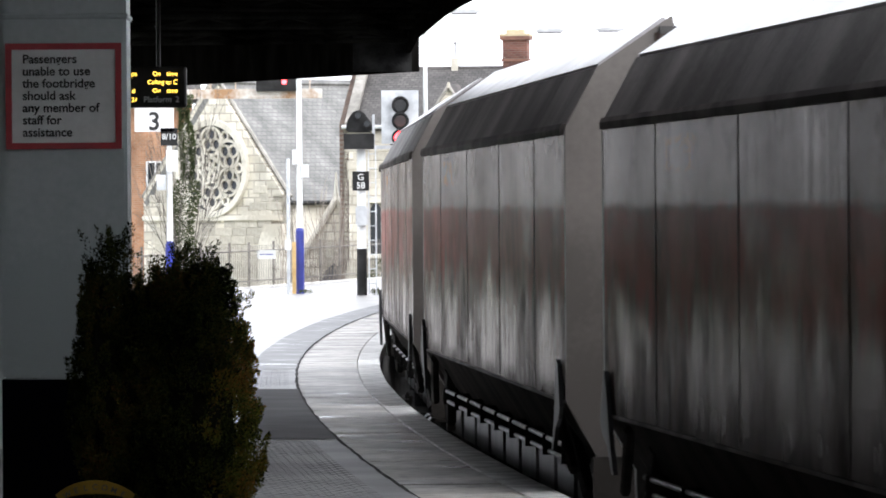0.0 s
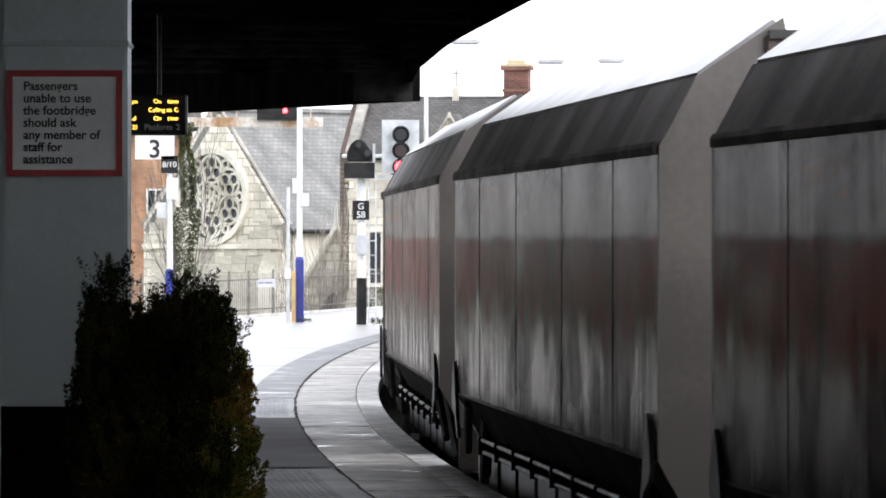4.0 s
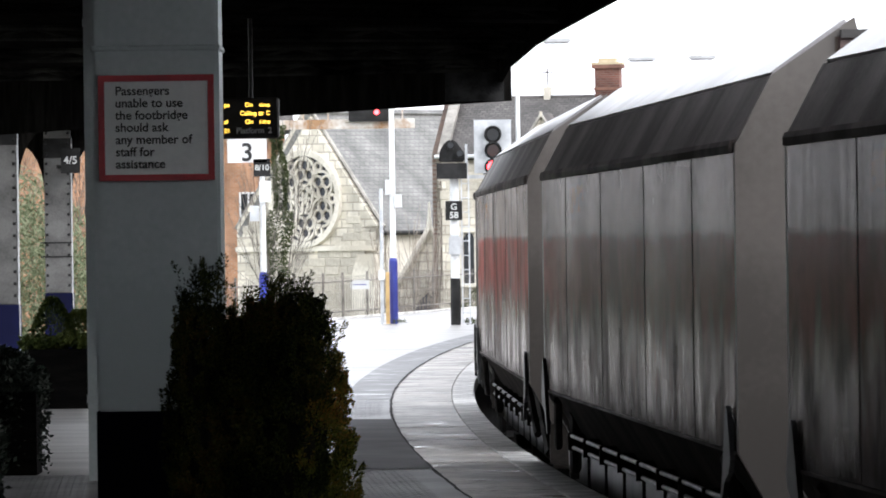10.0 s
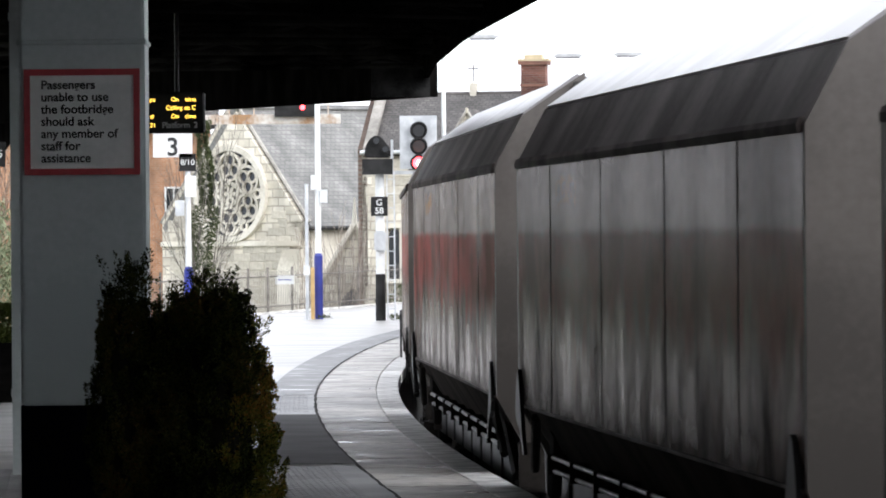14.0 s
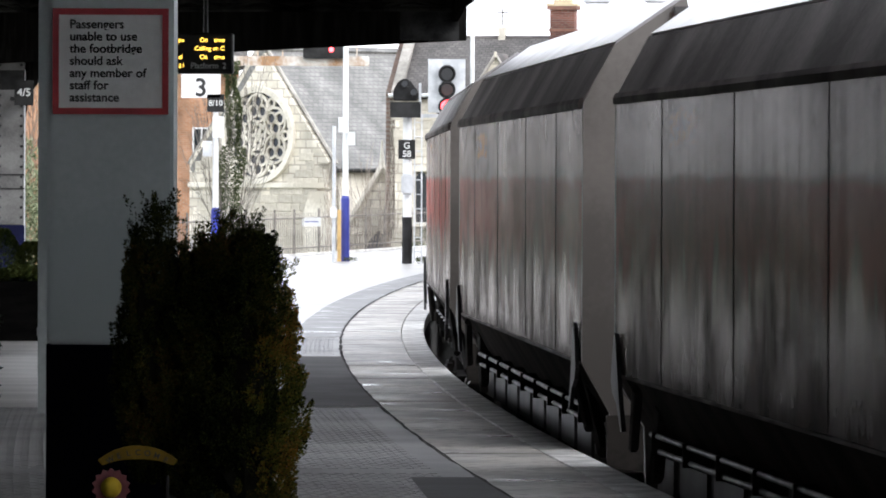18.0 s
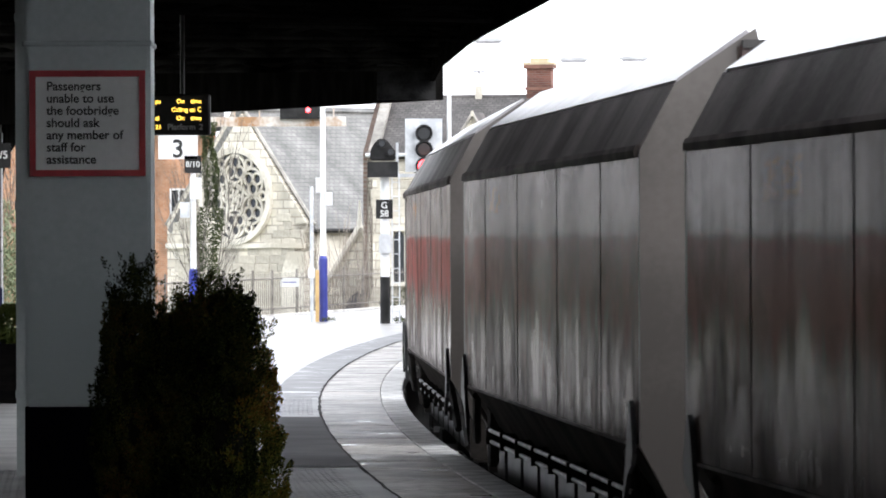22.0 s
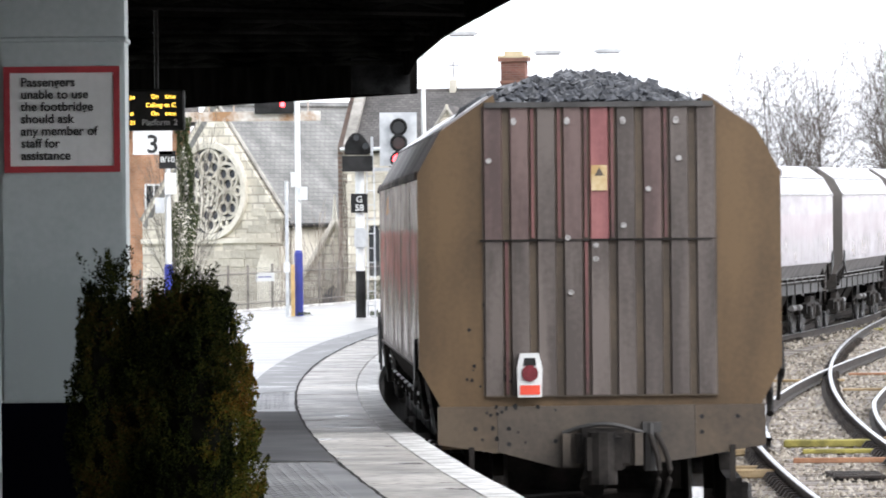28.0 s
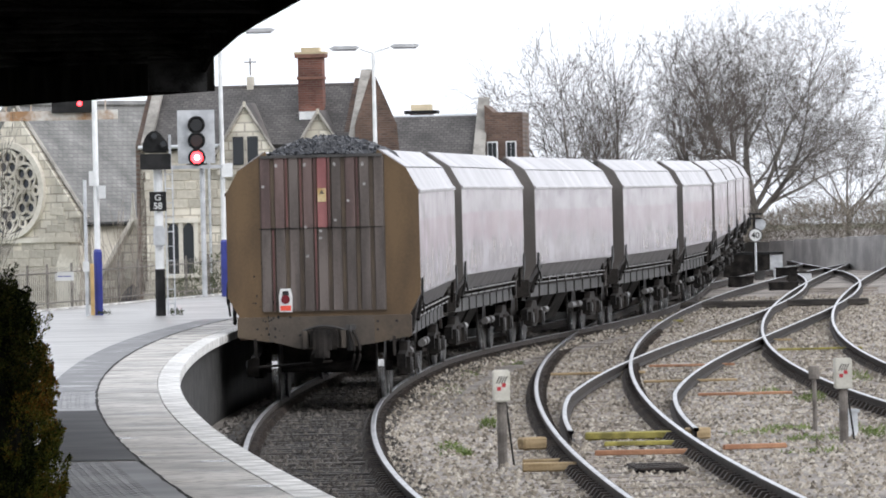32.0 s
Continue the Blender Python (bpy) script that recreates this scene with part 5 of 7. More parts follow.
def bogie(parent, yc):
    b = new("bogie")
    b.parent = parent
    b.matrix_basis = pose(0, yc, 0)
    for sx in (-1, 1):
        bm = bm_new()
        prism(bm, [(-1.25, 0.42), (-1.25, 0.62), (-0.55, 0.66), (-0.35, 0.78), (0.35, 0.78), (0.55, 0.66), (1.25, 0.62), (1.25, 0.42), (0.75, 0.44), (0.4, 0.3), (-0.4, 0.3), (-0.75, 0.44)],
              sx * 0.98, sx * 1.1, "x")
        for y in (-0.9, 0.9):
            box(bm, (min(sx * 1.0, sx * 1.16), y - 0.16, 0.34), (max(sx * 1.0, sx * 1.16), y + 0.16, 0.58))
        for y in (-0.16, 0, 0.16):
            rod(bm, (sx * 1.08, y, 0.34), (sx * 1.08, y, 0.62), 0.06, n=8)
        part("side_frame", bm, M_FRAME, b)
        for y in (-0.9, 0.9):
            part("axle_cap", rod(bm_new(), (sx * 1.14, y, 0.46), (sx * 1.19, y, 0.46), 0.11, n=12), M_SOLE, b, "grey bearing end cap")
    for y in (-0.9, 0.9):
        ws = part("wheelset", rod(bm_new(), (-0.9, y, 0.46), (0.9, y, 0.46), 0.075, n=10), M_FRAME, b)
        for sx in (-1, 1):
            bm = bm_new()
            rod(bm, (sx * 0.685, y, 0.46), (sx * 0.71, y, 0.46), 0.49, n=28)
            rod(bm, (sx * 0.71, y, 0.46), (sx * 0.8, y, 0.46), 0.455, n=28)
            part("wheel", bm, M_WHEEL, ws)
            part("tread", rod(bm_new(), (sx * 0.712, y, 0.46), (sx * 0.798, y, 0.46), 0.459, n=28, caps=False), M_TREAD, ws, "bright wheel tread")
    part("bolster", box(bm_new(), (-0.95, -0.22, 0.5), (0.95, 0.22, 0.78)), M_FRAME, b)


def build_wagon():
    """One high-sided bogie coal hopper; its middle stands on the rails at the origin, its tail towards -y."""
    w = tagged(new("hopper_wagon"), "grimy grey bogie coal hopper with a faded red band", "wagon", "wagons of the coal train")
    rng = random.Random(5)
    part("hopper_body", prism(bm_new(), [(-1.34, 1.46), (-1.345, 2.9), (-1.17, 3.22), (-1.1, 3.24), (1.1, 3.24), (1.17, 3.22), (1.345, 2.9), (1.34, 1.46)], -HALF + 0.03, HALF - 0.03), M_SKIRT, w)
    cuts = [-HALF + 0.02, -4.9, -1.7, 1.7, 4.9, HALF - 0.02]
    for sx in (-1, 1):
        for a, b in zip(cuts, cuts[1:]):
            bm = bm_new()
            prism(bm, [(sx * 1.34, 1.5), (sx * 1.365, 1.47), (sx * 1.365, 2.915), (sx * 1.34, 2.915)], a + 0.0025, b - 0.0025)
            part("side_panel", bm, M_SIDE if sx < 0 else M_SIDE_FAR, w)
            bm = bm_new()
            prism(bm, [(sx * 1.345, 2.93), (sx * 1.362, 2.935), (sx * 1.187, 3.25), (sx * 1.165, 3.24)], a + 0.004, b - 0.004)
            part("slope_panel", bm, M_SLOPE_SHADED if sx < 0 else M_SLOPE, w)
            bm = bm_new()
            prism(bm, [(sx * 1.165, 3.252), (sx * 1.185, 3.262), (sx * 0.83, 3.465), (sx * 0.81, 3.445)], a + 0.004, b - 0.004)
            part("roof_flap", bm, M_SLOPE, w)
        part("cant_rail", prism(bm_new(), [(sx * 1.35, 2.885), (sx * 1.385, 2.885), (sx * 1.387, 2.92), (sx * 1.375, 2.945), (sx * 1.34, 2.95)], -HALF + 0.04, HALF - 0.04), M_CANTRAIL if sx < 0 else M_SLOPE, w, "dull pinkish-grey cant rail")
        bm = bm_new()
        prism(bm, [(sx * 1.362, 1.48), (sx * 1.15, 1.14), (sx * 1.05, 1.14), (sx * 1.2, 1.48)], -HALF + 0.4, HALF - 0.4)
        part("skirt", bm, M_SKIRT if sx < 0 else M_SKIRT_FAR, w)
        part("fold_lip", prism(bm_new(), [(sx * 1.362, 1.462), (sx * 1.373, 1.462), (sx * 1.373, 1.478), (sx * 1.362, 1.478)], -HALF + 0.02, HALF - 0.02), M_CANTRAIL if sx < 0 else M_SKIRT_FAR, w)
        box_rail = bm_new()
        box(box_rail, (sx * 1.0, -HALF, 0.88), (sx * 1.12, HALF, 1.14))
        part("solebar", box_rail, M_FRAME, w)
        for y in cuts[1:-1] if sx < 0 else ():
            bm = bm_new()
            prism(bm, [(sx * 1.35, 1.49), (sx * 1.368, 1.49), (sx * 1.368, 2.9), (sx * 1.35, 2.9)], y - 0.008, y + 0.008)
            part("panel_seam", bm, M_CANTRAIL, w)
        for k in range(9):
            y = -HALF + 0.9 + k * 1.6
            bm = bm_new()
            prism(bm, [(y + 0.05, 0.84), (y + 1.35, 0.84), (y + 1.35, 1.05), (y + 0.05, 1.05)], sx * 1.12, sx * 1.14, "x")
            part("solebar_panel", bm, M_SOLE, w)
        for z, o in ((1.2, 1.27), (1.12, 1.26)):
            part("pipe", rod(bm_new(), (sx * o, -HALF + 1.0, z), (sx * o, HALF - 1.0, z), 0.015, n=8), M_PIPE, w, "scuffed pale pipe along the solebar")
        for k in (-1, 1):
            for dy in (1.7, 2.9):
                y = k * (BOGIE - dy)
                part("brake_cylinder", rod(bm_new(), (sx * 0.98, y - 0.3, 0.56), (sx * 0.98, y + 0.3, 0.56), 0.06, n=10), M_PIPE, w, "pale worn brake cylinder")
        for k in range(9):
            y = -HALF + 1.3 + k * 1.5
            bm = bm_new()
            box(bm, (min(sx * 1.14, sx * 1.3), y - 0.014, 1.1), (max(sx * 1.14, sx * 1.285), y + 0.014, 1.22))
            part("pipe_bracket", bm, M_FRAME, w)
        for y, d in ((-HALF + 0.05, 1), (HALF - 0.05, -1)):
            bm = bm_new()
            prism(bm, [(y + d * a, z) for a, z in ((0.02, 1.44), (0.08, 1.56), (0.16, 1.66), (0.22, 1.69), (0.28, 1.64), (0.36, 1.52), (0.42, 1.42), (0.5, 1.32), (0.64, 1.2), (0.56, 1.2), (0.34, 1.33), (0.1, 1.38))], sx * 1.37, sx * 1.395, "x")
            part("end_fin", bm, M_BLACK, w, "black pointed corner fin")
            bm = bm_new()
            rod(bm, (sx * 1.3, y + d * 0.3, 1.1), (sx * 1.34, y + d * 0.9, 1.42), 0.028, n=6)
            rod(bm, (sx * 1.2, y + d * 0.5, 0.95), (sx * 1.25, y + d * 1.3, 1.35), 0.04, n=6)
            part("corner_strut", bm, M_FRAME, w)
    for sy in (-1, 1):
        y0, y1 = sorted((sy * (HALF - 0.02), sy * (HALF + 0.06)))
        part("end_plate", prism(bm_new(), end_outline(), y0, y1), M_ENDGREY, w)
    # corrugated sheets of the tail end
    yb = -HALF - 0.06
    for k in range(9):
        x0 = -0.9 + k * 0.2 + 0.013
        for z0, z1 in ((1.27, 2.42), (2.43, 3.38)):
            bm = bm_new()
            prism(bm, [(x0 + 0.005, yb + 0.02), (x0 + 0.025, yb - 0.035), (x0 + 0.15, yb - 0.035), (x0 + 0.17, yb + 0.02)], z0, z1, "z")
            red = z0 > 2 and k == 4
            part("corrugation", bm, M_CORR_RED if z0 > 2 and k == 4 else M_CORR_MAROON if z0 > 2 and k in (0, 1, 3, 6) else M_CORR, w, "faded red corrugated sheet" if red else "")
    for k in range(1, 9):   # the maroon flanks between the raised sheets
        x0 = -0.9 + k * 0.2 - 0.012
        for z0, z1, on in ((1.28, 2.41, k in (1, 4)), (2.44, 3.37, k in (2, 3, 4, 5, 7))):
            if on:
                part("sheet_flank", box(bm_new(), (x0, yb - 0.03, z0), (x0 + 0.022, yb - 0.005, z1)), M_CORR_FLANK, w, "maroon flank strip")
    part("end_sheet", box(bm_new(), (-0.885, yb - 0.004, 1.27), (0.885, yb + 0.01, 3.38)), M_END_SHEET, w)
    part("top_lip", box(bm_new(), (-0.86, yb - 0.06, 3.375), (0.86, yb + 0.1, 3.41)), M_SOLE, w, "pale worn steel lip")
    part("seam_angle", box(bm_new(), (-0.9, yb - 0.045, 2.415), (0.84, yb, 2.43)), M_FRAME, w)
    part("foot_angle", box(bm_new(), (-0.86, yb - 0.042, 1.257), (0.88, yb, 1.268)), M_END_SHEET, w)
    for name, out, mtl, lab in (("headstock", [(-0.78, 0.84), (-0.78, 1.19), (0.7, 1.19), (0.7, 0.79), (0.3, 0.74), (-0.3, 0.72)], M_HEADSTOCK, "grimy grey-brown headstock plate"),
                                ("headstock_wing", [(-1.23, 0.9), (-1.23, 1.19), (-0.783, 1.19), (-0.783, 0.83)], M_FRAME, "dark headstock wing"),
                                ("headstock_wing", [(0.703, 0.79), (0.703, 1.19), (1.23, 1.19), (1.23, 0.88)], M_FRAME, "dark headstock wing")):
        part(name, prism(bm_new(), out, yb - 0.09, yb), mtl, w, lab)
    for x, z in ((-0.95, 1.02), (-0.7, 1.02), (0.75, 0.98), (0.75, 1.1), (1.02, 1.1), (-0.7, 0.9), (-0.35, 0.92)):
        part("bolt_hole", rod(bm_new(), (x, yb - 0.094, z), (x, yb - 0.08, z), 0.018, n=8), M_BLACK, w)
    for x, z in ((-0.64, 3.3), (-0.24, 3.3), (0.18, 3.3), (0.58, 3.3), (-0.83, 3.02), (-0.24, 2.44), (-0.03, 2.38), (-0.03, 2.28), (0.18, 2.53), (0.37, 2.8), (-0.22, 2.03), (0.6, 3.03)):
        part("washer", rod(bm_new(), (x, yb - 0.055, z), (x, yb - 0.03, z), 0.022, n=10), M_WASHER, w, "pale round washer")
    part("placard", box(bm_new(), (-0.06, yb - 0.05, 2.79), (0.06, yb - 0.036, 2.98)), M_PLACARD, w, "pale yellow warning placard")
    part("warning_triangle", prism(bm_new(), [(-0.035, 2.9), (0.035, 2.9), (0.0, 2.965)], yb - 0.053, yb - 0.049), M_HEADSTOCK, w, "dark triangle on the placard")
    # drawgear
    bm = bm_new()
    box(bm, (-0.2, yb - 0.3, 0.72), (0.2, yb, 1.02))
    bmesh.ops.bevel(bm, geom=list(bm.edges), offset=0.04, segments=2, affect="EDGES")
    rod(bm, (-0.02, yb - 0.55, 0.62), (-0.02, yb - 0.55, 1.0), 0.11, n=10)
    rod(bm, (-0.1, yb - 0.5, 0.6), (0.0, yb - 0.2, 0.85), 0.1, n=8)
    box(bm, (-0.14, yb - 0.62, 0.72), (0.12, yb - 0.3, 0.96))
    part("coupler", bm, M_FRAME, w, "grimy knuckle coupler")
    for x0, x1 in ((0.35, 0.42), (0.4, 0.5)):
        bm = bm_new()
        tube(bm, [Vector((x0 + (x1 - x0) * math.sin(i / 8 * 3), yb - 0.12 - 0.1 * math.sin(i / 8 * 3.1), 0.98 - 0.55 * i / 8)) for i in range(9)], 0.021)
        part("air_hose", bm, M_FRAME, w, "grimy hanging air hose")
    bm = bm_new()
    rod(bm, (0.36, yb - 0.1, 0.7), (0.36, yb - 0.1, 1.05), 0.05, n=8)
    box(bm, (0.3, yb - 0.14, 0.98), (0.44, yb - 0.02, 1.06))
    part("hose_cock", bm, M_SOLE, w)
    part("coupler_guard", tube(bm_new(), [Vector((-0.3 + 0.6 * i / 10, yb - 0.14 - 0.05 * math.sin(i / 10 * math.pi), 0.98 + 0.07 * math.sin(i / 10 * math.pi))) for i in range(11)], 0.018), M_SOLE, w, "bent pale guard loop")
    for sx in (-1, 1):
        part("coupler_cheek", box(bm_new(), (sx * 0.27 - 0.03, yb - 0.2, 0.74), (sx * 0.27 + 0.03, yb, 0.98)), M_HEADSTOCK, w)
        part("lamp_iron", box(bm_new(), (sx * 0.98 - 0.02, yb - 0.12, 0.62), (sx * 0.98 + 0.02, yb - 0.06, 0.88)), M_FRAME, w)
    part("lifting_bar", rod(bm_new(), (-0.95, yb - 0.12, 0.5), (0.1, yb - 0.12, 0.56), 0.02, n=6), M_FRAME, w)
    part("frame_spine", box(bm_new(), (-0.5, -HALF + 0.3, 0.8), (0.5, HALF - 0.3, 1.15)), M_FRAME, w)
    for y in (-2.6, 0.0, 2.6):
        bm = bm_new()
        prism(bm, [(-1.0, 1.2), (1.0, 1.2), (0.5, 0.3), (-0.5, 0.3)], y - 1.0, y + 1.0)
        part("discharge_hopper", bm, M_FRAME, w)
    part("coal_load", coal_heap(bm_new(), rng, 0.0), M_COAL, w, "heaped black coal")
    for o in w.children:   # the body rides on its springs: heights above the rails
        for v in o.data.vertices:
            v.co.z = float(np.interp(v.co.z, (0.0, 0.5, 0.86, 1.2, 1.47, 2.92, 3.25, 3.39, 3.47, 4.0), (0.0, 0.5, 0.88, 1.21, 1.49, 2.945, 3.27, 3.462, 3.54, 4.1)))
    bogie(w, -BOGIE)
    bogie(w, BOGIE)
    return w


def add_tail_lamp(w):
    yb = -HALF - 0.1
    bm = bm_new()
    prism(bm, [(-0.09, 1.14), (0.09, 1.14), (0.095, 1.36), (0.07, 1.47), (-0.07, 1.47), (-0.095, 1.36)], yb - 0.1, yb - 0.01, m=Matrix.Translation((-0.54, 0, 0.13)))
    lamp = part("tail_lamp", bm, M_SIGNWHITE, w, "white tail lamp with a red lens and red plate")
    bm = bm_new()
    prism(bm, [(-0.05, 1.375), (0.05, 1.375), (0.04, 1.435), (-0.04, 1.435)], yb - 0.104, yb - 0.098, m=Matrix.Translation((-0.54, 0, 0.13)))
    part("handle_gap", bm, M_BLACK, lamp)
    lens = bm_new()
    rod(lens, (-0.54, yb - 0.12, 1.45), (-0.54, yb - 0.09, 1.45), 0.062, n=20)
    part("lens", lens, M_LENS, lamp, "dark red lens")
    part("plate", box(bm_new(), (-0.615, yb - 0.106, 1.29), (-0.465, yb - 0.098, 1.36)), M_ORANGE, lamp, "bright red-orange reflective plate")


def add_grime(w):
    """Oil spatter round the lamp of the last wagon."""
    rng = random.Random(14)
    bm = bm_new()
    for _ in range(70):
        x, z = rng.gauss(-0.72, 0.13), rng.gauss(1.42, 0.24)
        if abs(x + 0.54) < 0.11 and 1.2 < z < 1.7:
            continue
        yy = -HALF - (0.153 if z < 1.25 else 0.063)
        r = rng.uniform(0.008, 0.024)
        prism(bm, [(x + r * rng.uniform(0.6, 1.2) * math.cos(a), z + r * rng.uniform(0.7, 1.5) * math.sin(a)) for a in (0, 0.9, 1.8, 2.7, 3.6, 4.5, 5.4)], yy - 0.004, yy + 0.004)
    tagged(part("oil_spatter", bm, M_BLACK, w, "black oil spatter"), kind="stuff")


M_LENS = mat("red_lens", (0.12, 0.01, 0.015), (0.2, 0.02, 0.03), 4, 0.15, 0, 0)
M_ORANGE = mat("red_orange_plate", (0.75, 0.06, 0.03), (0.85, 0.1, 0.05), 4, 0.4, 0, 0)

wagon = build_wagon()
WAGONS = [wagon]
for i in range(1, 24):
    WAGONS.append(copy_thing(wagon, Matrix.Identity(4)))
for k, wg in enumerate(WAGONS):
    for c in wg.children:
        c.color = (0.5 + 0.5 * ((k * 0.618 + 0.3) % 1.0), (k * 0.381) % 1.0, 0.0, 1.0)
add_tail_lamp(wagon)
add_grime(wagon)
for o in wagon.children:   # the last wagon's coal is heaped higher behind its end sheet
    if o.name.startswith("coal_load"):
        o.data = mesh_of("heaped_coal", coal_heap(bm_new(), random.Random(8), 0.34), M_COAL)
        for v in o.data.vertices:
            v.co.z += 0.06
for o in wagon.children:   # the last wagon keeps its brown end paint
    if o.name.startswith("headstock_wing"):
        o.data = o.data.copy()
        o.data.materials[0] = M_END_SHEET
    if o.name.startswith("end_plate") and min(v.co.y for v in o.data.vertices) < 0:
        o.data = o.data.copy()
        o.data.materials[0] = M_END
        tagged(o, "brown painted end plate")
tagged(wagon, "last coal hopper with brown end plates and a tail lamp")


def tail_way(t):
    """Metres up the line of the train's tail end at t seconds."""
    return float(np.interp(t, [k[0] for k in RUN], [k[1] for k in RUN]))


RUN = ((0, -265.2), (6, -197.0), (9, -163.0), (13, -118.1), (19, -50.4), (20, -39.2), (21, -27.8), (22, -16.1), (24, 6.5),
       (26.5, 35.3), (27, 41.2), (28, 52.6), (29, 64.05), (30, 75.8), (31, 87.4), (32, 98.95))


def train_motion():
    for i, w in enumerate(WAGONS):
        rows = []
        for k in range(0, 65, 2):
            t = k * 0.5
            s = tail_way(t) + HALF + 0.06 + i * PITCH
            x0, y0, _ = on_line(s - BOGIE)
            x1, y1, _ = on_line(s + BOGIE)
            z0, z1 = line_rise(y0), line_rise(y1)
            rows.append((t, pose((x0 + x1) / 2, (y0 + y1) / 2, (z0 + z1) / 2, math.degrees((z1 - z0) / (2 * BOGIE)), 0, -math.degrees(math.atan2(x1 - x0, y1 - y0)))))
        walk(w, rows)

# ---- church, schoolhouse and houses beyond the platform ----
def course_mat(name, c1, c2, mortar, w, h, rough=0.7):
    """Slates or tiles in courses, laid out in the slab's own plane."""
    ma = bpy.data.materials.new(name)
    ma.use_nodes = True
    n, l = ma.node_tree.nodes, ma.node_tree.links
    b = n["Principled BSDF"]
    co = n.new("ShaderNodeTexCoord")
    br = n.new("ShaderNodeTexBrick")
    br.inputs["Scale"].default_value = 1.0
    br.inputs["Brick Width"].default_value, br.inputs["Row Height"].default_value = w, h
    br.inputs["Mortar Size"].default_value, br.inputs["Mortar Smooth"].default_value = h * 0.1, 0.3
    br.inputs["Color1"].default_value, br.inputs["Color2"].default_value, br.inputs["Mortar"].default_value = (*c1, 1), (*c2, 1), (*mortar, 1)
    l.new(co.outputs["Object"], br.inputs["Vector"])
    ns = n.new("ShaderNodeTexNoise")
    ns.inputs["Scale"].default_value, ns.inputs["Detail"].default_value = 0.7, 6
    l.new(co.outputs["Object"], ns.inputs["Vector"])
    mr = n.new("ShaderNodeMapRange")
    mr.inputs["From Min"].default_value, mr.inputs["From Max"].default_value = 0.3, 0.7
    mr.inputs["To Min"].default_value, mr.inputs["To Max"].default_value = 0.6, 1.45
    l.new(ns.outputs[0], mr.inputs[0])
    hs = n.new("ShaderNodeHueSaturation")
    l.new(br.outputs["Color"], hs.inputs["Color"])
    l.new(mr.outputs[0], hs.inputs["Value"])
    l.new(hs.outputs[0], b.inputs["Base Color"])
    bp = n.new("ShaderNodeBump")
    bp.inputs["Strength"].default_value, bp.inputs["Distance"].default_value = 0.5, 0.02
    bp.invert = True
    l.new(br.outputs["Fac"], bp.inputs["Height"])
    l.new(bp.outputs[0], b.inputs["Normal"])
    b.inputs["Roughness"].default_value = rough
    return ma


M_SLATES = course_mat("slate_courses", (0.14, 0.14, 0.133), (0.19, 0.187, 0.175), (0.1, 0.1, 0.096), 0.3, 0.2, 0.55)
M_TILES = course_mat("tile_courses", (0.066, 0.061, 0.058), (0.105, 0.097, 0.091), (0.034, 0.032, 0.031), 0.24, 0.17, 0.75)
M_STONES_LAID = course_mat("stone_courses", (0.47, 0.435, 0.36), (0.68, 0.64, 0.555), (0.38, 0.345, 0.29), 0.62, 0.34, 0.85)
M_COPING = mat("grey_coping_stone", (0.2, 0.19, 0.17), (0.38, 0.36, 0.325), 1.2, 0.85, 0, 0.2, 10)
M_BRICKS = course_mat("brick_courses", (0.13, 0.048, 0.036), (0.21, 0.085, 0.06), (0.19, 0.16, 0.135), 0.24, 0.085, 0.85)
M_BRICKS_DARK = course_mat("dark_brick_courses", (0.075, 0.046, 0.036), (0.125, 0.078, 0.056), (0.13, 0.11, 0.095), 0.24, 0.085, 0.85)
M_BRICKS_ORANGE = course_mat("orange_brick_courses", (0.34, 0.16, 0.08), (0.45, 0.23, 0.13), (0.4, 0.34, 0.27), 0.24, 0.085, 0.85)


def slab(name, o, ax, up, length, rise_len, thick, material, parent, label=""):
    """A flat slab with its own plane: o its lower left corner, ax along, up the slope."""
    ax, up = Vector(ax).normalized(), Vector(up)
    up = (up - ax * up.dot(ax)).normalized()
    nn = ax.cross(up)
    m = Matrix((ax, up, nn)).transposed().to_4x4()
    m.translation = o
    ob = part(name, box(bm_new(), (0, 0, -thick), (length, rise_len, 0)), material, parent, label)
    ob.matrix_basis = m
    return ob


def wall_sheet(name, outline, m, thick, material, parent, label=""):
    """An upright wall: outline of (x, z) in the wall's plane; m: x along the wall, y outwards from its face, z up."""
    fix = m @ Matrix(((1, 0, 0, 0), (0, 0, 1, 0), (0, 1, 0, 0), (0, 0, 0, 1)))
    bm = bm_new()
    prism(bm, outline, -thick, 0.0, "z")
    ob = part(name, bm, material, parent, label)
    ob.matrix_basis = fix
    return ob


BLOCKS = {}


def stone_blocks(parent, m, inside, x0, x1, z0, z1, seed, ch=0.34, limit=300):
    """Squared stones laid in courses, each a little proud or back, on a wall's face."""
    rng = random.Random(seed)
    if not BLOCKS:
        for w in (0.45, 0.6, 0.78, 0.95):
            bm = bm_new()
            box(bm, (0.012, -0.05, 0.012), (w - 0.012, 0.035, ch - 0.012))
            bmesh.ops.bevel(bm, geom=[e for e in bm.edges if all(v.co.y > 0 for v in e.verts)], offset=0.012, segments=1, affect="EDGES")
            BLOCKS[w] = mesh_of("stone_block", bm, M_LIMESTONE)
    k = 0
    z = z0
    while z < z1:
        x = x0 - rng.uniform(0, 0.4)
        while x < x1 and k < limit:
            w = rng.choice(tuple(BLOCKS))
            if inside(x, z) and inside(x + w, z) and inside(x, z + ch) and inside(x + w, z + ch):
                shared("stone_block", BLOCKS[w], parent, m @ Matrix.Translation((x, rng.uniform(-0.012, 0.012), z)))
                k += 1
            x += w
        z += ch


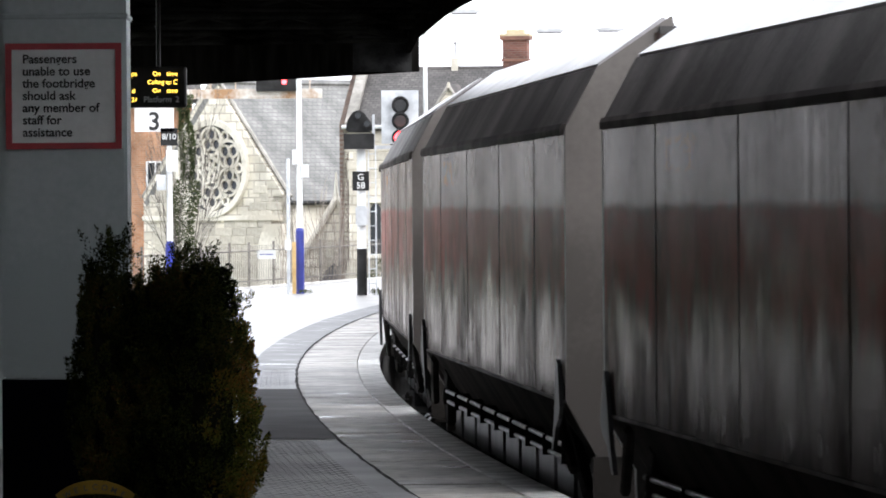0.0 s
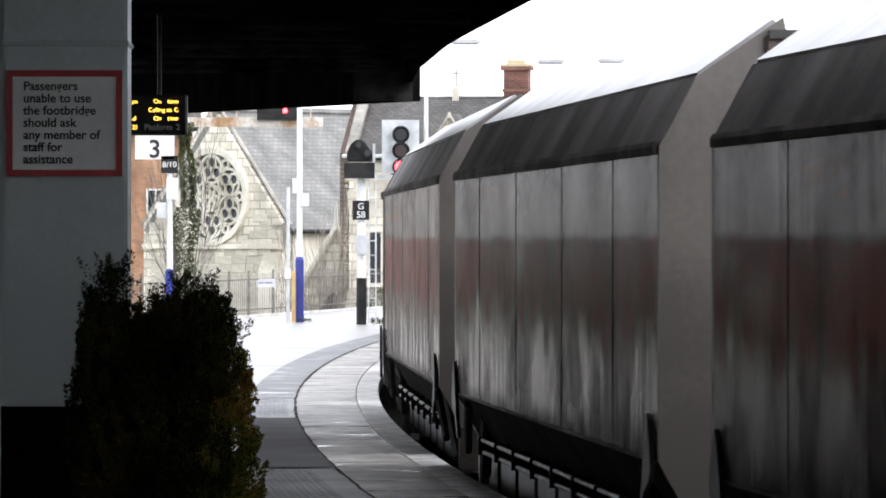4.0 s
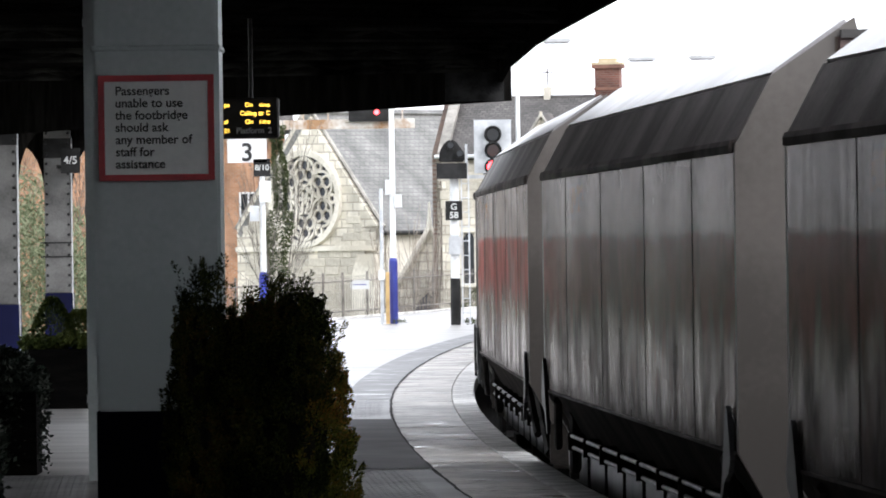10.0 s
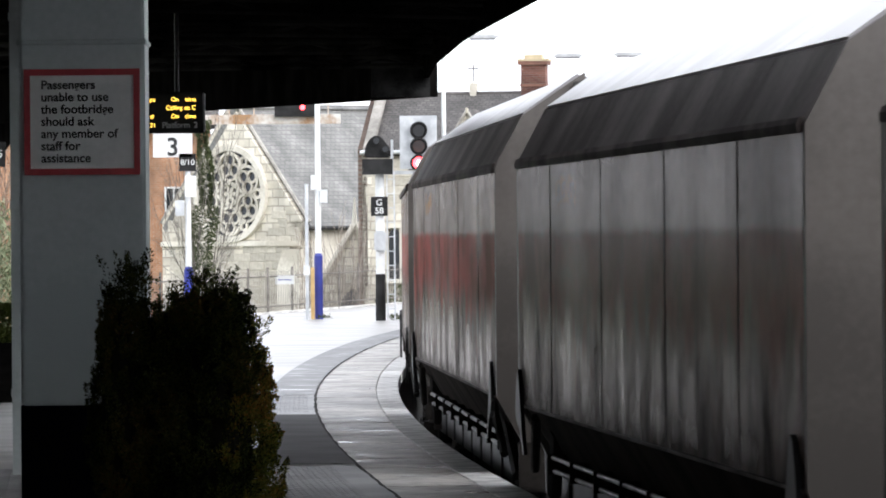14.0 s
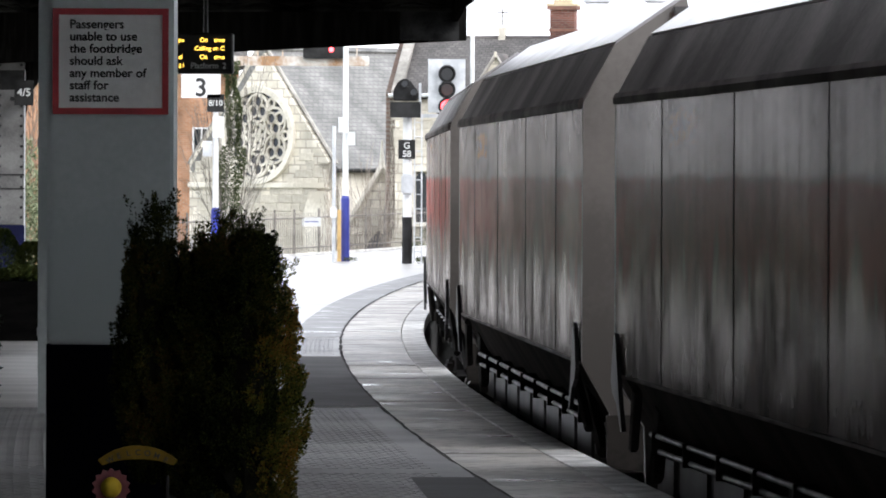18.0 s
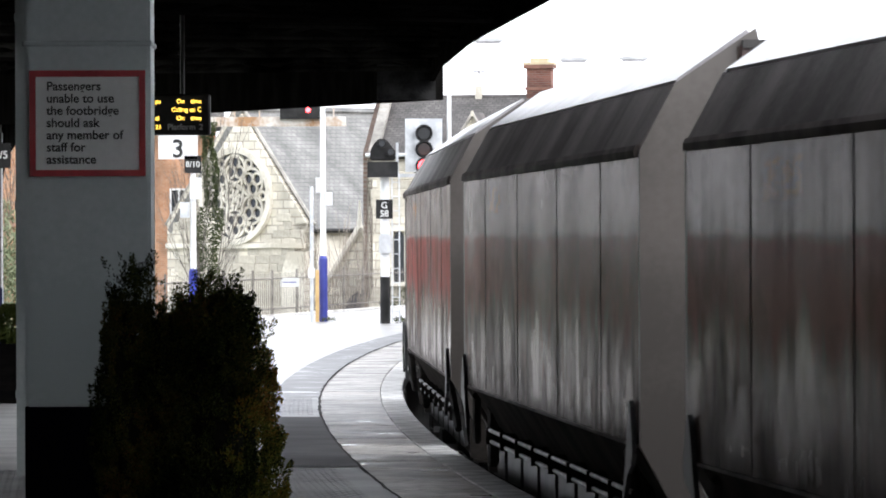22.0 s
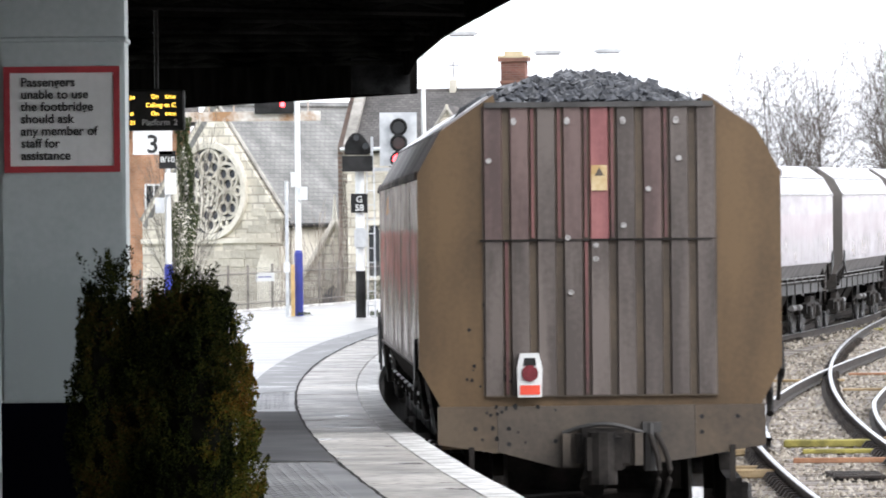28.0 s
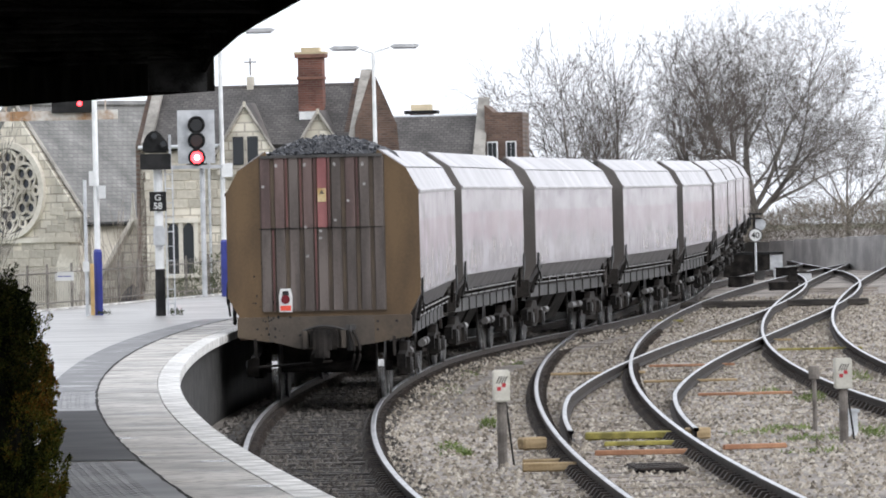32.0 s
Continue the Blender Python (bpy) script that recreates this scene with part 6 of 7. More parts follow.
def ring(bm, m, cx, cz, r, t, d0, d1, n=24):
    for i in range(n):
        a, b = 2 * math.pi * i / n, 2 * math.pi * (i + 1) / n
        pts = [(cx + q * math.cos(w), cz + q * math.sin(w)) for q, w in ((r - t, a), (r + t, a), (r + t, b), (r - t, b))]
        prism(bm, pts, d0, d1, "y", m)


def church():
    ch = thing("church", (0, 0, 0), "limestone church with a rose window and slate roof", "church")
    m = Matrix.Translation((-2.75, 280.0, 0)) @ Matrix.Rotation(math.atan2(0.66, -0.751), 4, "Z")
    wg, ze, za = 7.6, 3.15, 7.9
    wall = wall_sheet("gable_wall", [(0, -3.2), (0, ze), (wg / 2, za), (wg, ze), (wg, -3.2)], m, 0.6, M_STONES_LAID, ch, "cream limestone gable wall")
    rc, rz, rr = wg / 2 - 0.05, 4.25, 1.75

    def inside(x, z):
        if z < -1.2 or x < 0.05 or x > wg - 0.05:
            return False
        top = ze + (za - ze) * (1 - abs(x - wg / 2) / (wg / 2))
        return z < top - 0.1 and math.hypot(x - rc, z - rz) > rr + 0.35

    stone_blocks(ch, m, inside, 0.1, wg, -1.2, za, 3, ch=0.34, limit=430)
    bm = bm_new()
    for x0, x1 in ((-0.25, wg / 2), (wg + 0.25, wg / 2)):
        d = Vector((x1 - x0, 0, za + 0.3 - ze + 0.1))
        rod(bm, m @ Vector((x0, -0.2, ze - 0.05)), m @ Vector((x1, -0.2, za + 0.15)), 0.08, n=6)
    part("gable_coping", bm, M_COPING, ch, "weathered stone coping")
    part("string_course", box(bm_new(), (0, -0.1, 2.15), (wg, 0.12, 2.35), m), M_LIMESTONE, ch, "projecting stone ledge")
    # buttress at the near corner
    bm = bm_new()
    prism(bm, [(-0.3, -3.2), (0.9, -3.2), (0.9, 1.2), (0.6, 2.0), (-0.3, 2.0)], -0.1, 0.5, m=m)
    part("buttress", bm, M_LIMESTONE, ch)
    rose = new("rose_window")
    rose.parent = ch
    tagged(rose, "round rose window with stone tracery and dark leaded glass")
    bm = bm_new()
    ring(bm, m, rc, rz, rr + 0.1, 0.12, 0.0, 0.2, 40)
    part("surround", bm, M_LIMESTONE, rose, "moulded stone surround")
    bm = bm_new()
    prism(bm, [(rc + rr * math.cos(a * math.pi / 20), rz + rr * math.sin(a * math.pi / 20)) for a in range(40)], -0.02, 0.03, m=m)
    part("glass", bm, M_LEADED, rose, "bluish dark leaded glass")
    bm = bm_new()
    ring(bm, m, rc, rz, 0.46, 0.055, 0.02, 0.16)
    part("hub_ring", bm, M_LIMESTONE, rose, "pale stone tracery")
    for k in range(6):
        a = math.pi / 6 + k * math.pi / 3
        bx, bz = rc + 1.1 * math.cos(a), rz + 1.1 * math.sin(a)
        bm = bm_new()
        ring(bm, m, bx, bz, 0.56, 0.05, 0.02, 0.17, 24)
        part("tracery_ring", bm, M_LIMESTONE, rose)
        for q in (a, a + 2.094, a - 2.094):   # three foils within each circle
            bm = bm_new()
            ring(bm, m, bx + 0.27 * math.cos(q), bz + 0.27 * math.sin(q), 0.235, 0.045, 0.02, 0.14, 16)
            part("foil", bm, M_LIMESTONE, rose)
        b = a + math.pi / 6
        bm = bm_new()
        ring(bm, m, rc + 1.5 * math.cos(b), rz + 1.5 * math.sin(b), 0.17, 0.05, 0.02, 0.15, 14)
        part("eyelet", bm, M_LIMESTONE, rose)
        bm = bm_new()
        ring(bm, m, rc + 0.24 * math.cos(a), rz + 0.24 * math.sin(a), 0.17, 0.035, 0.02, 0.13, 12)
        part("foil", bm, M_LIMESTONE, rose)
    along, inn = Vector((0.66, 0.751, 0)), Vector((-0.751, 0.66, 0))
    base = Vector((-2.75, 280.0, 0))
    side = Matrix.Translation(base) @ Matrix.Rotation(math.atan2(0.751, 0.66), 4, "Z")
    wall_sheet("side_wall", [(0, -3.2), (19, -3.2), (19, ze), (0, ze)], side @ Matrix.Scale(-1, 4, (0, 1, 0)), 0.6, M_LIMESTONE, ch)
    up = inn * (wg / 2) + Vector((0, 0, za - ze))
    slab("roof", base + Vector((0, 0, ze - 0.25)) + along * 0.25 - inn * 0.3, along, up, 19, up.length + 0.3, 0.25, M_SLATES, ch, "grey slate roof in courses")
    slab("roof", base + inn * wg + Vector((0, 0, ze - 0.25)) + along * 19, -along, -inn * (wg / 2) + Vector((0, 0, za - ze)), 19, up.length + 0.3, 0.25, M_SLATES, ch)
    part("gutter", rod(bm_new(), base + Vector((0, 0, ze - 0.3)) - inn * 0.3, base + Vector((0, 0, ze - 0.3)) - inn * 0.3 + along * 19, 0.09, n=8), M_BLACK, ch)
    # low gabled porch before the side wall
    pm = frame_at(-0.75, 270.0, math.radians(12))
    por = thing("church_porch", (0, 0, 0), "low limestone porch gable with a pointed window", "porch")
    wall_sheet("porch_wall", [(-1.2, -3.2), (-1.2, 0.7), (0.15, 2.9), (1.5, 0.3), (1.5, -3.2)], pm @ Matrix.Scale(-1, 4, (0, 1, 0)), 0.4, M_STONES_LAID, por)
    bm = bm_new()
    for a, b in (((-1.3, 0.6), (0.15, 3.0)), ((1.6, 0.2), (0.15, 3.0))):
        rod(bm, pm @ Vector((a[0], -0.05, a[1])), pm @ Vector((b[0], -0.05, b[1])), 0.13, n=6)
    part("porch_coping", bm, M_LIMESTONE, por)
    bm = bm_new()
    arch = [(-0.55, -1.6), (-0.55, -0.4), (-0.3, 0.2), (0.05, 0.5), (0.4, 0.2), (0.65, -0.4), (0.65, -1.6)]
    prism(bm, arch, -0.03, 0.02, m=pm)
    part("window", bm, M_LEADED, por, "dark pointed window")
    part("finial", rod(bm_new(), pm @ Vector((0.15, 0, 2.9)), pm @ Vector((0.15, 0, 4.0)), 0.12, 0.03, n=6), M_LIMESTONE, por)
    stone_blocks(por, pm @ Matrix.Rotation(math.pi, 4, "Z") , lambda x, z: -1.45 < x < 1.15 and -1.5 < z < 2.8 - 1.75 * abs(x + 0.15) and math.hypot(x + 0.05, max(0, z + 0.3)) > 0.8, -1.5, 1.2, -1.4, 2.6, 9, limit=60)


def frame_at(x, y, heading):
    """A local frame: x along the wall to the right, y into the building."""
    return Matrix.Translation((x, y, 0)) @ Matrix.Rotation(heading, 4, "Z")


def lancets(parent, f, x, z0, z1, w, n=2):
    win = new("window")
    win.parent = parent
    tagged(win, "paired lancet window in a stone frame")
    step = w / n
    for k in range(n):
        xc = x - w / 2 + step * (k + 0.5)
        h = step * 0.36
        pane = bm_new()
        prism(pane, [(xc - h, z0), (xc - h, z1 - 0.22), (xc - h * 0.5, z1 - 0.06), (xc, z1), (xc + h * 0.5, z1 - 0.06), (xc + h, z1 - 0.22), (xc + h, z0)], -0.06, 0.0, m=f)
        part("pane", pane, M_PANE, win)
    for k in range(n + 1):
        xc = x - w / 2 + step * k
        part("mullion", box(bm_new(), (xc - step * 0.14, -0.14, z0), (xc + step * 0.14, 0, z1), f), M_LIMESTONE, win)
    part("head", box(bm_new(), (x - w / 2 - 0.15, -0.16, z1), (x + w / 2 + 0.15, 0, z1 + 0.18), f), M_LIMESTONE, win)
    part("sill", box(bm_new(), (x - w / 2 - 0.15, -0.2, z0 - 0.14), (x + w / 2 + 0.15, 0, z0), f), M_LIMESTONE, win)


def schoolhouse():
    sh = thing("schoolhouse", (0, 0, 0), "limestone schoolhouse with dark tiled roof and brick chimney", "house")
    f = frame_at(-0.3, 261.4, math.radians(-10))
    out = f @ Matrix.Scale(-1, 4, (0, 1, 0))
    L, D, ze, zr = 8.0, 7.0, 5.75, 7.85
    wall_sheet("front_wall", [(0, -3.2), (L, -3.2), (L, ze), (0, ze)], out, 0.5, M_STONES_LAID, sh, "cream limestone front wall")
    rot = f @ Matrix.Rotation(math.pi, 4, "Z")

    def inside(x, z):
        X = -x
        return 0.02 < X < 4.4 and z < 5.6 and not (0.75 < X < 2.2 and 0.5 < z < 3.3)

    stone_blocks(sh, rot, inside, -4.4, 0.0, -0.4, 5.6, 5, limit=150)
    gm = f @ Matrix.Translation((L, 0, 0)) @ Matrix.Rotation(math.pi / 2, 4, "Z")
    for k, xx in enumerate((0.2, L)):
        g2 = f @ Matrix.Translation((xx, 0, 0)) @ Matrix.Rotation(math.pi / 2, 4, "Z") @ Matrix.Scale(-1, 4, (0, 1, 0))
        wall_sheet("gable_wall", [(0, -3.2), (0, ze), (D / 2, zr + 0.25), (D, ze), (D, -3.2)], g2, 0.35, M_BRICKS_DARK, sh, "sooty brick gable")
        bm = bm_new()
        for y0 in (-0.25, D + 0.25):
            a, b = Vector((xx - 0.1, y0, ze - 0.15)), Vector((xx - 0.1, D / 2, zr + 0.35))
            grown(bm, [f @ v for v in (a, b, b + Vector((0.38, 0, 0)), a + Vector((0.38, 0, 0)), a + Vector((0, 0, 0.22)), b + Vector((0, 0, 0.22)), b + Vector((0.38, 0, 0.22)), a + Vector((0.38, 0, 0.22)))],
                  ((0, 1, 2, 3), (4, 5, 6, 7), (0, 1, 5, 4), (1, 2, 6, 5), (2, 3, 7, 6), (3, 0, 4, 7)))
        part("gable_coping", bm, M_COPING, sh, "grey stone coping")
    ax = (f.to_3x3() @ Vector((1, 0, 0)))
    up = f.to_3x3() @ Vector((0, D / 2, zr - ze))
    slab("roof", f @ Vector((0.3, -0.25, ze - 0.12)), ax, up, L - 0.4, up.length + 0.28, 0.18, M_TILES, sh, "dark tiled roof in courses")
    up2 = f.to_3x3() @ Vector((0, -D / 2, zr - ze))
    slab("roof", f @ Vector((L - 0.1, D + 0.25, ze - 0.12)), -ax, up2, L - 0.4, up2.length + 0.28, 0.18, M_TILES, sh)
    part("ridge_tiles", rod(bm_new(), f @ Vector((0.2, D / 2, zr)), f @ Vector((L, D / 2, zr)), 0.08, n=8), M_TILE, sh)
    # wall dormers
    for xc, hw, zt in ((4.05, 1.08, 7.05), (6.8, 0.9, 6.72)):
        d = new("dormer")
        d.parent = sh
        tagged(d, "gabled stone dormer")
        wall_sheet("dormer_wall", [(xc - hw, ze - 1.2), (xc - hw, ze - 0.35), (xc, zt), (xc + hw, ze - 0.35), (xc + hw, ze - 1.2)], f @ Matrix.Translation((0, -0.32, 0)) @ Matrix.Scale(-1, 4, (0, 1, 0)), 0.3, M_STONES_LAID, d)
        for sx in (-1, 1):
            bm = bm_new()
            a, b = Vector((xc + sx * (hw + 0.12), -0.4, ze - 0.45)), Vector((xc, -0.4, zt + 0.16))
            e = Vector((0, 2.6, 0))
            grown(bm, [f @ v for v in (a, b, b + e, a + e * 0.3)] + [f @ (v - Vector((0, 0, 0.14))) for v in (a, b, b + e, a + e * 0.3)], ((0, 1, 2, 3), (7, 6, 5, 4), (0, 4, 5, 1), (1, 5, 6, 2), (2, 6, 7, 3), (3, 7, 4, 0)))
            part("dormer_roof", bm, M_TILE, d)
            part("dormer_coping", rod(bm_new(), f @ Vector((xc + sx * (hw + 0.05), -0.42, ze - 0.42)), f @ Vector((xc, -0.42, zt + 0.1)), 0.06, n=6), M_COPING, d)
        part("finial", rod(bm_new(), f @ Vector((xc, -0.42, zt)), f @ Vector((xc, -0.42, zt + 0.2)), 0.08, 0.05, n=6), M_LIMESTONE, d)
        if xc < 5:
            for k in (-1, 1):
                part("dormer_window", box(bm_new(), (xc + k * 0.27 - 0.2, -0.36, ze - 0.85), (xc + k * 0.27 + 0.2, -0.31, ze + 0.2), f), M_PANE, d)
    lancets(sh, f, 1.5, 0.9, 2.8, 1.15)
    part("drainpipe", rod(bm_new(), f @ Vector((2.62, -0.1, -1)), f @ Vector((2.62, -0.1, 5.2)), 0.05, n=8), M_SIGGREY, sh)
    part("gutter", rod(bm_new(), f @ Vector((0, -0.32, ze - 0.12)), f @ Vector((3.1, -0.32, ze - 0.12)), 0.07, n=8), M_SIGGREY, sh)
    chimney(sh, f, 6.25, 1.9, 6.6, 9.0, 0.92, 0.7)
    part("flashing", box(bm_new(), (5.85, 1.25, 6.55), (6.75, 1.57, 6.85), f), M_WHITE, sh, "white lead flashing")
    wall_sheet("wing_gable", [(7.66, 4.6), (7.7, 6.25), (8.38, 8.32), (9.24, 6.25), (9.35, 4.6)], Matrix.Translation((0, 259.3, 0)) @ Matrix.Scale(-1, 4, (0, 1, 0)), 1.2, M_BRICKS_DARK, sh, "sooty brick wing gable")
    cr = new("cross_finial")
    cr.parent = sh
    tagged(cr, "stone pedestal with an iron cross")
    bm = bm_new()
    box(bm, (3.56, 3.3, zr - 0.1), (3.8, 3.7, zr + 0.4), f)
    part("pedestal", bm, M_LIMESTONE, cr)
    part("cross", rod(bm_new(), f @ Vector((3.68, 3.5, zr + 0.45)), f @ Vector((3.68, 3.5, zr + 1.1)), 0.026, n=6), M_FINIAL, cr)
    part("cross_arm", rod(bm_new(), f @ Vector((3.46, 3.5, zr + 0.95)), f @ Vector((3.9, 3.5, zr + 0.95)), 0.024, n=6), M_FINIAL, cr)


def chimney(parent, f, x, y, z0, z1, w, d, cap=True):
    ch = new("chimney")
    ch.parent = parent
    tagged(ch, "red brick chimney with a buff stone cap")
    fix = f @ Matrix.Translation((x, y, 0)) @ Matrix(((1, 0, 0, 0), (0, 0, 1, 0), (0, 1, 0, 0), (0, 0, 0, 1)))
    st = part("chimney_shaft", box(bm_new(), (-w / 2, z0, -d / 2), (w / 2, z1, d / 2)), M_BRICKS, ch)
    st.matrix_basis = fix
    part("band", box(bm_new(), (x - w / 2 - 0.04, y - d / 2 - 0.04, z1 - 0.95), (x + w / 2 + 0.04, y + d / 2 + 0.04, z1 - 0.85), f), M_DARKBRICK, ch)
    part("corbel", box(bm_new(), (x - w / 2 - 0.1, y - d / 2 - 0.1, z1 - 0.14), (x + w / 2 + 0.1, y + d / 2 + 0.1, z1), f), M_DARKBRICK, ch)
    bm = bm_new()
    for k, (g, a, b) in enumerate(((0.12, 0.0, 0.08), (-0.12, 0.08, 0.24))):
        box(bm, (x - w / 2 - g, y - d / 2 - g * 0.7, z1 + a), (x + w / 2 + g, y + d / 2 + g * 0.7, z1 + b), f)
    part("cap", bm, M_BUFF, ch, "buff stone cap")


def house_two():
    h = thing("brick_house", (0, 0, 0), "dark tiled brick house with a stone-coped gable", "house")
    f = frame_at(9.3, 276.0, math.radians(-8))
    L, D, ze, zr = 3.9, 6.0, 4.7, 6.75
    wall_sheet("front_wall", [(0, -3.2), (5.3, -3.2), (5.3, ze), (0, ze)], f @ Matrix.Scale(-1, 4, (0, 1, 0)), 0.4, M_BRICKS_DARK, h)
    ax, up = f.to_3x3() @ Vector((1, 0, 0)), f.to_3x3() @ Vector((0, D / 2, zr - ze))
    slab("roof", f @ Vector((-0.2, -0.2, ze)), ax, up, L, up.length + 0.2, 0.2, M_TILES, h, "dark tiled roof in courses")
    part("ridge_capping", rod(bm_new(), f @ Vector((-0.2, D / 2, zr + 0.05)), f @ Vector((L - 0.2, D / 2, zr + 0.05)), 0.1, n=8), M_SIGGREY, h, "pale lead ridge")
    bm = bm_new()
    for xa in (3.5,):
        a, b = Vector((xa, -0.3, ze - 0.1)), Vector((xa, D / 2, zr + 0.5))
        grown(bm, [f @ v for v in (a, b, b + Vector((0.45, 0, 0)), a + Vector((0.45, 0, 0)), a + Vector((0, 0, 0.3)), b + Vector((0, 0, 0.3)), b + Vector((0.45, 0, 0.3)), a + Vector((0.45, 0, 0.3)))],
              ((0, 1, 2, 3), (4, 5, 6, 7), (0, 1, 5, 4), (1, 2, 6, 5), (2, 3, 7, 6), (3, 0, 4, 7)))
    part("gable_coping", bm, M_COPING, h, "grey stone coping")
    wall_sheet("end_block", [(3.9, -3.2), (5.4, -3.2), (5.4, 6.9), (4.25, 6.9), (3.9, 7.2)], f @ Matrix.Translation((0, 1.2, 0)) @ Matrix.Scale(-1, 4, (0, 1, 0)), 3.0, M_BRICKS_DARK, h, "dark brick end wall")
    for x0 in (3.98, 4.72):
        w = new("window")
        w.parent = h
        tagged(w, "white-framed sash window")
        part("frame", box(bm_new(), (x0, 1.1, 4.9), (x0 + 0.42, 1.22, 5.75), f), M_WHITE, w, "white window frame")
        for k in (0, 1):
            part("pane", box(bm_new(), (x0 + 0.05 + k * 0.17, 1.07, 4.95), (x0 + 0.2 + k * 0.17, 1.1, 5.7), f), M_PANE, w)
    ch = new("chimney")
    ch.parent = h
    tagged(ch, "low dark chimney with a buff cap")
    part("chimney_shaft", box(bm_new(), (0.7, 3.4, 6.3), (1.6, 4.2, 7.0), f), M_DARKBRICK, ch)
    part("corbel", box(bm_new(), (0.5, 3.2, 6.95), (1.8, 4.4, 7.08), f), M_BLACK, ch)
    part("cap", box(bm_new(), (0.75, 3.4, 7.08), (1.55, 4.2, 7.32), f), M_BUFF, ch)
    o = thing("brick_house", (0, 0, 0), "orange brick house with white windows behind the church", "house")
    f2 = frame_at(-13.0, 300.0, math.radians(4))
    wall_sheet("front_wall", [(-5.3, -3.2), (6.2, -3.2), (6.2, 7.4), (-5.3, 7.4)], f2 @ Matrix.Scale(-1, 4, (0, 1, 0)), 6.0, M_BRICKS_ORANGE, o, "orange-red brick wall")
    slab("roof", f2 @ Vector((-5.6, -0.4, 7.3)), (1, 0, 0), (0, 3, 2), 12.1, 3.8, 0.2, M_TILES, o)
    for x, z in ((4.6, 0.6), (5.5, 0.6), (4.6, 3.2), (5.5, 3.2), (1.6, 3.2), (1.6, 0.6)):
        w = new("window")
        w.parent = o
        part("frame", box(bm_new(), (x - 0.4, -0.06, z), (x + 0.4, 0.02, z + 1.5), f2), M_WHITE, w, "white window frame")
        for k in (-1, 1):
            part("pane", box(bm_new(), (x + k * 0.18 - 0.14, -0.08, z + 0.08), (x + k * 0.18 + 0.14, -0.055, z + 1.42), f2), M_PANE, w)


M_FINIAL = mat("weathered_cross", (0.1, 0.095, 0.09), (0.2, 0.19, 0.18), 4, 0.8, 0, 0.1)
M_LEADED = glass("leaded_glass", (0.03, 0.036, 0.05), 0.3)
church()
schoolhouse()
house_two()

# ---- trees and scrub ----
M_TWIG = mat("winter_twig", (0.085, 0.076, 0.066), (0.19, 0.172, 0.152), 1.0, 0.9, 0, 0.2, 5)
M_TWIG_DARK = mat("dark_twig", (0.045, 0.04, 0.035), (0.12, 0.1, 0.085), 1.0, 0.9, 0, 0.2, 5)
M_TWIG_RED = mat("russet_twig", (0.1, 0.074, 0.058), (0.19, 0.14, 0.11), 1.0, 0.9, 0, 0.2, 5)


def limbs(rng, height, spread, r0, depth, lean=0.0, bole=0.26):
    """Segments (p, q, r, r2, level) of a bare tree: a short bole, long limbs that fan out and upwards, fine twigs."""
    out = []
    share = (bole, 0.5, 0.33, 0.2, 0.115, 0.07, 0.05)

    def grow(p, d, ln, r, lv):
        steps = 4 if lv < 4 else 3
        q = p
        roll = rng.uniform(0, 6.28)
        for k in range(steps):
            wob = (0.04, 0.07, 0.09, 0.12, 0.16, 0.2, 0.24)[lv]
            up = (0.1, 0.1, 0.05, 0.02, 0.0, 0.0, 0.0)[lv]
            d = (d + Vector((rng.gauss(0, wob), rng.gauss(0, wob), rng.gauss(up, wob * 0.6)))).normalized()
            q2 = q + d * (ln / steps)
            ra, rb = r * (1 - 0.55 * k / steps), r * (1 - 0.55 * (k + 1) / steps)
            out.append((q, q2, ra, rb, lv))
            q = q2
            if lv < depth and (k > 1 or lv > 0):
                last = k == steps - 1
                for j in range((3 if last else 2) if lv == 0 else (2 if last and lv < 5 or rng.random() < 0.2 else 1)):
                    roll += rng.uniform(1.8, 2.6)
                    s1 = d.orthogonal().normalized()
                    side = s1 * math.cos(roll) + d.cross(s1) * math.sin(roll)
                    lead = 0.25 if last and j == 0 else 1.0
                    nd = (d + side * spread * lead * rng.uniform(0.6, 1.3)).normalized()
                    grow(q, nd, height * share[lv + 1] * rng.uniform(0.6, 1.15), rb * (0.85 if lead < 1 else rng.uniform(0.45, 0.7)), lv + 1)

    grow(Vector((0, 0, 0)), Vector((lean, 0, 1)), height * bole, r0, 0)
    return out


def bare_tree(at, height, spread, r0, depth, seed, material, label, wide=1.0, thin=0.012, lean=0.0, bole=0.26):
    rng = random.Random(seed)
    segs = limbs(rng, height, spread, r0, depth, lean, bole)
    top = max(q.z for _, q, *_ in segs)
    k = height / top
    t = thing("bare_tree", at, label, "tree", "bare trees beyond the line")
    for name, keep, n in (("trunk", lambda lv: lv < 2, 7), ("crown", lambda lv: lv >= 2, 3)):
        vs, fs = [], []
        for p, q, a, b, lv in segs:
            if not keep(lv):
                continue
            p, q = Vector((p.x * k * wide, p.y * k * wide, p.z * k)), Vector((q.x * k * wide, q.y * k * wide, q.z * k))
            turn = (q - p).to_track_quat("Z", "Y").to_matrix()
            a, b = max(a, thin), max(b, thin * 0.7)
            i0 = len(vs)
            for c, r in ((p, a), (q, b)):
                for i in range(n):
                    vs.append(c + turn @ Vector((r * math.cos(2 * math.pi * i / n), r * math.sin(2 * math.pi * i / n), 0)))
            fs += [(i0 + i, i0 + (i + 1) % n, i0 + n + (i + 1) % n, i0 + n + i) for i in range(n)]
        me = bpy.data.meshes.new(name)
        me.from_pydata([tuple(v) for v in vs], [], fs)
        me.materials.append(material)
        o = new(name, me)
        o.parent = t
    return t, segs


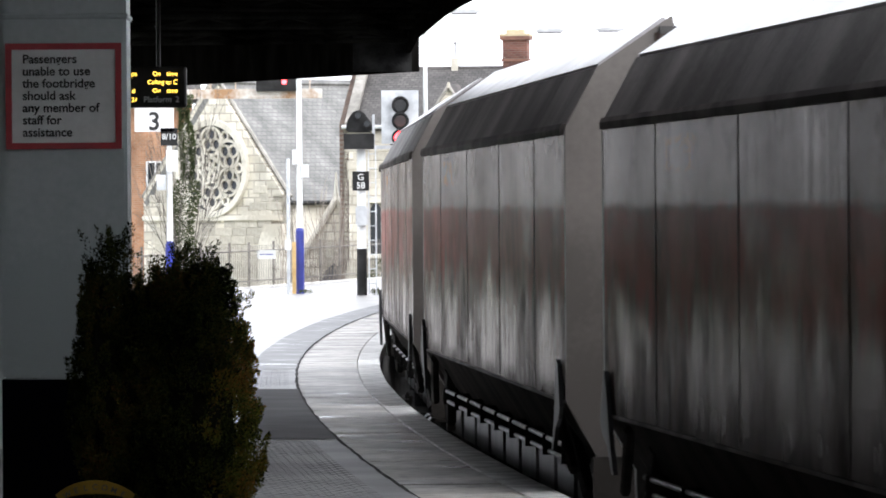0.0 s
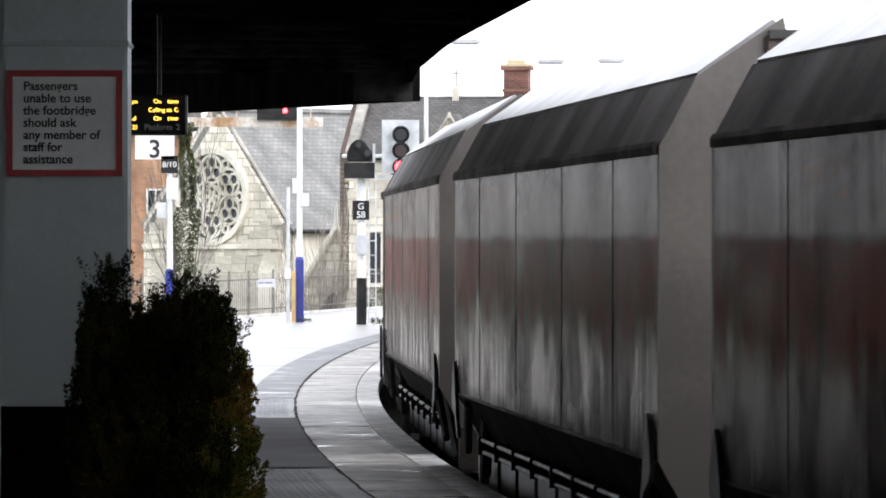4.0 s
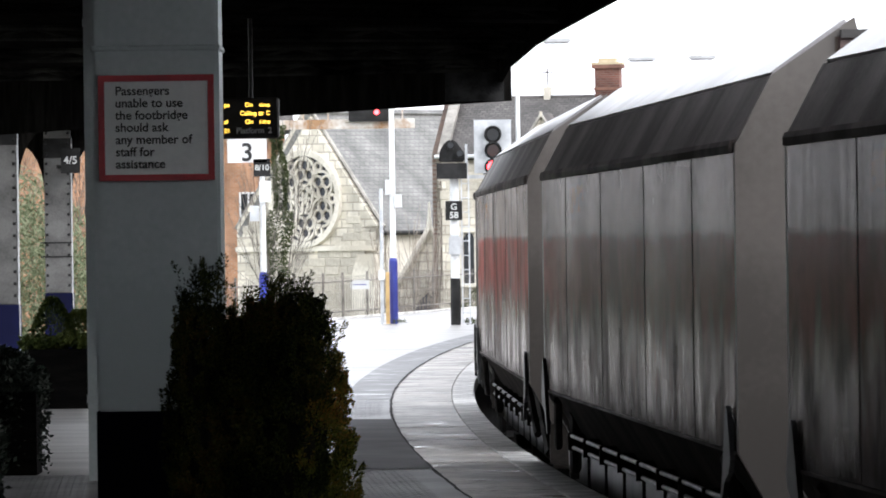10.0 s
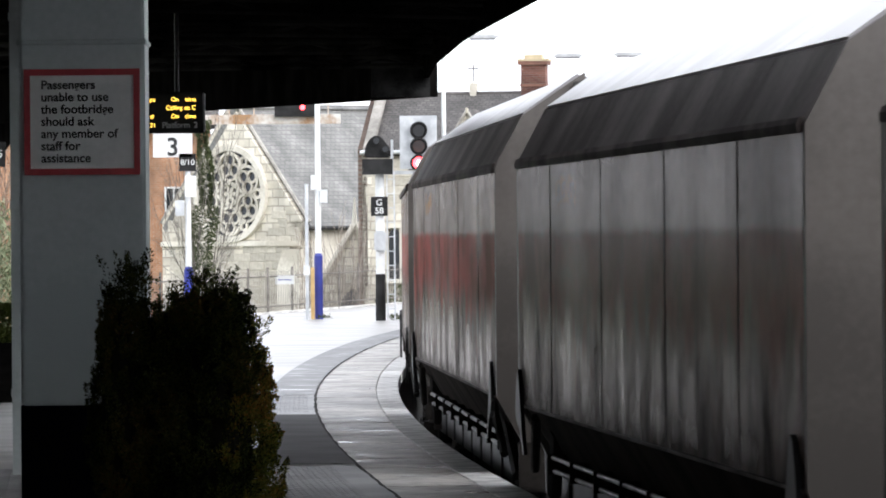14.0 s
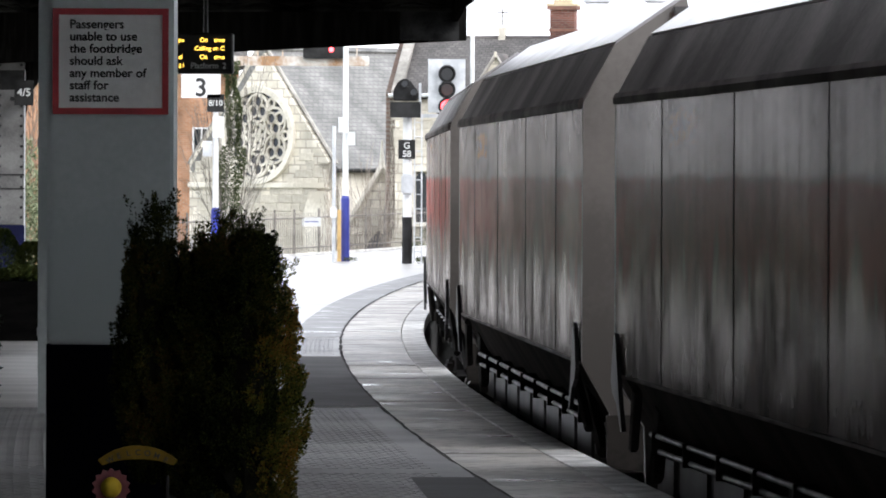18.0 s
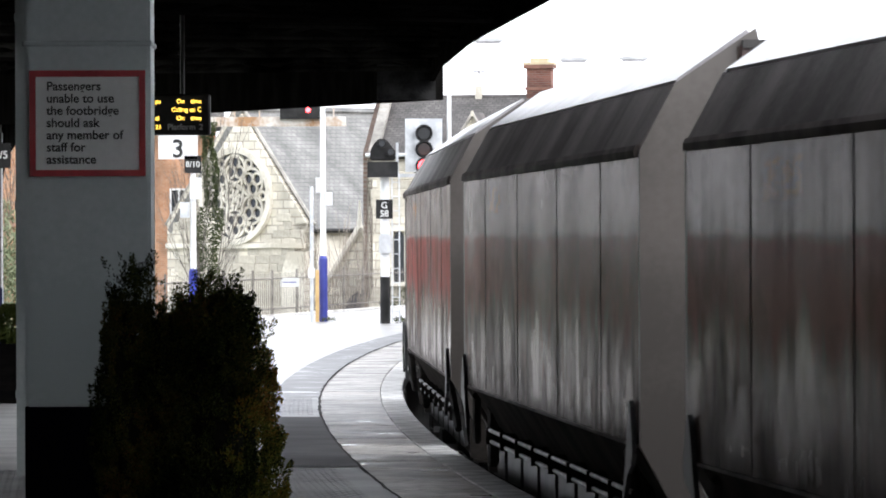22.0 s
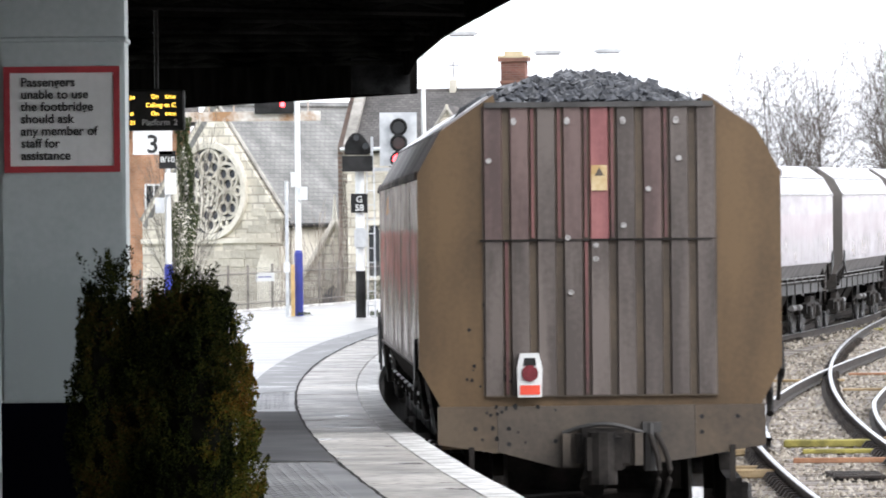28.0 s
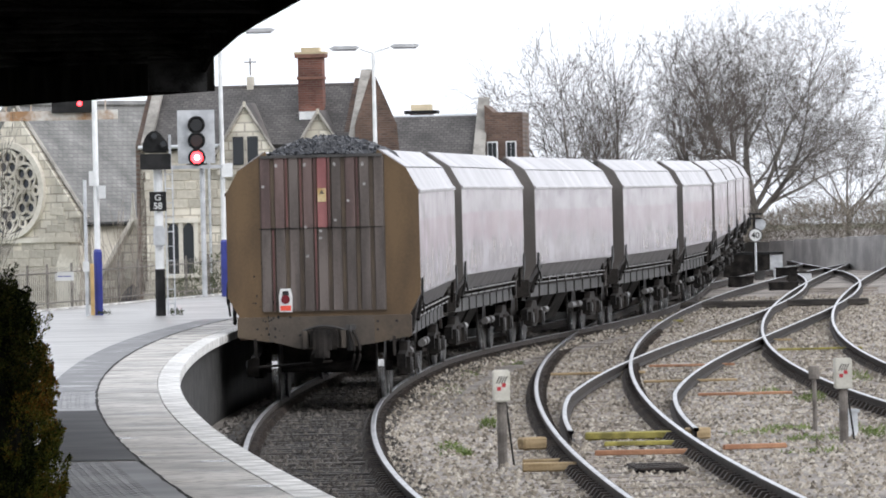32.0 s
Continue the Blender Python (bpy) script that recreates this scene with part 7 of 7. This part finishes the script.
G_FAR = -0.25 + rise(300)
bare_tree((37.3, 430, G_FAR), 17.2, 1.0, 0.75, 6, 21, M_TWIG, "large bare winter tree with a broad twiggy crown", wide=1.0, thin=0.007, bole=0.15)
bare_tree((30.8, 400, G_FAR), 14.2, 0.6, 0.34, 5, 7, M_TWIG_DARK, "dark bare winter tree with upright limbs", wide=0.95, thin=0.008, bole=0.12)
bare_tree((18.4, 300, G_FAR), 10.4, 0.8, 0.2, 5, 5, M_TWIG_DARK, "dark bare winter tree behind the train", wide=1.0, thin=0.0065, bole=0.22)
bare_tree((20.9, 320, G_FAR), 11.6, 0.7, 0.2, 4, 15, M_TWIG_DARK, "dark bare winter tree behind the train", wide=0.9, thin=0.0065, bole=0.22)
bare_tree((44.5, 445, G_FAR), 10.5, 0.9, 0.24, 5, 9, M_TWIG, "bare winter tree with spreading twigs", wide=1.0, thin=0.007, bole=0.2)
bare_tree((26.5, 410, G_FAR), 8.5, 0.7, 0.2, 5, 33, M_TWIG, "bare winter tree with grey twigs", wide=0.8, thin=0.007)


def scrub(name, at, sx, sy, h, count, material, seed, label, size=0.25, kind_cat="bush", thin=1.0):
    rng = random.Random(seed)
    s = thing(name, at, label, kind_cat)
    spr = []
    for _ in range(count):
        x, y = rng.uniform(-sx, sx), rng.uniform(-sy, sy)
        top = h * (0.55 + 0.45 * noise.noise((x * 1.2 / max(0.6, h), y / max(0.6, h), seed)) + 0.25 * (1 - (x / sx) ** 2))
        z = max(0.02, top) * rng.random() ** 0.6
        spr.append((Vector((x, y, z)), Vector((rng.gauss(0, 1), rng.gauss(0, 1), rng.gauss(0.8, 0.8))), size * rng.uniform(0.5, 1.3), size * rng.uniform(0.06, 0.16) * thin))
    leafy("foliage", spr, material, s)
    return s


M_PALEGREEN = leaf_mat("grey_green_leaf", ((0.07, 0.09, 0.05), (0.15, 0.175, 0.1), (0.27, 0.29, 0.19)), 0.8, 0.15)
M_TWIG_PALE = mat("pale_sapling_bark", (0.2, 0.17, 0.14), (0.34, 0.3, 0.26), 1.0, 0.9, 0, 0.2, 5)
M_HEDGE = leaf_mat("winter_hedge", ((0.1, 0.088, 0.072), (0.18, 0.16, 0.13), (0.27, 0.235, 0.19)), 0.8)
M_RUSSET = leaf_mat("russet_leaf", ((0.2, 0.08, 0.03), (0.35, 0.15, 0.06), (0.45, 0.25, 0.12)), 0.8)
M_WEED = leaf_mat("weed_leaf", ((0.06, 0.09, 0.02), (0.12, 0.17, 0.04), (0.2, 0.24, 0.08)), 0.7)
M_GREENERY = leaf_mat("evergreen_leaf", ((0.025, 0.037, 0.016), (0.055, 0.07, 0.03), (0.12, 0.13, 0.065)), 0.8, 0.1)
scrub("hedge", (37, 330, G_FAR), 15, 3, 2.9, 26000, M_HEDGE, 2, "tangled leafless hedge behind the wall", 0.6, "hedge", 0.22)
scrub("beech_hedge", (36.5, 312, G_FAR), 3.0, 1.2, 2.3, 1500, M_RUSSET, 3, "russet beech foliage behind the wall", 0.4)
scrub("laurel", (1.35, 150.0, -0.4), 1.3, 1.2, 2.6, 2600, M_GREENERY, 4, "green laurel bushes behind the railings", 0.16)
scrub("grass_tuft", (0.42, 117.1, base_z(117)), 0.1, 0.1, 0.1, 120, M_GREENERY, 5, "grass tuft at the signal's foot", 0.07, "grass")
scrub("grass_tuft", (-0.8, 119.0, base_z(119)), 0.1, 0.1, 0.08, 90, M_GREENERY, 6, "grass tuft at the lamp post's foot", 0.06, "grass")
# beyond the island platform on the far left
scrub("evergreen_thicket", (-9.2, 150, -3.0), 2.6, 2.5, 8.4, 30000, M_PALEGREEN, 8, "mixed evergreen thicket beyond the platform", 0.18, "thicket")
scrub("bramble_thicket", (-9.2, 140, -3.0), 2.2, 1.0, 5.6, 9000, M_GREENERY, 9, "dark bramble thicket beyond the platform", 0.2, "thicket")
bare_tree((-8.9, 158, -3.0), 9.0, 0.6, 0.1, 4, 41, M_TWIG_RED, "bare russet tree beyond the platform", wide=0.8, thin=0.007)


def ivy_tree():
    """A thin tree wrapped in ivy beside the church gable."""
    t, _ = bare_tree((-3.1, 130.5, -0.5), 6.3, 0.4, 0.05, 3, 51, M_TWIG, "thin ivy-wrapped tree before the church", wide=0.6, thin=0.005)
    rng = random.Random(6)
    spr = []
    for _ in range(7500):
        z = rng.uniform(0.6, 5.2)
        r = max(0.04, (0.22 if z < 3.6 else 0.13) + 0.14 * noise.noise((z * 2, 1, 1)))
        a = rng.uniform(0, 6.28)
        spr.append((Vector((r * math.cos(a) * rng.random() ** 0.4 + 0.05 * math.sin(z * 2), r * math.sin(a), z)), Vector((math.cos(a), math.sin(a), rng.gauss(0, 0.6))), rng.uniform(0.03, 0.07), rng.uniform(0.012, 0.022)))
    leafy("ivy", spr, M_GREENERY, t, "dull green ivy")


ivy_tree()
for sx, sy, sh, sd in ((-1.05, 131.5, 2.3, 61), (-0.5, 132.8, 2.7, 62), (-0.25, 134.0, 2.5, 63), (-0.75, 131.2, 2.6, 64), (-1.3, 129.9, 2.0, 65)):
    bare_tree((sx, sy + 0.8, -0.4), sh + 1.0, 0.3, 0.018, 2, sd, M_TWIG_PALE, "slender leafless sapling behind the railings", wide=0.7, thin=0.005)

# ---- sleepers, stones and lineside things ----
def sleepers(parent_name, pts, label, limit=300, drop=0.042, material=None, climb=rise):
    base = tagged(new(parent_name), label, "sleepers", kind="structure")
    rng = random.Random(len(pts))
    me = SLEEP.get(drop)
    if me is None:
        bm = bm_new()
        half = 0.98 if drop == 0.0 else 1.25   # the platform line's sleeper ends lie under ballast
        box(bm, (-half, -0.125, -0.13), (half, 0.125, 0.0))
        bmesh.ops.bevel(bm, geom=list(bm.edges), offset=0.015, segments=1, affect="EDGES")
        me = SLEEP[drop] = mesh_of("sleeper", bm, material or M_SLEEPER)
    for x, y, h in pts[:limit]:
        shared("sleeper", me, base, Matrix.Translation((x + rng.uniform(-0.03, 0.03), y, -0.17 - drop + climb(y) + rng.uniform(-0.01, 0.01))) @ Matrix.Rotation(-h + rng.uniform(-0.02, 0.02), 4, "Z"))


SLEEP = {}
# dark sleeper colour takes in the shade beneath the train
M_SLEEPER_DARK = mat("dark_sleeper", (0.018, 0.016, 0.014), (0.06, 0.052, 0.045), 3, 0.9, 0, 0.5, stretch=(0.5, 4, 4), vary=0.35)
sleepers("sleeper_row", main_points(24, 190, 0.65), "dark timber sleepers under the platform line", drop=0.0, material=M_SLEEPER_DARK, climb=line_rise)
sleepers("sleeper_row", way_points(track_two, 58, 190, 0.65), "weathered timber sleepers under the second line")
sleepers("sleeper_row", way_points(track_branch, 92, 200, 0.7), "weathered timber sleepers under the crossover")
sleepers("sleeper_row", way_points(track_three, 66, 200, 0.7), "weathered timber sleepers under the third line")


def fasteners():
    """Chairs that hold the rails to the sleepers."""
    bm_v, bm_f = [], []
    for pts, climb in ((main_points(24, 150, 0.65), line_rise), (way_points(track_two, 58, 150, 0.65), rise), (way_points(track_three, 66, 130, 0.7), rise)):
        for x, y, h in pts:
            for o in (-0.7525, 0.7525):
                cx, cy = x + o * math.cos(h), y - o * math.sin(h)
                k = len(bm_v)
                z = climb(y)
                for dx, dy, dz in ((-0.16, -0.08, -0.17), (0.16, -0.08, -0.17), (0.16, 0.08, -0.17), (-0.16, 0.08, -0.17), (-0.1, -0.07, -0.09), (0.1, -0.07, -0.09), (0.1, 0.07, -0.09), (-0.1, 0.07, -0.09)):
                    bm_v.append((cx + dx, cy + dy, dz + z))
                bm_f += [tuple(k + i for i in q) for q in ((4, 5, 6, 7), (0, 1, 5, 4), (1, 2, 6, 5), (2, 3, 7, 6), (3, 0, 4, 7))]
    me = bpy.data.meshes.new("rail_chairs")
    me.from_pydata(bm_v, [], bm_f)
    me.materials.append(M_RUST)
    tagged(new("rail_chairs", me), "rusty cast rail chairs on the sleepers", "rail chairs", kind="stuff")


fasteners()


def stones():
    """Loose ballast stones over the ground beside and between the lines."""
    rng = np.random.default_rng(4)
    n = 70000
    y = 58 + 130 * rng.random(n) ** 1.35
    lo = np.interp(y, LINE_Y, LINE_X) + 0.86
    x = lo + (11.5 + 0.03 * y) * rng.random(n) ** 1.1
    lo2 = np.interp(y, LINE_Y, LINE_X)
    inner = rng.random(n) < 0.12
    x = np.where(inner, lo2 + rng.uniform(-1.3, 1.1, n), x)
    r = rng.uniform(0.015, 0.038, n) * (1 + 0.004 * (y - 58))
    z = np.where(inner | (x - lo2 < 1.7), np.array([line_rise(v) for v in y]) + 0.03, np.array([rise(v) for v in y])) - 0.21 + r * 0.4
    octa = np.array(((1, 0, 0), (-1, 0, 0), (0, 1, 0), (0, -1, 0), (0, 0, 1), (0, 0, -0.4)), float)
    v = octa[None] * r[:, None, None] * rng.uniform(0.6, 1.35, (n, 6, 1))
    a = rng.uniform(0, 6.28, n)
    c, s = np.cos(a)[:, None], np.sin(a)[:, None]
    vx, vy = v[..., 0] * c - v[..., 1] * s, v[..., 0] * s + v[..., 1] * c
    v = np.stack((vx + x[:, None], vy + y[:, None], v[..., 2] + z[:, None]), -1).reshape(-1, 3)
    tri = np.array(((0, 2, 4), (2, 1, 4), (1, 3, 4), (3, 0, 4)))
    for name, pick, m, label in (("ballast_stones", ~inner, M_STONES, "loose pale grey and pinkish ballast stones"), ("oily_stones", inner, M_STONES_DARK, "ballast stones between the rails, darkened for oil and train shade")):
        idx = np.nonzero(pick)[0]
        vv = v.reshape(n, 6, 3)[idx].reshape(-1, 3)
        f = (tri[None] + (np.arange(len(idx)) * 6)[:, None, None]).reshape(-1, 3)
        me = bpy.data.meshes.new(name)
        me.from_pydata(vv.tolist(), [], f.tolist())
        me.materials.append(m)
        tagged(new(name, me), label, "ballast", kind="stuff")


def island_mat(name, cols, rough=0.9):
    ma = bpy.data.materials.new(name)
    ma.use_nodes = True
    n, l = ma.node_tree.nodes, ma.node_tree.links
    g = n.new("ShaderNodeNewGeometry")
    r = n.new("ShaderNodeValToRGB")
    e = r.color_ramp.elements
    e[0].color, e[1].color = (*cols[0], 1), (*cols[-1], 1)
    for i, c in enumerate(cols[1:-1]):
        k = e.new((i + 1) / (len(cols) - 1))
        k.color = (*c, 1)
    l.new(g.outputs["Random Per Island"], r.inputs[0])
    l.new(r.outputs[0], n["Principled BSDF"].inputs["Base Color"])
    n["Principled BSDF"].inputs["Roughness"].default_value = rough
    return ma


M_STONES = island_mat("ballast_stones", ((0.07, 0.058, 0.045), (0.2, 0.172, 0.135), (0.3, 0.264, 0.213), (0.44, 0.405, 0.345)))
# stones darkened for oil and for the shade beneath the train
M_STONES_DARK = island_mat("oily_stones", ((0.02, 0.017, 0.014), (0.05, 0.044, 0.037), (0.11, 0.098, 0.085)))
stones()
M_CONCRETE = mat("old_concrete", (0.36, 0.35, 0.34), (0.56, 0.55, 0.53), 1.0, 0.85, 0, 0.3, 12)
M_POSTWOOD = mat("grey_post", (0.09, 0.08, 0.07), (0.2, 0.18, 0.16), 4, 0.9, 0, 0.3)
M_TIMBER = mat("fresh_timber", (0.24, 0.17, 0.085), (0.4, 0.3, 0.17), 4, 0.8, 0, 0.2, stretch=(0.5, 4, 4))
M_ORANGEPIPE = mat("orange_duct", (0.26, 0.12, 0.06), (0.42, 0.22, 0.12), 3, 0.6, 0, 0.1)
M_LICHEN = mat("yellow_planks", (0.16, 0.14, 0.035), (0.32, 0.28, 0.07), 5, 0.85, 0, 0.2)


def marker_box(x, y, top, w, h, seed):
    g = -0.25 + rise(y)
    b = thing("phone_marker_box", (x, y, g), "pale signal box on a post, striped and red-marked", "signal box", "lineside boxes on posts")
    part("post", rod(bm_new(), (0, 0, 0), (0, 0, top - h - g), 0.055, n=10), M_POSTWOOD, b, "grey-brown post")
    bm = bm_new()
    box(bm, (-w / 2, -0.1, top - h - g), (w / 2, 0.1, top - g))
    bmesh.ops.bevel(bm, geom=list(bm.edges), offset=0.015, segments=2, affect="EDGES")
    part("case", bm, M_BOXWHITE, b, "off-white case")
    z = top - g
    for k in range(4):
        x0 = -0.05 + k * 0.028
        bm = bm_new()
        prism(bm, [(x0 - 0.012, z - 0.15), (x0, z - 0.15), (x0 + 0.035, z - 0.07), (x0 + 0.023, z - 0.07)], -0.104, -0.1)
        part("stripe", bm, M_INK, b, "black stripe")
    for a, c in ((-0.03, 0.21), (0.025, 0.17)):
        part("red_mark", box(bm_new(), (a - 0.022, -0.104, z - c - 0.022), (a + 0.022, -0.1, z - c + 0.022)), M_SIGNRED, b, "red square mark")
    part("cable", rod(bm_new(), (0.05, 0.02, z - h), (0.13, 0.05, 0.02), 0.012, n=6), M_BLACK, b)


M_BOXWHITE = mat("off_white_case", (0.42, 0.405, 0.35), (0.56, 0.545, 0.48), 5, 0.6, 0, 0.08)
marker_box(3.9, 78.5, 0.87, 0.19, 0.36, 1)
marker_box(8.26, 83.7, 0.81, 0.21, 0.37, 2)
g = -0.25 + rise(88)
tp = thing("marker_post", (8.33, 88.1, g), "short grey post with a round top beside the track", "post")
part("shaft", rod(bm_new(), (0, 0, 0), (0, 0, 0.72), 0.028, n=8), M_POSTWOOD, tp)
part("cap", rod(bm_new(), (0, 0, 0.7), (0, 0, 0.86), 0.07, n=10), M_POSTWOOD, tp)
jb = thing("cable_box", (8.55, 86.0, -0.25 + rise(86)), "small grey cable box on the ballast", "box")
part("case", box(bm_new(), (-0.1, -0.1, 0), (0.1, 0.1, 0.33)), M_SIGGREY, jb)
part("lid", box(bm_new(), (-0.12, -0.12, 0.33), (0.12, 0.12, 0.37)), M_SIGGREY, jb)


def speed_sign():
    y = 217.9
    g = -0.25 + rise(y)
    s = thing("speed_sign", (18.86, y, g), "round white speed sign reading forty on a post", "sign")
    part("post", rod(bm_new(), (0, 0, 0), (0, 0, 1.96 - g), 0.04, n=8), M_SIGGREY, s)
    part("rim", rod(bm_new(), (0, -0.05, 1.96 - g), (0, -0.03, 1.96 - g), 0.22, n=28), M_INK, s, "black rim")
    part("disc", rod(bm_new(), (0, -0.06, 1.96 - g), (0, -0.04, 1.96 - g), 0.19, n=28), M_SIGNWHITE, s, "white disc")
    lettering("lettering", "40", 0.26, M_INK, s, pose(0, -0.065, 1.87 - g, 90, 0, 0), align="CENTER")
    for zz in (2.46, 2.6):
        part("rack", box(bm_new(), (-0.23, -0.03, zz - g), (0.22, 0.05, zz - g + 0.05)), M_BLACK, s)
    part("rack_post", rod(bm_new(), (-0.02, 0.05, 0), (-0.02, 0.05, 2.65 - g), 0.04, n=8), M_FRAME, s)
    part("sign_back", rod(bm_new(), (0.16, 0.1, 2.3 - g), (0.16, 0.12, 2.3 - g), 0.19, n=24), M_SIGGREY, s, "grey back of a round sign")
    c = thing("equipment_cabinet", (18.86, y + 3, g), "long dark lineside equipment cabinet", "cabinet")
    part("body", box(bm_new(), (-0.75, -0.25, 0), (0.68, 0.25, 1.34 - g)), M_FRAME, c)
    part("roof", box(bm_new(), (-0.8, -0.3, 1.34 - g), (1.12, 0.3, 1.42 - g)), M_BLACK, c)
    d = thing("equipment_cabinet", (19.74, y + 3, g), "pale blue-grey lineside cabinet", "cabinet")
    part("case", box(bm_new(), (-0.19, -0.25, 0), (0.21, 0.25, 1.33 - g)), M_SIGGREY, d)
    part("plinth", box(bm_new(), (-0.21, -0.27, 0), (0.23, 0.27, 0.06)), M_FRAME, d)
    for dx, dy, w, h, m in ((0.55, -2, 0.18, 0.3, M_SIGGREY), (-0.15, -3, 0.14, 0.28, M_SOLE)):
        q = thing("cable_box", (18.86 + dx, y + dy, -0.25 + rise(y + dy)), "small grey lineside cable box", "box")
        part("case", box(bm_new(), (-w, -0.15, 0), (w, 0.15, h)), m, q)
        part("lid", box(bm_new(), (-w - 0.02, -0.17, h), (w + 0.02, 0.17, h + 0.03)), m, q)
    for k, (dx, dy, w, h) in enumerate(((-1.6, -14, 0.35, 0.3), (0.2, -9, 0.3, 0.45), (-0.9, -20, 0.4, 0.22), (0.9, -5, 0.4, 0.25))):
        e = thing("point_motor", (18.8 + dx, y + dy, -0.25 + rise(y + dy)), "small dark trackside point machine", "machine", "trackside machines")
        part("case", box(bm_new(), (-w, -0.25, 0), (w, 0.25, h)), (M_FRAME, M_FRAME, M_FRAME, M_SIGGREY)[k], e)
        part("cover", box(bm_new(), (-w - 0.02, -0.27, h), (w + 0.02, 0.27, h + 0.05)), M_FRAME, e)


speed_sign()


def retaining_wall():
    w = thing("concrete_wall", (0, 0, 0), "long weathered grey concrete panel wall beside the line", "wall")
    a, b = Vector((20.6, 250, 0)), Vector((27.5, 196, 0))
    d = b - a
    n = 14
    for k in range(n):
        p, q = a + d * (k / n), a + d * ((k + 0.985) / n)
        o = Vector((d.y, -d.x, 0)).normalized() * 0.12
        z0, z1 = -0.3 + rise(p.y), 1.72 - 0.28 * abs(k - 2) / n
        z1 = 1.62 + 0.55 * k / n
        bm = bm_new()
        grown(bm, [v + Vector((0, 0, z)) for z in (z0, z1) for v in (p, q, q + o, p + o)], ((0, 1, 2, 3), (7, 6, 5, 4), (0, 4, 5, 1), (1, 5, 6, 2), (2, 6, 7, 3), (3, 7, 4, 0)))
        part("panel", bm, M_CONCRETE, w)


retaining_wall()


def across(name, x, y, w, d, h, material, turn, label, cat, z=-0.17):
    t = thing(name, (x, y, z + rise(y)), label, cat, turn=turn)
    bm = bm_new()
    box(bm, (-w / 2, -d / 2, 0), (w / 2, d / 2, h))
    bmesh.ops.bevel(bm, geom=list(bm.edges), offset=min(w, d, h) * 0.15, segments=1, affect="EDGES")
    part("body", bm, material, t)
    return t


across("plank", 5.8, 85.6, 1.05, 0.35, 0.09, M_LICHEN, -6, "lichen-yellow plank between the rails", "plank")
across("plank", 5.85, 83.2, 1.0, 0.25, 0.05, M_LICHEN, -6, "lichen-yellow plank between the rails", "plank")
across("duct", 5.6, 79.9, 1.15, 0.09, 0.06, M_ORANGEPIPE, -6, "orange cable duct across the track", "duct")
across("duct", 6.95, 81.0, 0.75, 0.09, 0.06, M_ORANGEPIPE, 10, "orange cable duct across the track", "duct")
across("duct", 4.25, 75.3, 0.6, 0.14, 0.1, M_TIMBER, -4, "weathered timber across the track", "plank")
across("timber", 4.45, 82.5, 0.3, 0.22, 0.15, M_TIMBER, 20, "fresh timber block beside the switch", "timber")
across("timber", 6.6, 85.0, 0.28, 0.22, 0.14, M_TIMBER, 15, "fresh timber block beside the switch", "timber")
across("timber", 4.35, 77.6, 0.55, 0.12, 0.06, M_TIMBER, -4, "fresh timber strip in the ballast", "timber")
across("timber", 7.5, 118, 1.6, 0.2, 0.04, M_TIMBER, -3, "pale replacement sleeper in the ballast", "timber", -0.165)
across("timber", 8.6, 112, 1.5, 0.2, 0.04, M_TIMBER, -3, "pale replacement sleeper in the ballast", "timber", -0.165)
across("timber", 9.4, 122, 1.5, 0.2, 0.04, M_ORANGEPIPE, -3, "orange-stained replacement sleeper in the ballast", "timber", -0.165)
across("timber", 8.8, 104, 1.4, 0.2, 0.04, M_ORANGEPIPE, -3, "orange-stained replacement sleeper in the ballast", "timber", -0.165)
across("timber", 12.0, 140, 1.6, 0.2, 0.04, M_TIMBER, -3, "pale replacement sleeper in the ballast", "timber", -0.165)
across("timber", 12.6, 132, 1.6, 0.2, 0.04, M_LICHEN, -3, "yellowed replacement sleeper in the ballast", "timber", -0.165)
across("timber", 11.4, 160, 1.5, 0.3, 0.05, M_LICHEN, -3, "yellowed plank crossing over the track", "timber", -0.165)
across("cable_trough", 15.3, 174.6, 5.2, 0.5, 0.17, M_SLEEPER_DARK, -1, "dark cable trough across the lines", "trough")
gr = thing("drain_grating", (5.45, 75.9, -0.2 + rise(76)), "dark iron drain grating in the ballast", "grating")
part("frame", box(bm_new(), (-0.3, -0.9, 0), (0.3, 0.9, 0.03)), M_FRAME, gr)
for k in range(9):
    part("grate_bar", box(bm_new(), (-0.28, -0.85 + k * 0.2, 0.03), (0.28, -0.77 + k * 0.2, 0.05)), M_RUST, gr)
for k, (x, y, r, h) in enumerate(((3.48, 82.6, 0.15, 0.22), (3.66, 82.3, 0.09, 0.1), (4.41, 92.5, 0.1, 0.2), (9.26, 106.0, 0.3, 0.12), (7.5, 87.7, 0.35, 0.1), (7.95, 84.5, 0.32, 0.13), (8.68, 86.8, 0.28, 0.16), (8.9, 85.3, 0.2, 0.2), (7.6, 80.6, 0.35, 0.08), (8.06, 88.9, 0.3, 0.12), (6.5, 128.0, 0.25, 0.2), (0.55, 70.5, 0.2, 0.14), (0.45, 67.0, 0.12, 0.1), (4.6, 110, 0.25, 0.2), (5.3, 120, 0.3, 0.2), (9.5, 101, 0.2, 0.2), (11.2, 112, 0.3, 0.25))):
    scrub("grass_tuft", (x, y, -0.26 + rise(y)), r, r, h, 260, M_WEED, 70 + k, "green weeds in the ballast", 0.07, "weeds")


def motions():
    train_motion()


motions()
